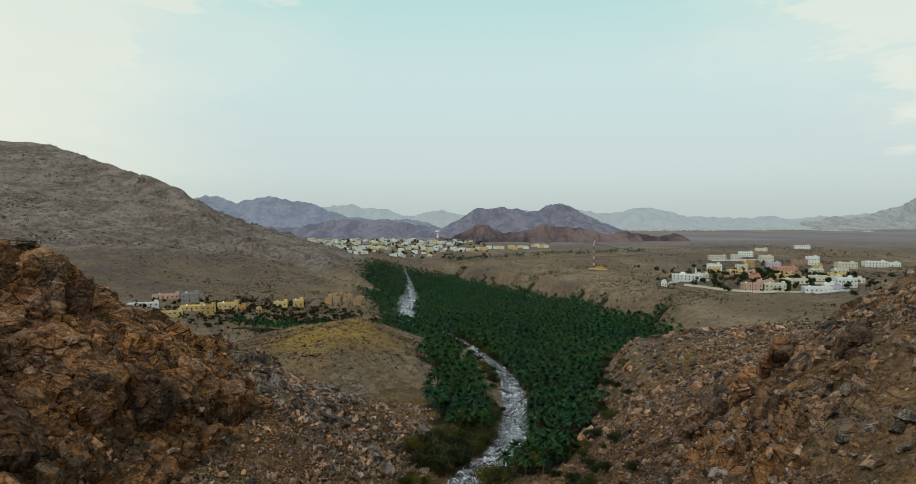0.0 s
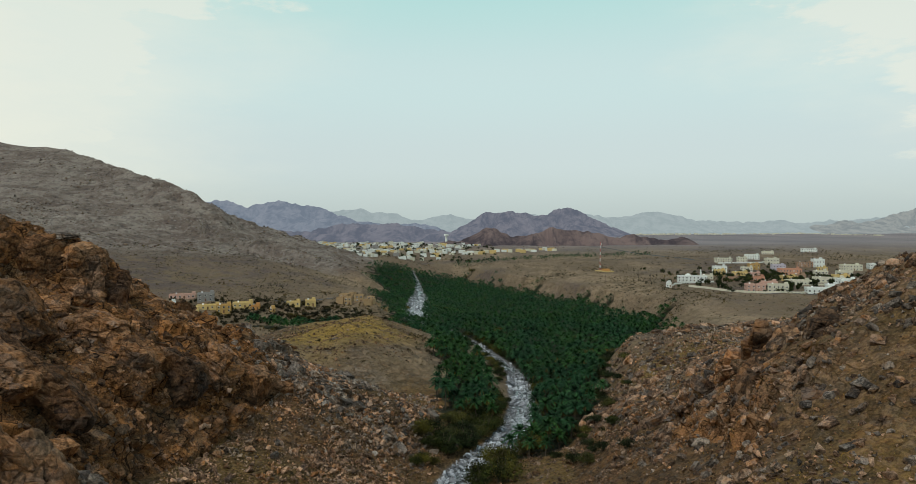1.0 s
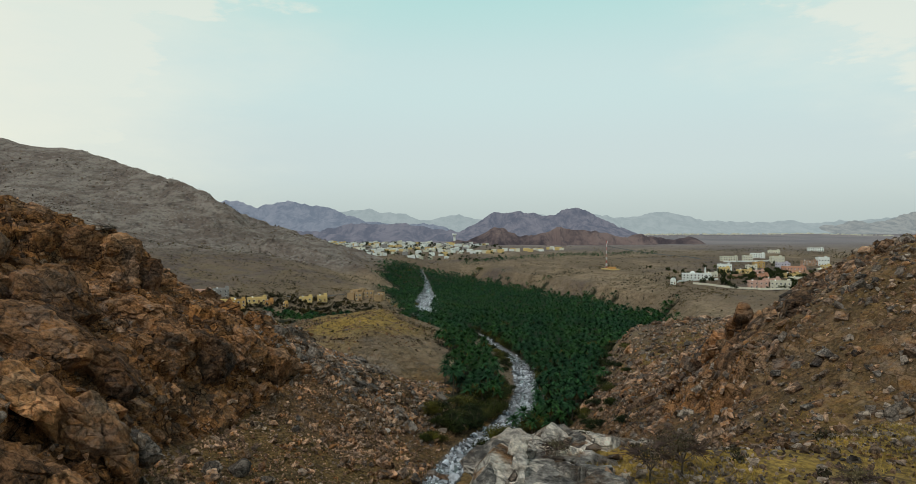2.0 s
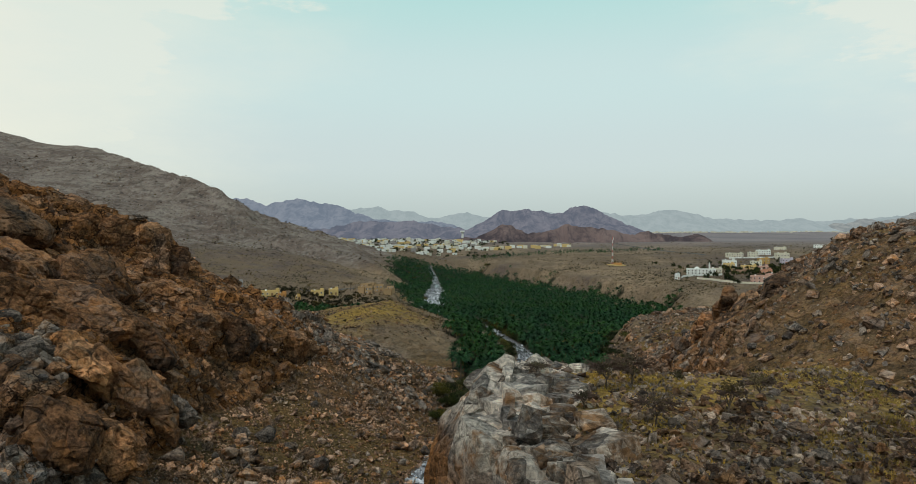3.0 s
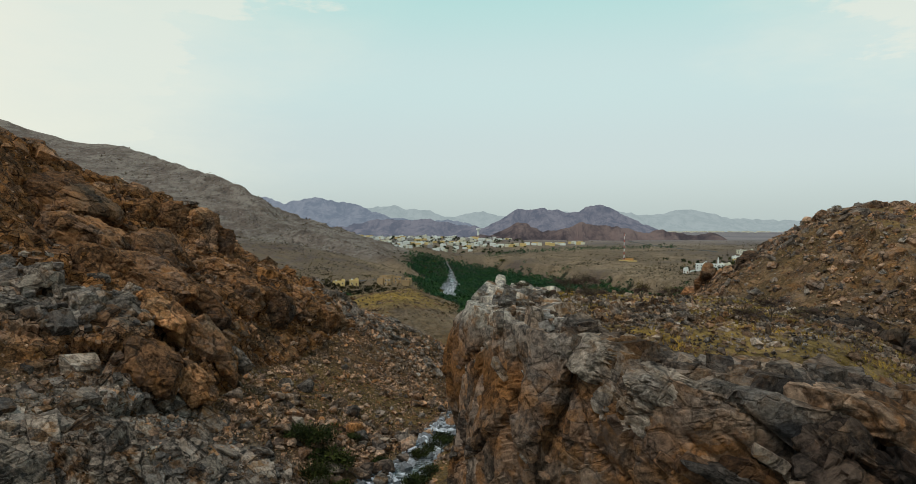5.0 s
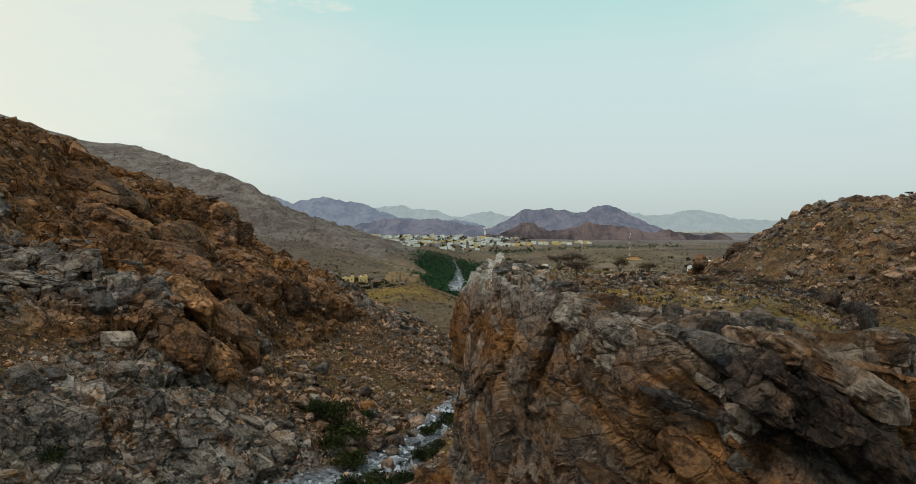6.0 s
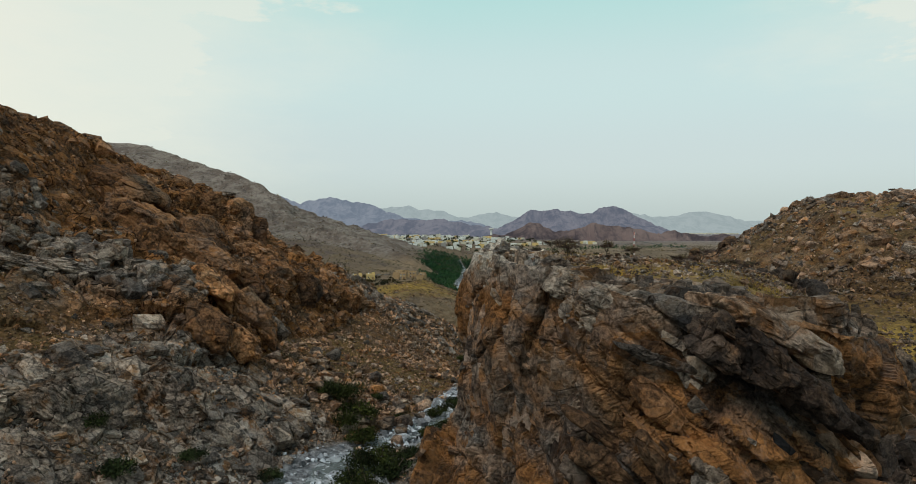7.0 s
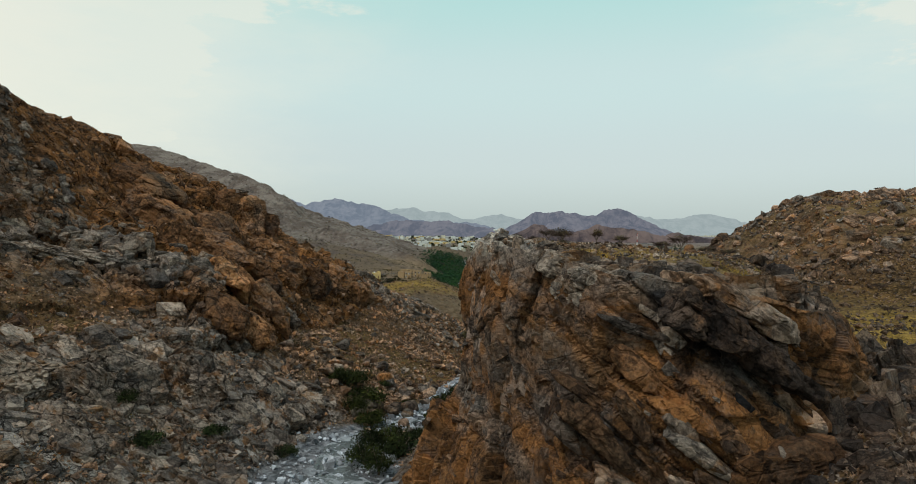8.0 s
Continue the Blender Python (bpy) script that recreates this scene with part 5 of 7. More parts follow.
# ---- the outcrop's own masses: bleached cap rocks, buttresses, dipping slabs ----
M_CAP = rock_material("bleached_cap_rock", 0.25, 0.95, 0.0, 2.6, tone=1.6, cracks=0.3)
M_BUTTRESS = rock_material("orange_buttress_rock", 0.85, 0.45, 0.10, 2.4, tone=1.1)
M_TAN = rock_material("smooth_tan_slab", 0.75, 0.40, 0.0, 3.0, tone=1.12, cracks=0.3)
M_GREYSLAB = rock_material("blue_grey_slab_rock", 0.12, 0.60, 0.20, 2.0, tone=1.2)
M_BLACK = rock_material("black_stained_rock", 0.35, 0.15, 0.72, 1.6)
M_RAMP = rock_material("cracked_grey_bedrock", 0.45, 0.60, 0.10, 1.8, tone=0.85, cracks=0.8)
for k, (x, y, z, dims, turn) in enumerate((
        (4.0, 20.5, 56.6, (9, 10, 5), (4, 4, 20)), (3.2, 13.5, 56.6, (8, 10, 4.6), (-3, 2, 5)), (4.2, 6, 56.3, (9, 10, 4.4), (5, 3, -12)), (6.8, -1, 56.0, (9.5, 9, 4), (6, 5, -25)), (10, -6.5, 55.2, (10, 8, 3.8), (6, 8, -28)), (8.0, 15, 57.0, (9, 9, 2.6), (0, 2, 15)), (10, 7.5, 56.9, (8, 9, 2.2), (0, 3, 30)), (7, 24, 56.4, (8, 6, 4), (0, 0, -20)))):
    crag_mass("cap_rock", "bleached white-grey cap rock overhanging the cliff edge", x + 0.5, y + 0.2, z - 0.7, dims, turn, 1000 + k, M_CAP, 4.2, 18, group="cap rocks of the outcrop")
for k, (x, y, z, dims, turn) in enumerate(((13, -11.5, 55.3, (10, 6, 3.4), (4, 12, -18)), (17.5, -15.5, 54.2, (10, 6, 3.2), (4, 14, -20)), (21.5, -16.5, 54.0, (8, 6, 3), (3, 10, -10)), (15, -14.5, 51.5, (9, 5, 4), (4, 26, -20)))):
    crag_mass("grey_slab", "blue-grey rounded limestone slab on the cliff edge", x, y, z, dims, turn, 1010 + k, M_GREYSLAB, 2.4, 16, group="cap rocks of the outcrop")
for k, (x, y, z, dims, turn) in enumerate(((2.6, 8, 39, (7, 9, 28), (0, -2, 10)), (4.4, -0.5, 36, (7, 8, 34), (2, 0, -25)), (8.0, -7.5, 34, (7.5, 7, 36), (0, 4, -30)), (12.0, -11.5, 30, (8, 7, 34), (0, 8, -25)), (5, -6.5, 22, (7, 8, 24), (4, 2, 10)), (10.5, -13.5, 22, (8, 7, 22), (5, 5, 0)))):
    crag_mass("buttress", "tall orange and pale limestone buttress of the cliff", x, y, z, dims, turn, 1020 + k, M_BUTTRESS, 5.5, 16, group="buttresses of the cliff")
for k, (x, y, z, dims, turn) in enumerate(((30.5, -19.9, 52.6, (9.5, 5.5, 3), (14, 25, 6)), (36.2, -18.2, 49.6, (9, 5, 3), (14, 30, 8)), (27, -18.5, 53.9, (7, 5, 2.6), (0, 12, 0)))):
    crag_mass("tan_slab", "smooth pale tan slab dipping along the cliff top", x, y, z, dims, turn, 1030 + k, M_TAN, 3.2, 14, group="slabs of the cliff")
for k, (x, y, z, dims, turn) in enumerate(((26.0, -21.6, 51.0, (7, 5, 5.5), (0, 34, 4)), (30.5, -22.2, 48.6, (9, 5, 4.6), (0, 34, 6)), (35.5, -21.0, 45.2, (9, 5, 4), (0, 38, 10)), (40, -18.8, 41.8, (8, 4.5, 3.2), (0, 34, 16)))):
    crag_mass("black_rock", "black-stained blocky rock on the upper cliff", x, y, z, dims, turn, 1040 + k, M_BLACK, 2.4, 20, group="slabs of the cliff")
crag_mass("orange_boulder", "great orange boulder at the cliff's foot", 37, -22.5, 33, (14, 7, 7), (0, -12, 8), 1046, M_SLAB, 4.0, 16)
face = P_CLIFF[22:].reshape(-1, 3)
for k in range(30):
    x, z = random.uniform(14, 42), 0
    z = random.uniform(18, np.interp(x, [14, 26, 42], [51, 48, 40]))
    y = float(face[np.argmin((face[:, 0] - x) ** 2 + (face[:, 2] - z) ** 2 + 0.02 * (face[:, 1] + 30) ** 2)][1])
    mat, tone = ((M_BUTTRESS, "orange-brown"), (M_GREYSLAB, "grey"), (M_RED, "dark red-brown"), (M_BUTTRESS, "orange-brown"), (M_RED, "dark red-brown"))[k % 5]
    crag_mass("cliff_slab", f"{tone} limestone slab along the cliff's dipping beds", x, y + 0.3, z, (random.uniform(5, 12), random.uniform(2.5, 4), random.uniform(1.4, 3.6)), (random.uniform(-8, 8), random.gauss(38, 8), random.gauss(2, 6)), 1050 + k, mat, 2.6, 16, group="slabs of the cliff")
# pale ledges and the cracked grey bedrock of the lower slope
for k, (x, y, z, dims, turn) in enumerate(((-110, 56, 52.6, (18, 17, 5.5), (0, 16, 30)), (-117, 45, 55, (18, 16, 6), (2, 16, 20)), (-102, 64, 51.2, (15, 13, 5), (0, 16, 30)), (-94, 70, 49, (11, 9, 4), (0, 18, 20)))):
    crag_mass("ledge_slab", "flat pale grey limestone ledge lying across the crag", x, y, z, dims, turn, 1090 + k, M_GREYSLAB, 2.4, 14, 1.0, group="ledges of the crag")
for k, (x, y, z, dims, turn) in enumerate(((-77, 28, 28, (22, 22, 14), (0, 38, 8)), (-68, 44, 24.5, (20, 22, 13), (0, 38, 4)), (-59.5, 60, 19.5, (17, 20, 11), (0, 40, -4)), (-86, 16, 33, (18, 18, 9), (0, 34, 0)), (-72, 12, 22, (18, 18, 8), (0, 34, 0)), (-62, 30, 16, (14, 20, 7), (0, 36, 6)), (-52, 50, 12, (12, 16, 6), (0, 30, -6)))):
    crag_mass("bedrock", "cracked grey limestone bedrock swelling out of the slope", x, y, z, dims, turn, 1100 + k, M_RAMP, 2.4, 14, group="bedrock of the lower slope")


def upended_slab(x, y, height, width, seed, turn):
    """A thin dark slab standing on end."""
    v, f = block_rock(seed, (width, width * 0.55, height), 0.22)
    me = mesh_from("upended_slab", v, f)
    me.materials.append(M_DARKSLAB)
    ob = new("upended_slab", me)
    ob.matrix_basis = pose(x, y, float(height_at(x, y)) + height * 0.28, *turn)
    return tagged(ob, "dark blue-grey slab standing on end beside the outcrop", "rock", "upended slabs")


M_DARKSLAB = rock_material("dark_blue_grey_slab", 0.10, 0.25, 0.55, 1.2)
for k in range(78):
    cx, cy, spread = random.choice(((46, -12, 3.0), (50, -8, 3.0), (59, -3, 2.6), (63, 2, 2.4), (54, -14, 4)))
    upended_slab(random.gauss(cx, spread), random.gauss(cy, spread), random.uniform(2.0, 5.0), random.uniform(0.8, 1.9), 1200 + k, (random.gauss(-8, 9), random.gauss(-14, 8), random.gauss(30, 20)))
END_SCREE = smoothstep(40, 45, XX) * (1 - smoothstep(72, 80, XX)) * smoothstep(-46, -38, YY) * (1 - smoothstep(8, 16, YY))
n = 6500
p, nr = pick(END_SCREE * (0.3 + CLUMP), n, RNG)
s = sizes_of(n, RNG, 0.4, 2.4, 2.2)
strew("end_scree", "grey and brown stones strewn below the outcrop's end", "rubble", SHARDS, p + nr * s[:, None] * 0.12, s, rock_material("scree_stone", 0.4, 0.35, 0.3, 1.1), RNG)

# the fall of great blocks at the foot of the slope, by the wadi
for k in range(66):
    y = random.uniform(100, 165)
    x = float(river_x(np.array(y))) - abs(random.gauss(0, 1)) * 13 - 3 + random.uniform(0, 6)
    boulder(x, y, random.choice((1.8, 2.4, 3.0, 3.8, 4.6, 5.6)), k)
for k in range(84):
    boulder(random.uniform(-56, -20), random.uniform(64, 128), random.choice((2.2, 2.8, 3.6, 4.4, 5.4, 6.4)), k, 0.14)
for k in range(34):
    boulder(random.uniform(-62, -24), random.uniform(80, 205), random.choice((1.6, 2.0, 2.6, 3.2)), k)
for k in range(26):
    boulder(random.uniform(-72, -30), random.uniform(182, 226), random.choice((2.0, 2.6, 3.4, 4.2)), 3 * k)
for k in range(50):
    boulder(random.uniform(52, 125), random.uniform(66, 175), random.choice((1.8, 2.2, 3.0, 4.0)), k)
for k in range(18):
    boulder(random.uniform(40, 58), random.uniform(-30, 10), random.choice((1.2, 1.6, 2.2, 2.8)), 3 * k)
for x, y, size in ((-4.5, 197, 7.5), (-12, 203, 6), (61.5, 141, 9), (-60, 88, 7), (-66, 92, 9), (-72, 78, 6), (-84, 84, 4.5), (-10, 190, 4)):
    boulder(x, y, size, 1 if size > 5 else 3, 0.3, 0.2)

SADDLE = smoothstep(46, 54, XX) * (1 - smoothstep(118, 132, XX)) * smoothstep(-14, 2, YY) * (1 - smoothstep(64, 74, YY))
n = 5000
p, nr = pick(SADDLE * (0.3 + CLUMP), n, RNG)
s = sizes_of(n, RNG, 0.4, 2.6, 2.1)
strew("saddle_rubble", "grey and brown stones covering the saddle behind the outcrop", "rubble", SHARDS, p + nr * s[:, None] * 0.14, s, rock_material("saddle_stone", 0.4, 0.3, 0.35, 1.0), RNG)
LOW_BANK = smoothstep(2, 10, XX) * (1 - smoothstep(46, 56, XX)) * smoothstep(50, 66, YY) * (1 - smoothstep(190, 215, YY)) * (1 - BED)
n = 4200
p, nr = pick(LOW_BANK * (0.25 + CLUMP), n, RNG)
s = sizes_of(n, RNG, 0.5, 2.6, 2.1)
strew("bank_rubble", "tan and brown stones strewn down the wadi bank", "rubble", SHARDS, p + nr * s[:, None] * 0.14, s, M_RUBBLE, RNG)
HILLSIDE = smoothstep(8, 30, big_hill(XX, YY) - 8) * smoothstep(520, 600, YY) * smoothstep(-900, -760, XX) * (1 - smoothstep(1250, 1350, YY))
n = 6500
p, nr = pick(HILLSIDE * (0.15 + smoothstep(-0.1, 0.5, fbm(P_GROUND, 70, 3, 241))), n, RNG)
s = sizes_of(n, RNG, 1.3, 6.0, 2.3)
h = RNG.uniform(0, 1, n) < 0.5
strew("hillside_stones", "pale stones scattered on the great bare hill", "stones", SHARDS, (p + nr * s[:, None] * 0.05)[h], s[h], M_RUBBLE_PALE, RNG)
strew("brown_hillside_stones", "dark brown ledges and stones on the great bare hill", "stones", SHARDS, (p + nr * s[:, None] * 0.05)[~h], s[~h], rock_material("dull_brown_stone", 0.15, 0.2, 0.4, 1.5), RNG, 0.3)

# ---- plants ----
def part(name, v, f, material, parent=None, label="", smooth=False):
    """One mesh object from arrays, under its thing."""
    me = mesh_from(name, v, f, smooth)
    me.materials.append(material)
    ob = new(name, me)
    ob.parent = parent
    return tagged(ob, label)


def tube(path, radii, sides=6):
    """A tapered tube along a path of points: verts and triangles."""
    path, v, f = [Vector(p) for p in path], [], []
    for i, p in enumerate(path):
        d = (path[min(i + 1, len(path) - 1)] - path[max(i - 1, 0)]).normalized()
        a = d.orthogonal().normalized()
        b = d.cross(a)
        v += [p + radii[i] * (math.cos(6.28318 * k / sides) * a + math.sin(6.28318 * k / sides) * b) for k in range(sides)]
    for i in range(len(path) - 1):
        for k in range(sides):
            q = (i * sides + k, i * sides + (k + 1) % sides, (i + 1) * sides + (k + 1) % sides, (i + 1) * sides + k)
            f += [q[:3], (q[0], q[2], q[3])]
    return np.array([p[:] for p in v]), np.array(f)


def join(pieces):
    vs, fs, base = [], [], 0
    for v, f in pieces:
        vs.append(v), fs.append(np.asarray(f) + base)
        base += len(v)
    return np.concatenate(vs), np.concatenate(fs)


def frond(rng, length, rise, droop, heading, leaflets):
    """One feathery palm leaf: an arched rib with leaflets hanging to both sides."""
    v, f = [], []
    h = np.array([math.cos(heading), math.sin(heading), 0])
    side = np.array([-h[1], h[0], 0])

    def at(t):
        return h * length * t * math.cos(rise) + np.array([0, 0, length * (t * math.sin(rise) - droop * t * t)])

    for k in range(leaflets):
        t0, t1 = 0.12 + 0.86 * k / leaflets, 0.12 + 0.86 * (k + 1) / leaflets
        w = length * 0.25 * math.sin(3.1416 * (0.15 + 0.8 * t0)) * rng.uniform(0.85, 1.1)
        for s in (-1, 1):
            tip = at(min(1.0, t1 + 0.10)) + side * s * w + np.array([0, 0, -0.35 * w])
            b = len(v)
            v += [at(t0), at(t1 + 0.02), tip]
            f.append((b, b + 1, b + 2) if s > 0 else (b, b + 2, b + 1))
    return np.array(v), np.array(f)


def palm_arrays(seed, fronds, leaflets, height):
    r = np.random.default_rng(seed)
    crown = []
    for k in range(fronds):
        level = k / fronds
        v, f = frond(r, r.uniform(2.9, 3.8), 1.25 - 1.25 * level + r.uniform(-0.12, 0.12), 0.30 + 0.38 * level, 2.399 * k + r.uniform(-0.2, 0.2), leaflets)
        crown.append((v + np.array([0, 0, height]), f))
    trunk = tube([(0, 0, -0.6), (0.15, 0.05, height * 0.5), (0.1, 0.1, height + 0.1)], (0.30, 0.22, 0.25), 6)
    skirt = []
    for k in range(7):
        v, f = frond(r, r.uniform(1.3, 2.0), -0.9, 0.35, 6.283 * k / 7 + r.uniform(-0.3, 0.3), 3)
        skirt.append((v + np.array([0.1, 0.1, height - 0.2]), f))
    return join(crown), trunk, join(skirt)


def palm_thing(seed, height):
    crown, trunk, skirt = palm_arrays(seed, 26, 6, height)
    root = new("date_palm")
    part("trunk", *trunk, M_BARK, root)
    part("crown", *crown, M_PALM, root)
    part("dead_leaf_skirt", *skirt, M_DRYFROND, root, "hanging dry brown fronds")
    return tagged(root, "date palm with dense arching dark green fronds", "palm tree", "date palms of the grove")


def poisson(n, x0, x1, y0, y1, keep, gap, rng):
    """Places inside keep(x, y), none nearer to another than about gap."""
    pts, cell = [], {}
    for _ in range(n):
        x, y = rng.uniform(x0, x1), rng.uniform(y0, y1)
        i, j = int(x // gap), int(y // gap)
        if not bool(keep(np.array(x), np.array(y))):
            continue
        if any((x - a) ** 2 + (y - b) ** 2 < gap * gap for di in (-1, 0, 1) for dj in (-1, 0, 1) for a, b in cell.get((i + di, j + dj), ())):
            continue
        cell.setdefault((i, j), []).append((x, y))
        pts.append((x, y))
    return np.array(pts)


GROVE = poisson(56000, -160, 175, 195, 1045, grove_mask, 3.8, RNG)
GROVE = GROVE[np.argsort(GROVE[:, 1] + 0.2 * np.abs(GROVE[:, 0] - 25))]
PROTO = [palm_thing(400 + k, h) for k, h in enumerate((5.2, 6.2, 7.2, 8.2, 6.8, 4.6))]
for k, (x, y) in enumerate(GROVE[:270]):
    z = float(height_at(x, y))
    q = PROTO[k % 6] if k < 6 else copy_thing(PROTO[k % 6], Matrix())
    s = random.uniform(0.85, 1.2)
    q.matrix_basis = pose(x, y, z, random.uniform(-5, 5), random.uniform(-5, 5), random.uniform(0, 360)) @ Matrix.Scale(s, 4)
rest = GROVE[270:]
near_rest, far_rest = rest[rest[:, 1] < 560], rest[rest[:, 1] >= 560]


def palm_stuff(name, label, places, fronds, leaflets):
    shapes = []
    for k, h in enumerate((5.4, 6.8, 8.0, 6.2)):
        crown, trunk, _ = palm_arrays(500 + k, fronds, leaflets, h)
        shapes.append(crown)
    z = height_at(places[:, 0], places[:, 1])
    return strew(name, label, "palm trees", shapes, np.column_stack([places, z]), RNG.uniform(0.62, 1.2, len(places)), M_PALM, RNG, 0.06, 0.1)


palm_stuff("palm_grove", "dense grove of dark green date palms along the wadi", near_rest, 22, 5)
palm_stuff("distant_palm_grove", "far part of the green date palm grove", far_rest, 14, 2)
strip = np.column_stack([RNG.uniform(-20, 330, 260), RNG.normal(0, 9, 260)])
strip[:, 1] += 1120 + 0.10 * strip[:, 0]
palm_stuff("palm_strip", "thin line of palms across the gravel plain", strip, 9, 2)


def leaf_cloud(seed, n, radii, leaf, gaps=0.35, hollow=0.45):
    """Many small leaf faces in uneven clumps."""
    r = np.random.default_rng(seed)
    clumps = r.normal(size=(max(4, int(n / 26)), 3))
    clumps /= np.linalg.norm(clumps, axis=1, keepdims=True)
    clumps *= r.uniform(hollow, 0.95, (len(clumps), 1))
    clumps[:, 2] = np.abs(clumps[:, 2]) * 0.9 - 0.12
    c = clumps[r.integers(0, len(clumps), n)] + r.normal(0, gaps * 0.45, (n, 3))
    c = c * np.array(radii)
    a, b = r.normal(size=(n, 3)), r.normal(size=(n, 3))
    a /= np.linalg.norm(a, axis=1, keepdims=True)
    b -= a * (a * b).sum(1, keepdims=True)
    b /= np.linalg.norm(b, axis=1, keepdims=True)
    s = leaf * r.uniform(0.6, 1.4, (n, 1))
    v = np.stack([c - a * s, c + b * s * 0.55, c + a * s, c - b * s * 0.55], 1).reshape(-1, 3)
    return v, np.arange(4 * n).reshape(n, 4)


def limbs(seed, height, spread, n, thick):
    r = np.random.default_rng(seed)
    out = []
    for k in range(n):
        a = 6.283 * k / n + r.uniform(-0.4, 0.4)
        reach, top = spread * r.uniform(0.5, 1.0), height * r.uniform(0.75, 1.05)
        out.append(tube([(0, 0, height * 0.18), (0.35 * reach * math.cos(a), 0.35 * reach * math.sin(a), height * 0.5), (reach * math.cos(a), reach * math.sin(a), top)], (thick * 0.6, thick * 0.4, thick * 0.12), 4))
    return join(out)


def tree_thing(seed, height, radius, leaves, name, label, group):
    root = new(name)
    part("trunk", *tube([(0, 0, -0.5), (0.1, 0, height * 0.2), (0.0, 0.1, height * 0.45)], (0.32, 0.25, 0.16), 6), M_BARK, root)
    part("branchwork", *limbs(seed, height * 0.8, radius * 0.7, 6, 0.3), M_BARK, root)
    v, f = leaf_cloud(seed, 1500, (radius, radius * 0.95, height * 0.42), 0.20, 0.45)
    v[:, 2] += height * 0.40
    part("crown", v, f, leaves, root)
    return tagged(root, label, "tree", group)


TREES = [tree_thing(600 + k, h, r, m, "riverside_tree", lab, "trees along the wadi") for k, (h, r, m, lab) in enumerate((
    (5.5, 3.4, M_LEAF, "dense dark green tree beside the stony wadi"), (4.6, 3.0, M_LEAF, "low spreading dark green tree beside the wadi"),
    (5.0, 3.2, M_LEAF_OLIVE, "olive-green bushy tree at the edge of the grove"), (6.2, 3.6, M_LEAF_OLIVE, "tall olive-green tree at the grove edge"), (3.6, 2.6, M_LEAF, "small dark bushy tree among boulders")))]
used = [0] * 5


def plant_tree(k, x, y, s):
    q = TREES[k] if not used[k] else copy_thing(TREES[k], Matrix())
    used[k] += 1
    q.matrix_basis = pose(x, y, float(height_at(x, y)) - 0.2, 0, 0, random.uniform(0, 360)) @ Matrix.Diagonal((s * random.uniform(0.9, 1.15), s * random.uniform(0.9, 1.15), s * random.uniform(0.85, 1.1), 1))


for x, y, k, s in ((-39, 86, 0, 1.5), (-35, 82, 4, 1.9), (-43, 84, 1, 1.3), (-36, 74, 0, 1.2), (-31, 71, 4, 1.5), (-23, 57, 0, 1.5), (-27, 53, 1, 1.4), (-20, 52, 4, 1.7), (-26, 42, 1, 1.3), (-22, 38, 0, 1.1), (-18, 66, 4, 1.3), (-15.5, 84, 4, 1.2), (-13, 92, 0, 0.8), (-17, 104, 1, 0.9),
                   (-14, 110, 0, 0.9), (-12, 118, 4, 1.2), (-26, 96, 4, 0.8), (-34, 100, 4, 0.8), (-44, 42, 4, 1.0), (-56, 33, 4, 0.9), (-70, 24, 1, 0.9), (-62, 18, 4, 1.1), (-75, 30, 4, 0.7)):
    plant_tree(k, x, y, s)
for k in range(125):
    y = random.uniform(165, 470)
    side = random.choice((-1, 1))
    x = float(river_x(np.array(y))) + side * (float(river_half(np.array(y))) + abs(random.gauss(0, 5 if side < 0 else 4)) + 1.5)
    plant_tree(random.choice((0, 1, 2, 2, 3, 0)), x, y, random.uniform(0.55, 0.95) if side < 0 else random.uniform(0.9, 1.5))
for x, y in GROVE[::47]:
    if y > 240:
        plant_tree(random.choice((2, 3, 3, 0)), float(x) + 1.5, float(y), random.uniform(0.9, 1.6))
for k in range(46):
    y = random.uniform(192, 250)
    x = float(river_x(np.array(y))) - float(river_half(np.array(y))) - random.uniform(1.5, 15)
    plant_tree(random.choice((0, 1, 0, 2, 3, 4)), x, y, random.uniform(0.8, 1.35))
for k in range(60):
    y = random.uniform(150, 330)
    x = np.interp(y, [150, 200, 260, 330], [28, 38, 58, 70]) + random.gauss(0, 5)
    plant_tree(random.choice((0, 1, 2, 4)), float(x), y, random.uniform(0.5, 1.0))


def shrub_arrays(seed, n=110, radii=(0.75, 0.75, 0.5), leaf=0.10):
    v, f = leaf_cloud(seed, n, radii, leaf, 0.45, 0.3)
    v[:, 2] += radii[2] * 0.55
    return v, f


SHRUB_DATA = [shrub_arrays(700 + k) for k in range(5)]


def shrub_thing(k):
    root = new("desert_shrub")
    part("foliage", *SHRUB_DATA[k], M_SHRUB, root)
    part("branchwork", *limbs(720 + k, 0.7, 0.55, 6, 0.05), M_TWIG, root)
    return tagged(root, "low grey-green desert shrub growing among stones", "shrub", "shrubs of the slopes")


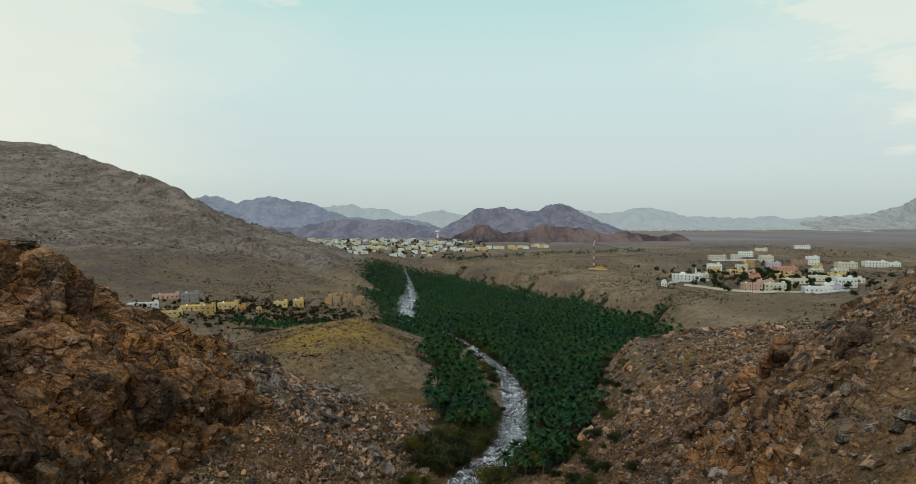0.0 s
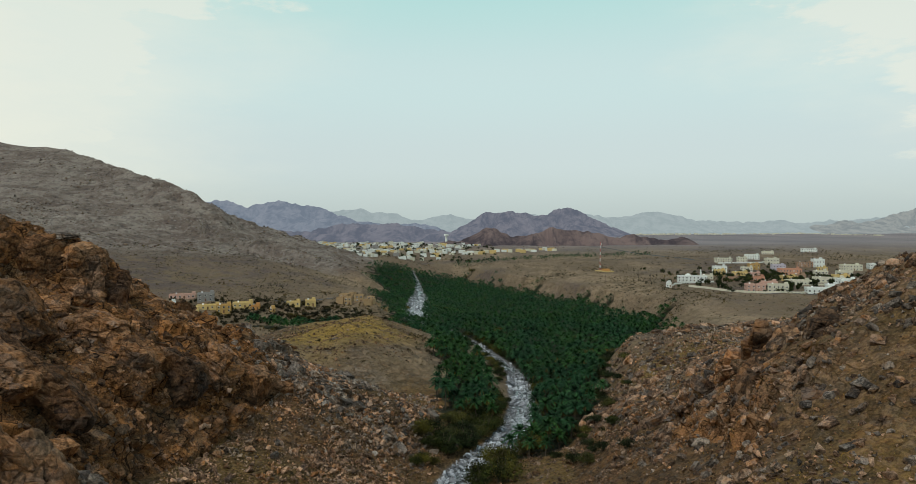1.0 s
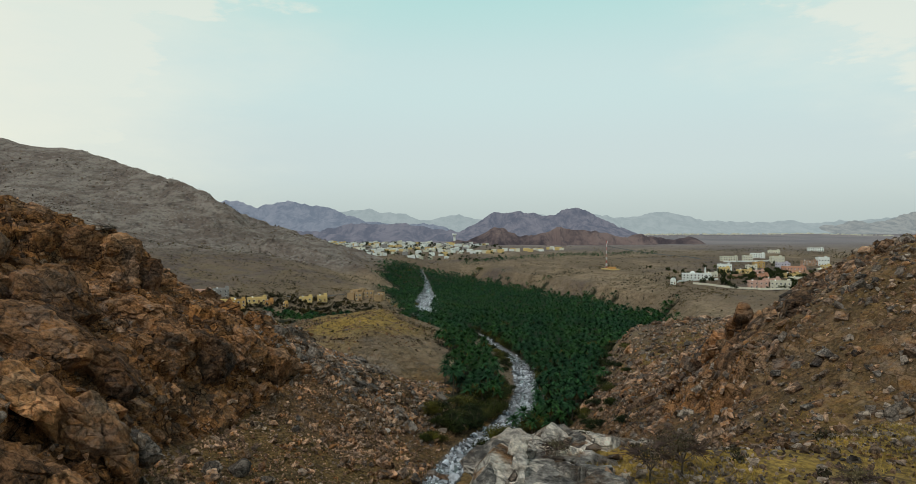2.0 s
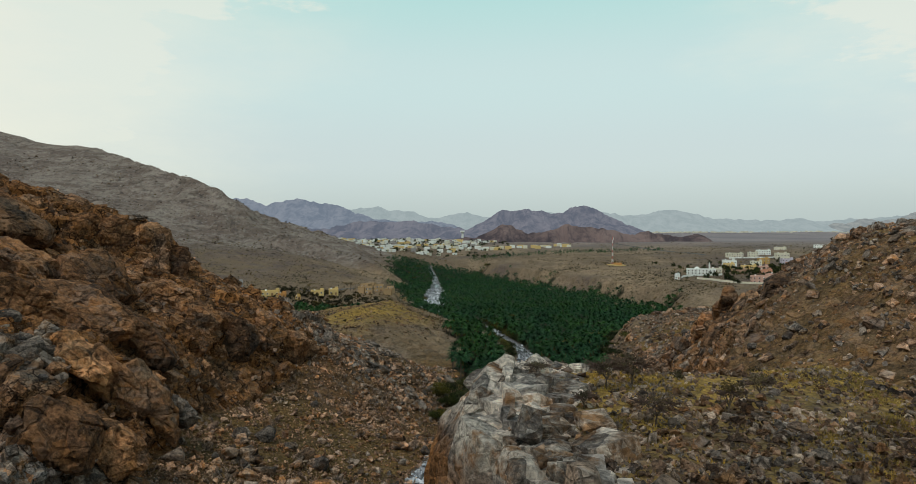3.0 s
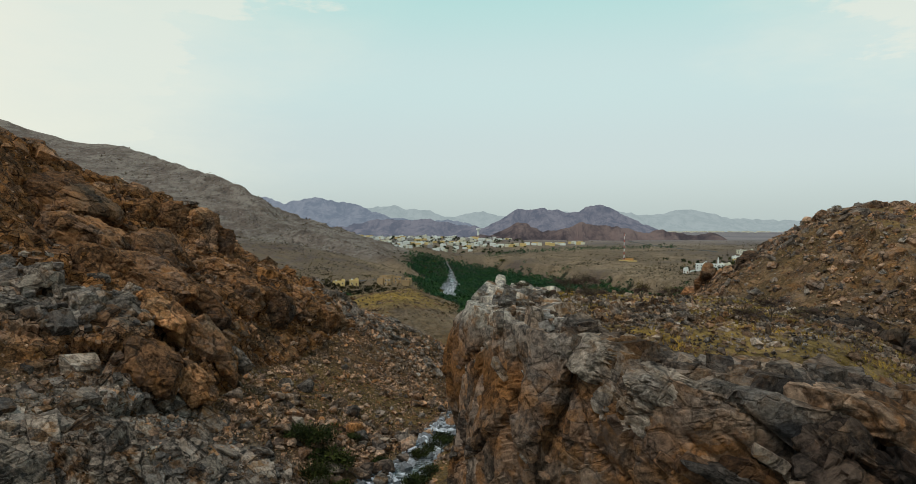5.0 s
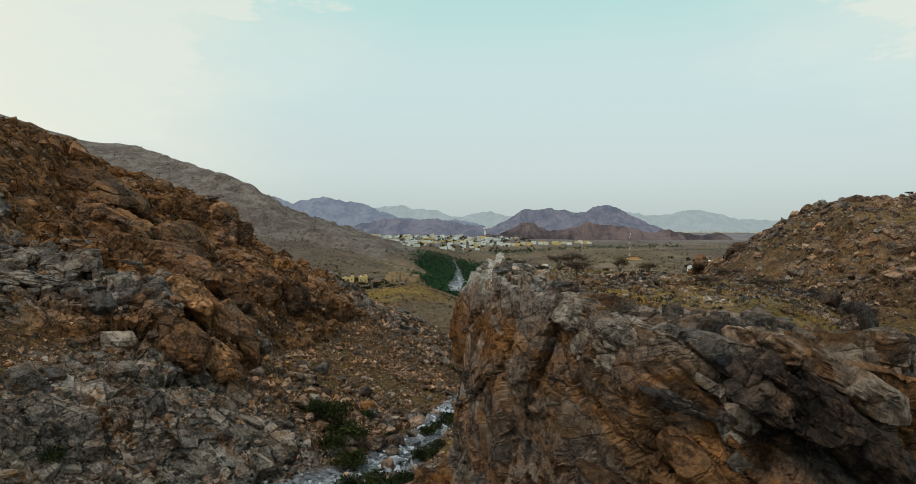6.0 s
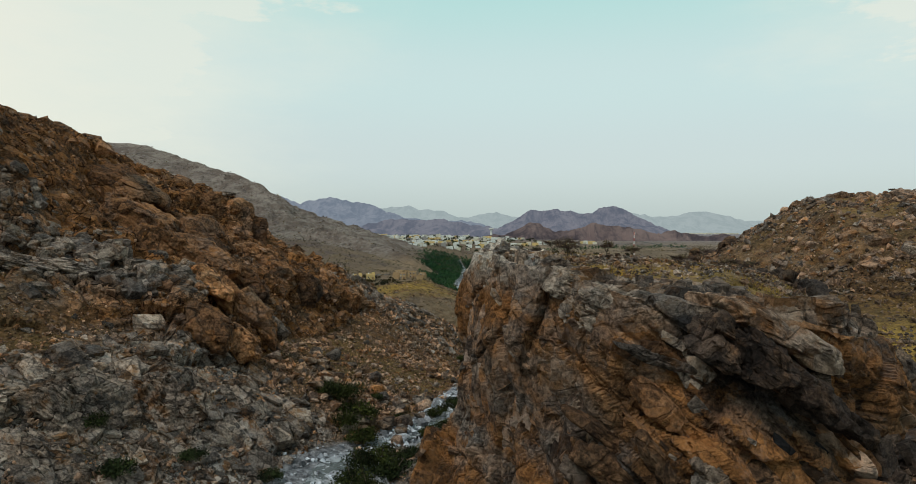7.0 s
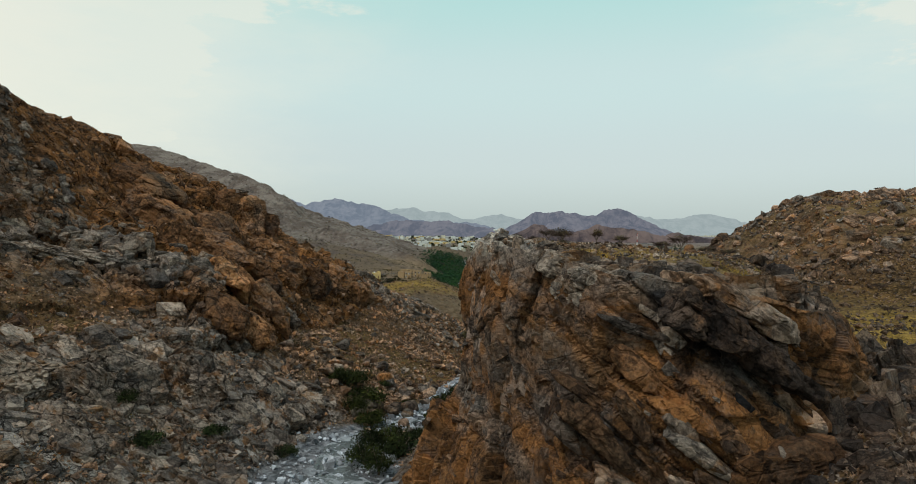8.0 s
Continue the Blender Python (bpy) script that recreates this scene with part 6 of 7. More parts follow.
SHRUBS = [shrub_thing(k) for k in range(5)]
w_shrub = 0.8 * MOUND + LEFT * (1 - 0.6 * CRAG) + 0.9 * HILL_R + 5.0 * MESA * smoothstep(4, 9, XX)
sp, _ = pick(w_shrub * smoothstep(-0.2, 0.5, fbm(P_GROUND, 25, 2, 205)), 280, RNG)
for k, p in enumerate(sp):
    q = SHRUBS[k % 5] if k < 5 else copy_thing(SHRUBS[k % 5], Matrix())
    s = float(RNG.uniform(0.6, 1.5))
    q.matrix_basis = pose(p[0], p[1], p[2] - 0.05, 0, 0, random.uniform(0, 360)) @ Matrix.Diagonal((s, s, s * random.uniform(0.8, 1.2), 1))
tiny = [leaf_cloud(740 + k, 6, (0.8, 0.8, 0.5), 0.34, 0.5) for k in range(5)]
FAR_W = (smoothstep(240, 330, YY) * (1 - smoothstep(1300, 1700, YY)) * (1 - BED) * (1 - grove_mask(XX, YY)) * smoothstep(-800, -650, XX) * (1 - smoothstep(620, 800, XX)))
PATCHY = smoothstep(-0.15, 0.6, fbm(P_GROUND, 90, 3, 207))
fp, _ = pick(FAR_W * (0.12 + PATCHY) * (1 + 2.5 * (XX < 0) * (YY < 640) + 1.2 * (XX > 40) * (YY < 900)) * np.interp(np.hypot(XX, YY), [250, 600, 1500], [1.6, 1.0, 0.3]), 24000, RNG)
strew("plain_shrubs", "scattered dark shrubs dotting the plain and hills", "shrubs", tiny, fp + np.array([0, 0, 0.3]), sizes_of(len(fp), RNG, 0.9, 3.2, 2.2) * np.interp(fp[:, 1], [250, 1000], [0.8, 1.2]), M_SCRUB, RNG, 0.1)
ham, _ = pick(np.exp(-(((XX + 120) / 75) ** 2 + ((YY - 500) / 34) ** 2)) * (YY > 440) * (1 - grove_mask(XX, YY)), 420, RNG)
strew("thicket", "dark thorny thicket below the hamlet", "shrubs", [leaf_cloud(760 + k, 60, (1, 1, 0.8), 0.3, 0.4) for k in range(4)], ham + np.array([0, 0, 1.0]), RNG.uniform(1.2, 3.0, len(ham)), M_SHRUB, RNG, 0.1)


def acacia(x, y, height, radius, seed, bare=True):
    """A flat-topped thorn tree: forked trunk, many fine spreading twigs, few leaves."""
    root = new("acacia_tree")
    r = np.random.default_rng(seed)
    trunk, twigs = [tube([(0, 0, -0.3), (0.05, 0, height * 0.18), (0.02, 0.05, height * 0.36)], (0.08, 0.065, 0.05), 6)], []
    for k in range(7):
        a = 6.283 * k / 7 + r.uniform(-0.3, 0.3)
        e = np.array([math.cos(a) * radius * 0.5, math.sin(a) * radius * 0.5, height * r.uniform(0.62, 0.8)])
        trunk.append(tube([(0.02, 0.05, height * 0.32), e * np.array([0.45, 0.45, 0.72]), e], (0.045, 0.03, 0.018), 4))
        for _ in range(34):
            d = r.normal(size=3) * np.array([1, 1, 0.6])
            t = e + d * radius * 0.30 + np.array([math.cos(a), math.sin(a), 0.25]) * radius * r.uniform(0.0, 0.5)
            t[2] = min(t[2], height * (1.08 - 0.10 * r.uniform()))
            twigs.append(tube([e, (e + t) / 2 + r.normal(0, 0.05, 3), t], (0.028, 0.020, 0.010), 3))
    part("trunk", *join(trunk), M_BARK, root)
    part("bare_crown", *join(twigs), M_TWIG, root, "tangle of fine reddish-brown twigs")
    v, f = leaf_cloud(seed, 420 if bare else 640, (radius, radius, height * 0.34), 0.07, 0.5, 0.2)
    v[:, 2] += height * 0.76
    part("foliage", v, f, M_SCRUB, root)
    root.matrix_basis = pose(x, y, float(height_at(x, y)), 0, 0, random.uniform(0, 360))
    return tagged(root, "dry flat-topped acacia with bare reddish twigs on the outcrop", "acacia tree", "acacias on the outcrop")


for k, (x, y, h, r) in enumerate(((14.5, 17, 2.9, 1.9), (12.0, 15.5, 2.6, 1.6), (13.4, 5, 2.2, 1.7), (19.2, 7.6, 2.6, 0.9), (31, 2, 2.9, 1.9), (27.5, -1, 1.5, 1.4), (36, 6, 1.6, 1.5), (9.2, 9.4, 1.3, 0.8), (6.5, 19, 1.5, 1.0), (24, 14, 1.8, 1.2), (41, 12, 1.9, 1.3),
                               (97, 122, 2.0, 1.1), (104, 120, 1.4, 0.9), (118, 116, 1.6, 1.0), (88, 57, 2.2, 1.9), (80, 38, 1.8, 1.5), (93, 45, 2.0, 1.6), (70, 47, 1.6, 1.2))):
    acacia(x, y, h, r, 800 + k, k % 3 > 0)


def tuft(seed, blades=7):
    r = np.random.default_rng(seed)
    v, f = [], []
    for k in range(blades):
        a, l = r.uniform(0, 6.283), r.uniform(0.35, 0.6)
        d = np.array([math.cos(a), math.sin(a), 0])
        s = np.array([-d[1], d[0], 0]) * 0.022
        b = len(v)
        v += [d * 0.05 - s, d * 0.05 + s, d * r.uniform(0.15, 0.35) + np.array([0, 0, l])]
        f.append((b, b + 1, b + 2))
    return np.array(v), np.array(f)


TUFTS = [tuft(820 + k) for k in range(5)]
SAND = np.exp(-(((XX - 78) / 24) ** 2 + ((YY - 18) / 26) ** 2) ** 2)
gp, _ = pick((MESA * smoothstep(5, 10, XX) * 3 + 1.5 * SAND + 0.35 * TALUS * (1 - smoothstep(130, 190, YY)) + 0.25 * HILL_R) * smoothstep(-0.1, 0.5, fbm(P_GROUND, 6, 3, 209)), 22000, RNG)
strew("dry_grass", "tufts of dry straw-yellow grass between the stones", "grass", TUFTS, gp, RNG.uniform(0.4, 0.8, len(gp)), M_GRASS, RNG, 0.15)

# ---- buildings ----
def box(x0, x1, y0, y1, z0, z1):
    v = np.array([(x, y, z) for z in (z0, z1) for y in (y0, y1) for x in (x0, x1)], float)
    return v, np.array([(0, 2, 3, 1), (4, 5, 7, 6), (0, 1, 5, 4), (2, 6, 7, 3), (1, 3, 7, 5), (0, 4, 6, 2)])


def paint(name, c):
    return plain_material(name, c, 0.85, 0.10, 0.5, random=0.10)


M_WALLS = {k: paint(k + "_render", c) for k, c in dict(white=(0.68, 0.71, 0.68), cream=(0.60, 0.58, 0.47), yellow=(0.60, 0.45, 0.19), ochre=(0.50, 0.32, 0.11), pink=(0.56, 0.36, 0.29), salmon=(0.52, 0.27, 0.18),
                                                       lilac=(0.46, 0.43, 0.50), brown=(0.34, 0.22, 0.15), grey=(0.28, 0.27, 0.26), mud=(0.38, 0.26, 0.14), orange=(0.52, 0.27, 0.09)).items()}
M_GLASS = plain_material("dark_window_glass", (0.035, 0.04, 0.045), 0.15, 0.1, 1.0, spec=0.6)
M_DOOR = plain_material("brown_door", (0.16, 0.085, 0.045), 0.6)
M_TANK = plain_material("white_water_tank", (0.75, 0.76, 0.76), 0.5, 0.05)
M_STEEL = plain_material("galvanised_steel", (0.42, 0.43, 0.44), 0.45, 0.1, metal=0.6)
M_REDPAINT = plain_material("red_paint", (0.42, 0.06, 0.04), 0.6)
M_WHITEPAINT = plain_material("white_paint", (0.76, 0.76, 0.74), 0.6)
M_ASPHALT = plain_material("worn_asphalt", (0.095, 0.092, 0.095), 0.9, 0.2, 0.1)
MESH_BANK = {}


def shared(key, arrays, material):
    if key not in MESH_BANK:
        me = mesh_from(key[0], *arrays())
        me.materials.append(material)
        MESH_BANK[key] = me
    return MESH_BANK[key]


def child(name, me, parent, x=0, y=0, z=0, rz=0):
    ob = new(name, me)
    ob.parent = parent
    ob.matrix_basis = pose(x, y, z, 0, 0, rz)
    return ob


def house(x, y, w, d, h, colour, turn=0, kind="village house", windows=True, tank=True, label="", group=""):
    """A flat-roofed house: walls, parapet, windows with frames, door, stair head, water tank."""
    root = new("house")
    z = float(height_at(x, y))
    low = min(float(height_at(x + a * w / 2, y + b * d / 2)) for a in (-1, 1) for b in (-1, 1))
    wall = M_WALLS[colour]
    part("wall", *box(-w / 2, w / 2, -d / 2, d / 2, low - z - 0.8, h), wall, root)
    rim = [box(-w / 2 - 0.08, w / 2 + 0.08, -d / 2 - 0.08, -d / 2 + 0.18, h, h + 0.75), box(-w / 2 - 0.08, w / 2 + 0.08, d / 2 - 0.18, d / 2 + 0.08, h, h + 0.75),
           box(-w / 2 - 0.08, -w / 2 + 0.18, -d / 2 + 0.18, d / 2 - 0.18, h, h + 0.75), box(w / 2 - 0.18, w / 2 + 0.08, -d / 2 + 0.18, d / 2 - 0.18, h, h + 0.75)]
    part("parapet", *join(rim), wall, root)
    storeys = 2 if h > 5 else 1
    if windows:
        n = max(2, int(w / 3.4))
        for s in range(storeys):
            zb = 1.1 + s * h / 2
            for k in range(n):
                xx = -w / 2 + (k + 0.5) * w / n
                if s == 0 and k == n // 2:
                    child("door", shared(("door",), lambda: box(-0.6, 0.6, -0.10, 0.10, 0, 2.2), M_DOOR), root, xx, -d / 2, 0)
                    continue
                win = child("window", shared(("window",), lambda: box(-0.58, 0.58, -0.08, 0.08, 0, 1.3), M_GLASS), root, xx, -d / 2, zb)
                child("window_frame", shared(("window_frame",), lambda: join([box(-0.70, -0.58, -0.12, 0.10, -0.1, 1.42), box(0.58, 0.70, -0.12, 0.10, -0.1, 1.42), box(-0.58, 0.58, -0.12, 0.10, 1.30, 1.42), box(-0.58, 0.58, -0.16, 0.10, -0.1, 0)]), M_WHITEPAINT), win)
            for k in range(max(1, int(d / 4.5))):
                for side, rz in ((-1, -90), (1, 90)):
                    child("window", shared(("window",), None, None), root, side * w / 2, -d / 2 + (k + 0.5) * d / max(1, int(d / 4.5)), zb, rz)
    if tank:
        part("stair_head", *box(w / 2 - 3.2, w / 2 - 0.4, d / 2 - 3.2, d / 2 - 0.4, h, h + 2.3), wall, root)
        child("water_tank", shared(("water_tank",), lambda: tube([(0, 0, 0.35), (0, 0, 0.36), (0, 0, 1.5), (0, 0, 1.75)], (0.05, 0.65, 0.65, 0.15), 10), M_TANK), root, -w / 4, d / 5, h)
    root.matrix_basis = pose(x, y, z, 0, 0, turn)
    return tagged(root, label or f"flat-roofed {colour} {kind} with a low parapet", "house", group or "houses of the village")


def dome(r, rings=6, sides=14):
    return tube([(0, 0, r * math.sin(1.5708 * k / rings)) for k in range(rings + 1)], [max(0.03, r * math.cos(1.5708 * k / rings)) for k in range(rings + 1)], sides)


VILLAGE = [  # x, y, width, depth, height, colour, turn
    (200, 633, 6, 6, 4.5, "white", 4), (310, 789, 18, 14, 9, "white", 8), (319, 752, 20, 12, 4.2, "yellow", -5), (368, 827, 15, 12, 7, "ochre", 10), (330, 738, 14, 11, 4.5, "pink", 0),
    (261, 580, 19, 13, 7, "pink", 6), (279, 574, 20, 13, 7.5, "cream", -4), (373, 745, 28, 16, 8, "salmon", 5), (420, 890, 19, 15, 9, "cream", 12)]
VILLAGE_B = [
    (388, 804, 18, 13, 7, "lilac", 7), (445, 852, 22, 13, 6, "brown", 3), (462, 851, 16, 13, 11, "white", 9), (420, 763, 12, 12, 7, "yellow", 0), (312, 567, 26, 13, 4.2, "white", 5), (332, 577, 13, 11, 4.4, "lilac", 5),
    (359, 606, 20, 15, 8.5, "white", 11), (340, 598, 12, 11, 4.2, "white", 0), (371, 660, 34, 13, 5, "cream", -3)]
VILLAGE_C = [
    (477, 803, 26, 16, 7, "cream", 8), (522, 818, 30, 17, 7, "white", 4), (545, 822, 22, 14, 5, "white", 4), (439, 996, 24, 16, 7, "white", 0), (378, 952, 28, 14, 6, "cream", 5), (402, 944, 16, 12, 7, "cream", 5),
    (522, 1124, 22, 14, 5, "cream", 0), (345, 794, 16, 12, 6, "cream", -6), (298, 758, 14, 12, 7, "yellow", 4)]
VILLAGE_D = [
    (331, 642, 26, 12, 4.6, "cream", 6), (284, 692, 18, 12, 4.2, "brown", 0), (300, 636, 16, 11, 4.5, "pink", 5), (624, 1184, 30, 14, 6, "white", 0), (312, 690, 16, 12, 4.4, "salmon", 0), (345, 690, 18, 13, 4.6, "yellow", 8),
    (393, 716, 16, 12, 6.5, "cream", 0), (400, 690, 18, 12, 4.4, "yellow", 3), (364, 705, 14, 11, 4.2, "brown", -4), (430, 735, 18, 12, 4.4, "cream", 7), (388, 640, 20, 12, 4.4, "cream", 7), (268, 716, 15, 11, 4, "cream", 0)]
for x, y, w, d, h, c, turn in VILLAGE + VILLAGE_B + VILLAGE_C + VILLAGE_D:
    house(x, y, w * 0.85, d * 0.85, h * 0.92, c, turn - 18)

# mosque with its minaret
mosque = house(244, 695, 30, 14, 5.5, "white", -14, tank=False, label="white village mosque with a slim minaret and dome", group="houses of the village")
mosque.name = "mosque"
part("minaret", *join([tube([(9, 0, 0), (9, 0, 9.5), (9, 0, 9.6), (9, 0, 10.2), (9, 0, 10.3), (9, 0, 12.2), (9, 0, 14)], (0.95, 0.85, 1.25, 1.25, 0.7, 0.65, 0.05), 10)]), M_WALLS["white"], mosque)
v, f = dome(3.2)
part("dome", v + np.array([-4, 1, 5.5]), f, M_WALLS["white"], mosque)


def garden_wall(points, height, colour, label):
    pieces = []
    for (x0, y0), (x1, y1) in zip(points[:-1], points[1:]):
        n = max(1, int(math.hypot(x1 - x0, y1 - y0) / 6))
        for k in range(n):
            a, b = (x0 + (x1 - x0) * k / n, y0 + (y1 - y0) * k / n), (x0 + (x1 - x0) * (k + 1) / n, y0 + (y1 - y0) * (k + 1) / n)
            ux, uy = (b[1] - a[1]), -(b[0] - a[0])
            l = math.hypot(ux, uy)
            ux, uy = ux / l * 0.12, uy / l * 0.12
            za, zb = float(height_at(*a)), float(height_at(*b))
            v = np.array([(a[0] + ux, a[1] + uy, za - 1), (b[0] + ux, b[1] + uy, zb - 1), (b[0] - ux, b[1] - uy, zb - 1), (a[0] - ux, a[1] - uy, za - 1),
                          (a[0] + ux, a[1] + uy, za + height), (b[0] + ux, b[1] + uy, zb + height), (b[0] - ux, b[1] - uy, zb + height), (a[0] - ux, a[1] - uy, za + height)])
            pieces.append((v, np.array([(0, 3, 2, 1), (4, 5, 6, 7), (0, 1, 5, 4), (1, 2, 6, 5), (2, 3, 7, 6), (3, 0, 4, 7)])))
    me = mesh_from("garden_wall", *join(pieces))
    me.materials.append(M_WALLS[colour])
    return tagged(new("garden_wall", me), label, "wall", "garden walls of the village")


garden_wall([(222, 640), (236, 600), (252, 570), (272, 556), (296, 560)], 2.0, "cream", "low cream garden wall along the village edge")
garden_wall([(296, 556), (330, 558), (345, 575)], 2.0, "white", "white garden wall in front of low houses")
garden_wall([(206, 640), (216, 665), (236, 678), (262, 680)], 1.8, "white", "white garden wall beside the mosque")
garden_wall([(330, 640), (352, 625), (380, 628), (392, 652)], 1.8, "cream", "cream garden wall between two houses")
garden_wall([(360, 925), (420, 920), (455, 960)], 1.8, "white", "pale wall round far village plots")

HAMLET = [(-243, 506, 26, 9, 3.0, "white", 12), (-239, 537, 24, 10, 4.2, "pink", 5), (-218, 534, 15, 12, 8.5, "grey", 5), (-212, 474, 28, 9, 3.4, "yellow", 10), (-205, 506, 20, 11, 4.0, "yellow", 4), (-190, 499, 13, 11, 7.5, "ochre", 8),
          (-181, 517, 18, 11, 4.6, "yellow", 2), (-170, 515, 8, 8, 4.4, "orange", 0), (-156, 514, 5, 5, 3.2, "ochre", 0), (-145, 537, 13, 9, 4.2, "yellow", -3), (-132, 543, 10, 9, 6, "yellow", 0), (-111, 596, 8, 8, 5, "white", 6)]
for x, y, w, d, h, c, turn in HAMLET:
    house(x, y, w * 0.85, d * 0.9, h * 0.72, c, turn + 12, "hamlet house", group="houses of the hamlet", label="unfinished grey two-storey block house" if c == "grey" else "")
for k in range(17):
    x, y = random.uniform(-112, -76), random.uniform(555, 612)
    house(x, y, random.uniform(5, 9), random.uniform(5, 8), random.choice((3.2, 4.0, 5.2, 6.0)), "mud", random.uniform(-20, 20), "old mud-brick house", k % 2 == 0, False, group="old mud houses")

# the town on the far terrace
for k in range(290):
    while True:
        x, y = random.uniform(-430, 60), 1160 + 460 * random.uniform(0, 1) ** 0.8
        if x < -60 + 0.22 * (y - 1160) and x > -330 - 0.2 * (y - 1160):
            break
    tone = random.choice(("white", "white", "white", "white", "cream", "cream", "yellow", "grey"))
    house(x, y, random.uniform(7, 13), random.uniform(7, 11), random.choice((3.0, 3.4, 3.8, 5.0, 5.6)), tone, random.uniform(-25, 25), "town house", k % 8 == 0, k % 5 == 0, group="houses of the far town")
for k in range(34):
    x = random.uniform(-10, 190)
    house(x, 1330 + 0.4 * x + random.uniform(-25, 25), random.uniform(8, 14), 10, random.choice((3.6, 4, 5.5)), random.choice(("cream", "yellow", "white")), 0, "town house", False, False, group="houses of the far town")
town_trees, _ = pick(((XX > -330) & (XX < 60) & (YY > 1150) & (YY < 1600)) * 1.0, 260, RNG)
strew("town_trees", "dark green garden trees between the town houses", "trees", [leaf_cloud(770 + k, 40, (1, 1, 1.0), 0.4, 0.4) for k in range(4)], town_trees + np.array([0, 0, 2.5]), RNG.uniform(2.2, 4.2, 260), M_LEAF, RNG, 0.1)
village_trees, _ = pick(np.exp(-(((XX - 335) / 75) ** 2 + ((YY - 680) / 95) ** 2)), 260, RNG)
strew("village_trees", "dark green garden trees among the village houses", "trees", [leaf_cloud(780 + k, 260, (1, 1, 1.1), 0.17, 0.4) for k in range(4)], village_trees + np.array([0, 0, 2.6]), RNG.uniform(1.4, 3.8, 260), M_LEAF, RNG, 0.1)
# a pale settlement on the horizon
far_town = [(box(-9, 9, -7, 7, -3, 7)[0], box(-9, 9, -7, 7, -3, 7)[1])]
fx = np.concatenate([RNG.normal(1100, 70, 60), RNG.uniform(1180, 2300, 170)])
fy = RNG.normal(3700, 120, len(fx))
strew("horizon_town", "pale line of tiny white buildings on the horizon", "town", far_town, np.column_stack([fx, fy, height_at(fx, fy) + 2]), RNG.uniform(0.3, 0.75, len(fx)), M_WALLS["cream"], RNG, 0.0)


def mast(x, y, height):
    """Red and white lattice telecom mast with dishes and a hut."""
    root = new("telecom_mast")
    z = float(height_at(x, y))
    n = 9
    for band in range(n):
        z0, z1 = height * band / n, height * (band + 1) / n
        r0, r1 = 1.3 * (1 - 0.72 * band / n), 1.3 * (1 - 0.72 * (band + 1) / n)
        bars = []
        for k in range(3):
            a, b = 2.094 * k, 2.094 * (k + 1)
            p = lambda ang, r, zz: (r * math.cos(ang), r * math.sin(ang), zz)
            bars += [tube([p(a, r0, z0), p(a, r1, z1)], (0.08, 0.08), 4), tube([p(a, r0, z0), p(b, r1, z1)], (0.04, 0.04), 3), tube([p(b, r0, z0), p(a, r1, z1)], (0.04, 0.04), 3), tube([p(a, r1, z1), p(b, r1, z1)], (0.04, 0.04), 3)]
        part("lattice_section", *join(bars), M_REDPAINT if band % 2 == 0 else M_WHITEPAINT, root)
    for k in range(3):
        part("antenna_panel", *box(0.8, 1.15, -0.3 + k * 0.8 - 0.8, 0.1 + k * 0.8 - 0.8, height - 3.5, height - 1), M_WHITEPAINT, root)
    root.matrix_basis = pose(x, y, z, 0, 0, 20)
    return tagged(root, "red and white lattice telecom mast on the plain", "mast")


mast(175, 838, 38)
house(181, 834, 10, 5, 3.0, "orange", 0, "equipment hut", False, False, "low orange equipment hut beside the mast", "huts on the plain")
garden_wall([(166, 828), (190, 828), (190, 846)], 1.6, "yellow", "yellow compound wall round the mast")


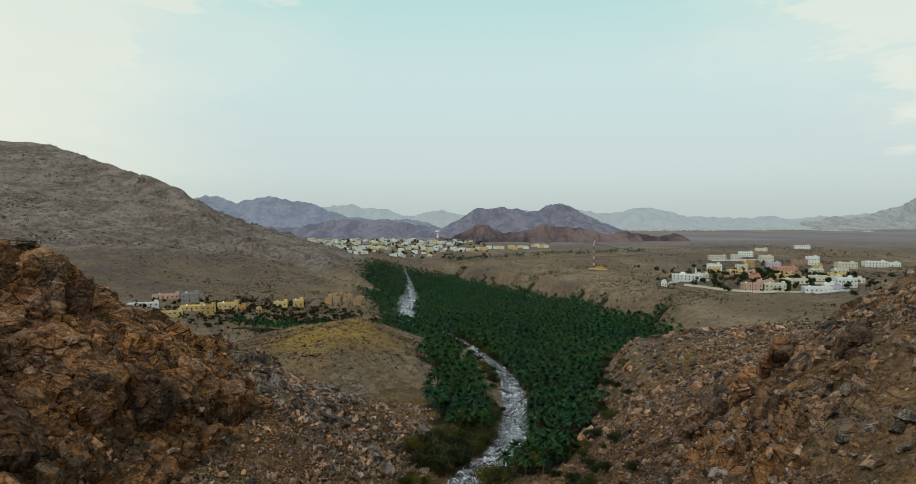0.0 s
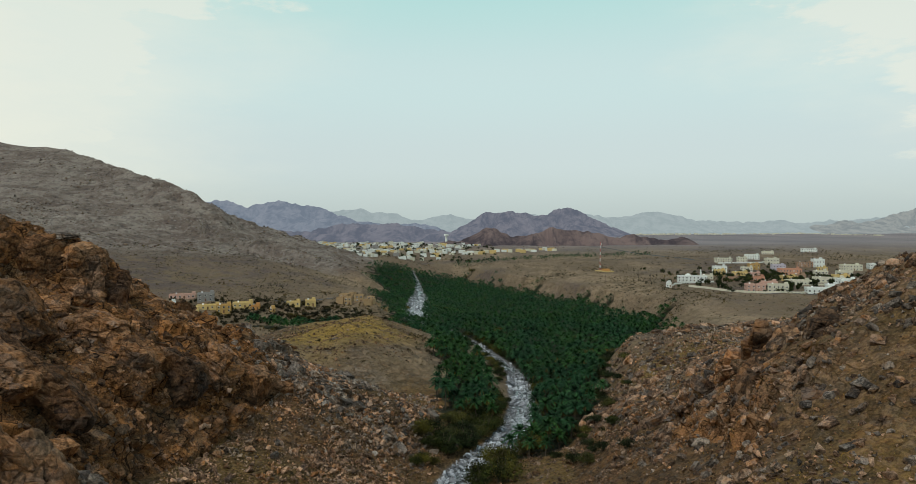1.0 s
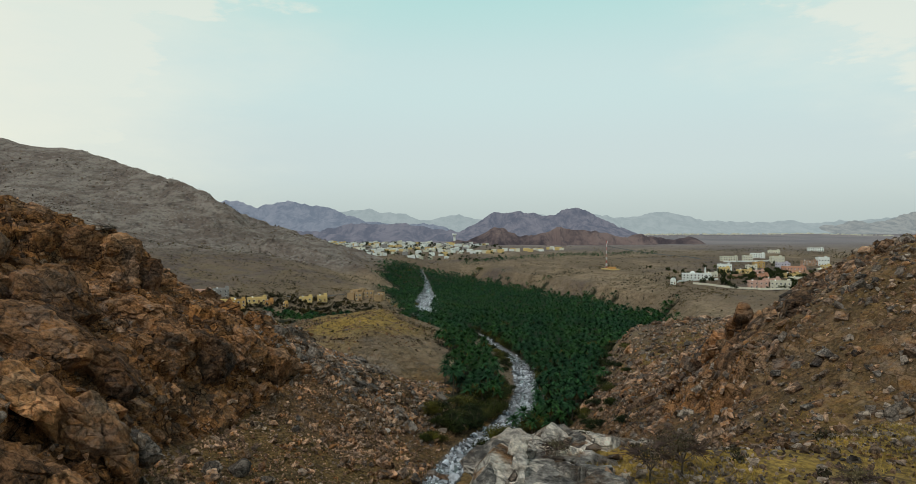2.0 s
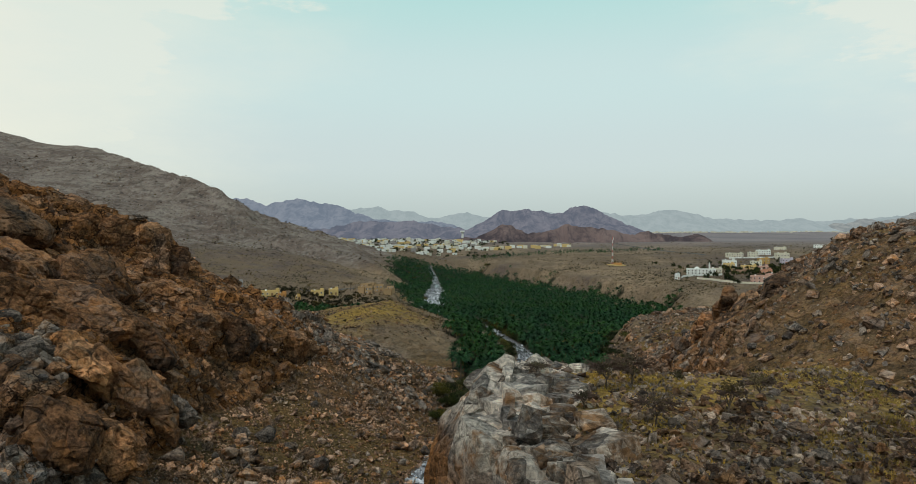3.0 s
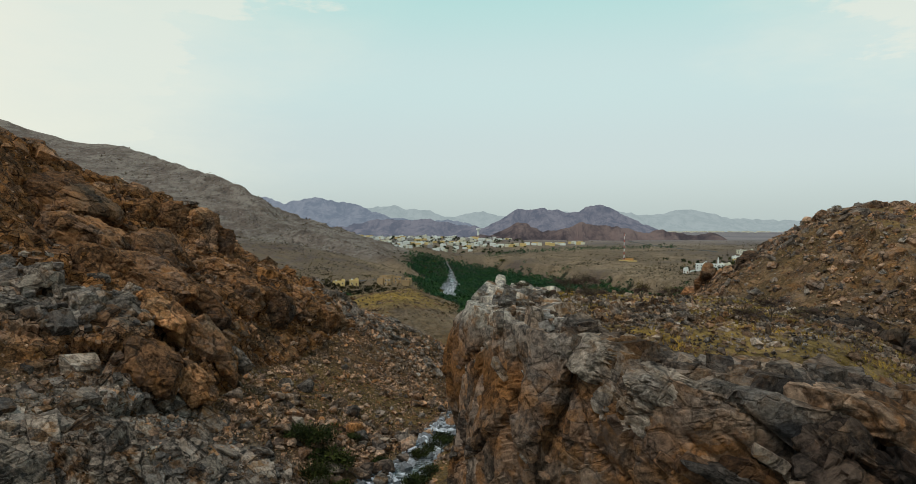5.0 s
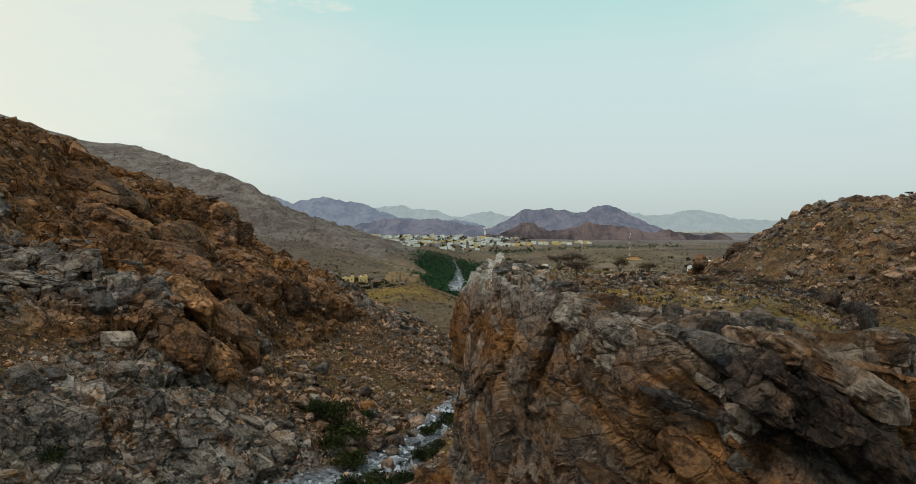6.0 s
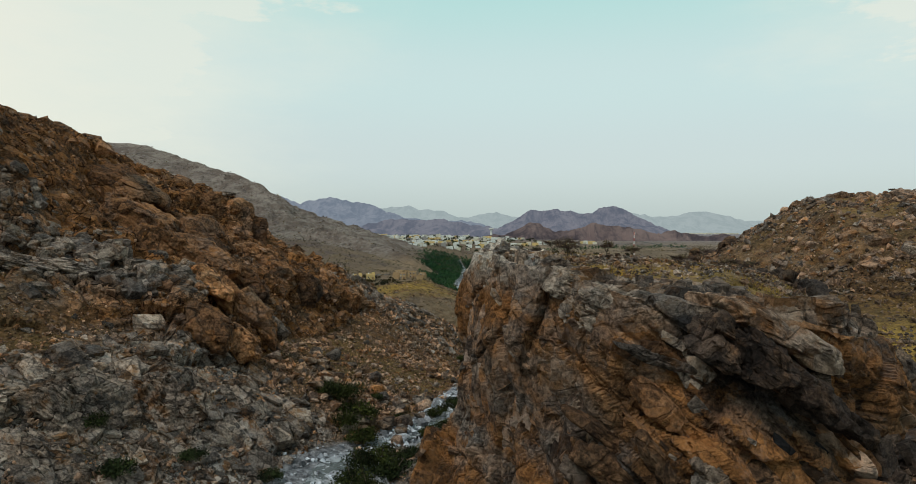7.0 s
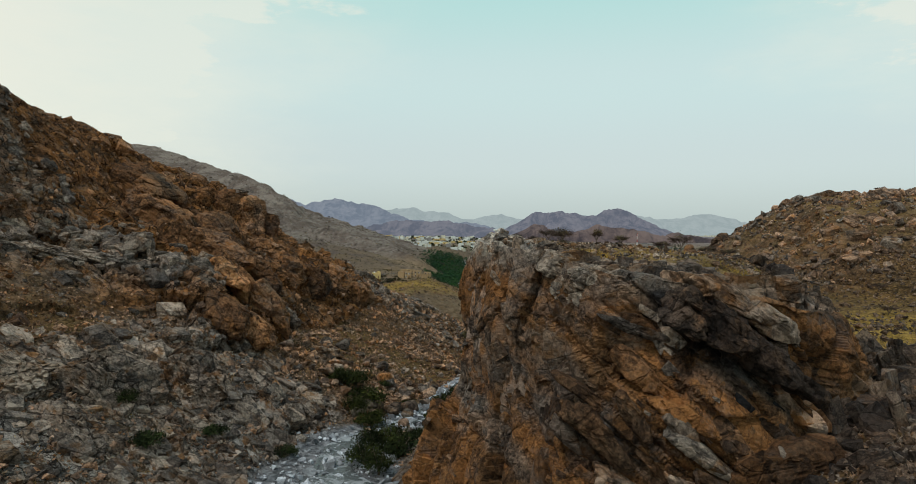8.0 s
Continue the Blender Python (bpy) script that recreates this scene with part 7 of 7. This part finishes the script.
def pole(x, y, h=9):
    root = new("power_pole")
    part("post", *tube([(0, 0, -0.5), (0, 0, h)], (0.16, 0.11), 6), M_BARK, root)
    part("crossarm", *box(-1.1, 1.1, -0.08, 0.08, h - 0.8, h - 0.62), M_BARK, root)
    root.matrix_basis = pose(x, y, float(height_at(x, y)), 0, 0, random.uniform(-30, 30))
    return tagged(root, "dark wooden power pole with a crossarm", "power pole", "power poles")


for x, y in ((180, 668), (190, 700), (203, 707), (197, 735), (218, 735), (194, 600), (150, 690), (246, 545), (262, 820), (240, 590), (330, 560), (-150, 525), (-200, 525), (-120, 560)):
    pole(x, y)


def water_tower(x, y, z, h):
    root = new("water_tower")
    part("shaft", *tube([(0, 0, -3), (0, 0, h * 0.72)], (3.2, 2.4), 12), M_WALLS["white"], root)
    part("tank", *tube([(0, 0, h * 0.70), (0, 0, h * 0.78), (0, 0, h * 0.97), (0, 0, h)], (2.6, 6.0, 6.0, 4.5), 14), M_WALLS["white"], root)
    root.matrix_basis = pose(x, y, z, 0, 0, 0)
    return tagged(root, "white concrete water tower on a dark knoll", "water tower")


water_tower(-48, 1616, 48, 17)


def road(points, width, label, name="road"):
    pts = []
    for (x0, y0), (x1, y1) in zip(points[:-1], points[1:]):
        n = max(1, int(math.hypot(x1 - x0, y1 - y0) / 5))
        pts += [(x0 + (x1 - x0) * k / n, y0 + (y1 - y0) * k / n) for k in range(n)]
    pts = np.array(pts + [points[-1]], float)
    d = np.gradient(pts, axis=0)
    d /= np.linalg.norm(d, axis=1, keepdims=True)
    nrm = np.column_stack([-d[:, 1], d[:, 0]])
    rows = [np.column_stack([pts + nrm * o, height_at(*(pts + nrm * o).T) + (0.35 if abs(o) < width else 0.1)]) for o in np.linspace(-width / 2, width / 2, 4)]
    V = np.stack(rows, 1)
    me = mesh_from(name, V.reshape(-1, 3), grid_faces(len(pts), 4))
    me.materials.append(M_ASPHALT)
    return tagged(new(name, me), label, "road", kind="structure")


road([(214, 560), (250, 548), (300, 546), (345, 552), (420, 600)], 6, "grey asphalt road along the front of the village")
road([(350, 1000), (352, 1100), (330, 1300), (300, 1600)], 9, "straight asphalt road crossing the gravel plain")
road([(-260, 492), (-235, 494), (-214, 488), (-196, 486)], 5, "grey track past the hamlet")
road([(-165, 545), (-140, 565), (-120, 580), (-105, 640)], 5, "pale grey track climbing through the hamlet")
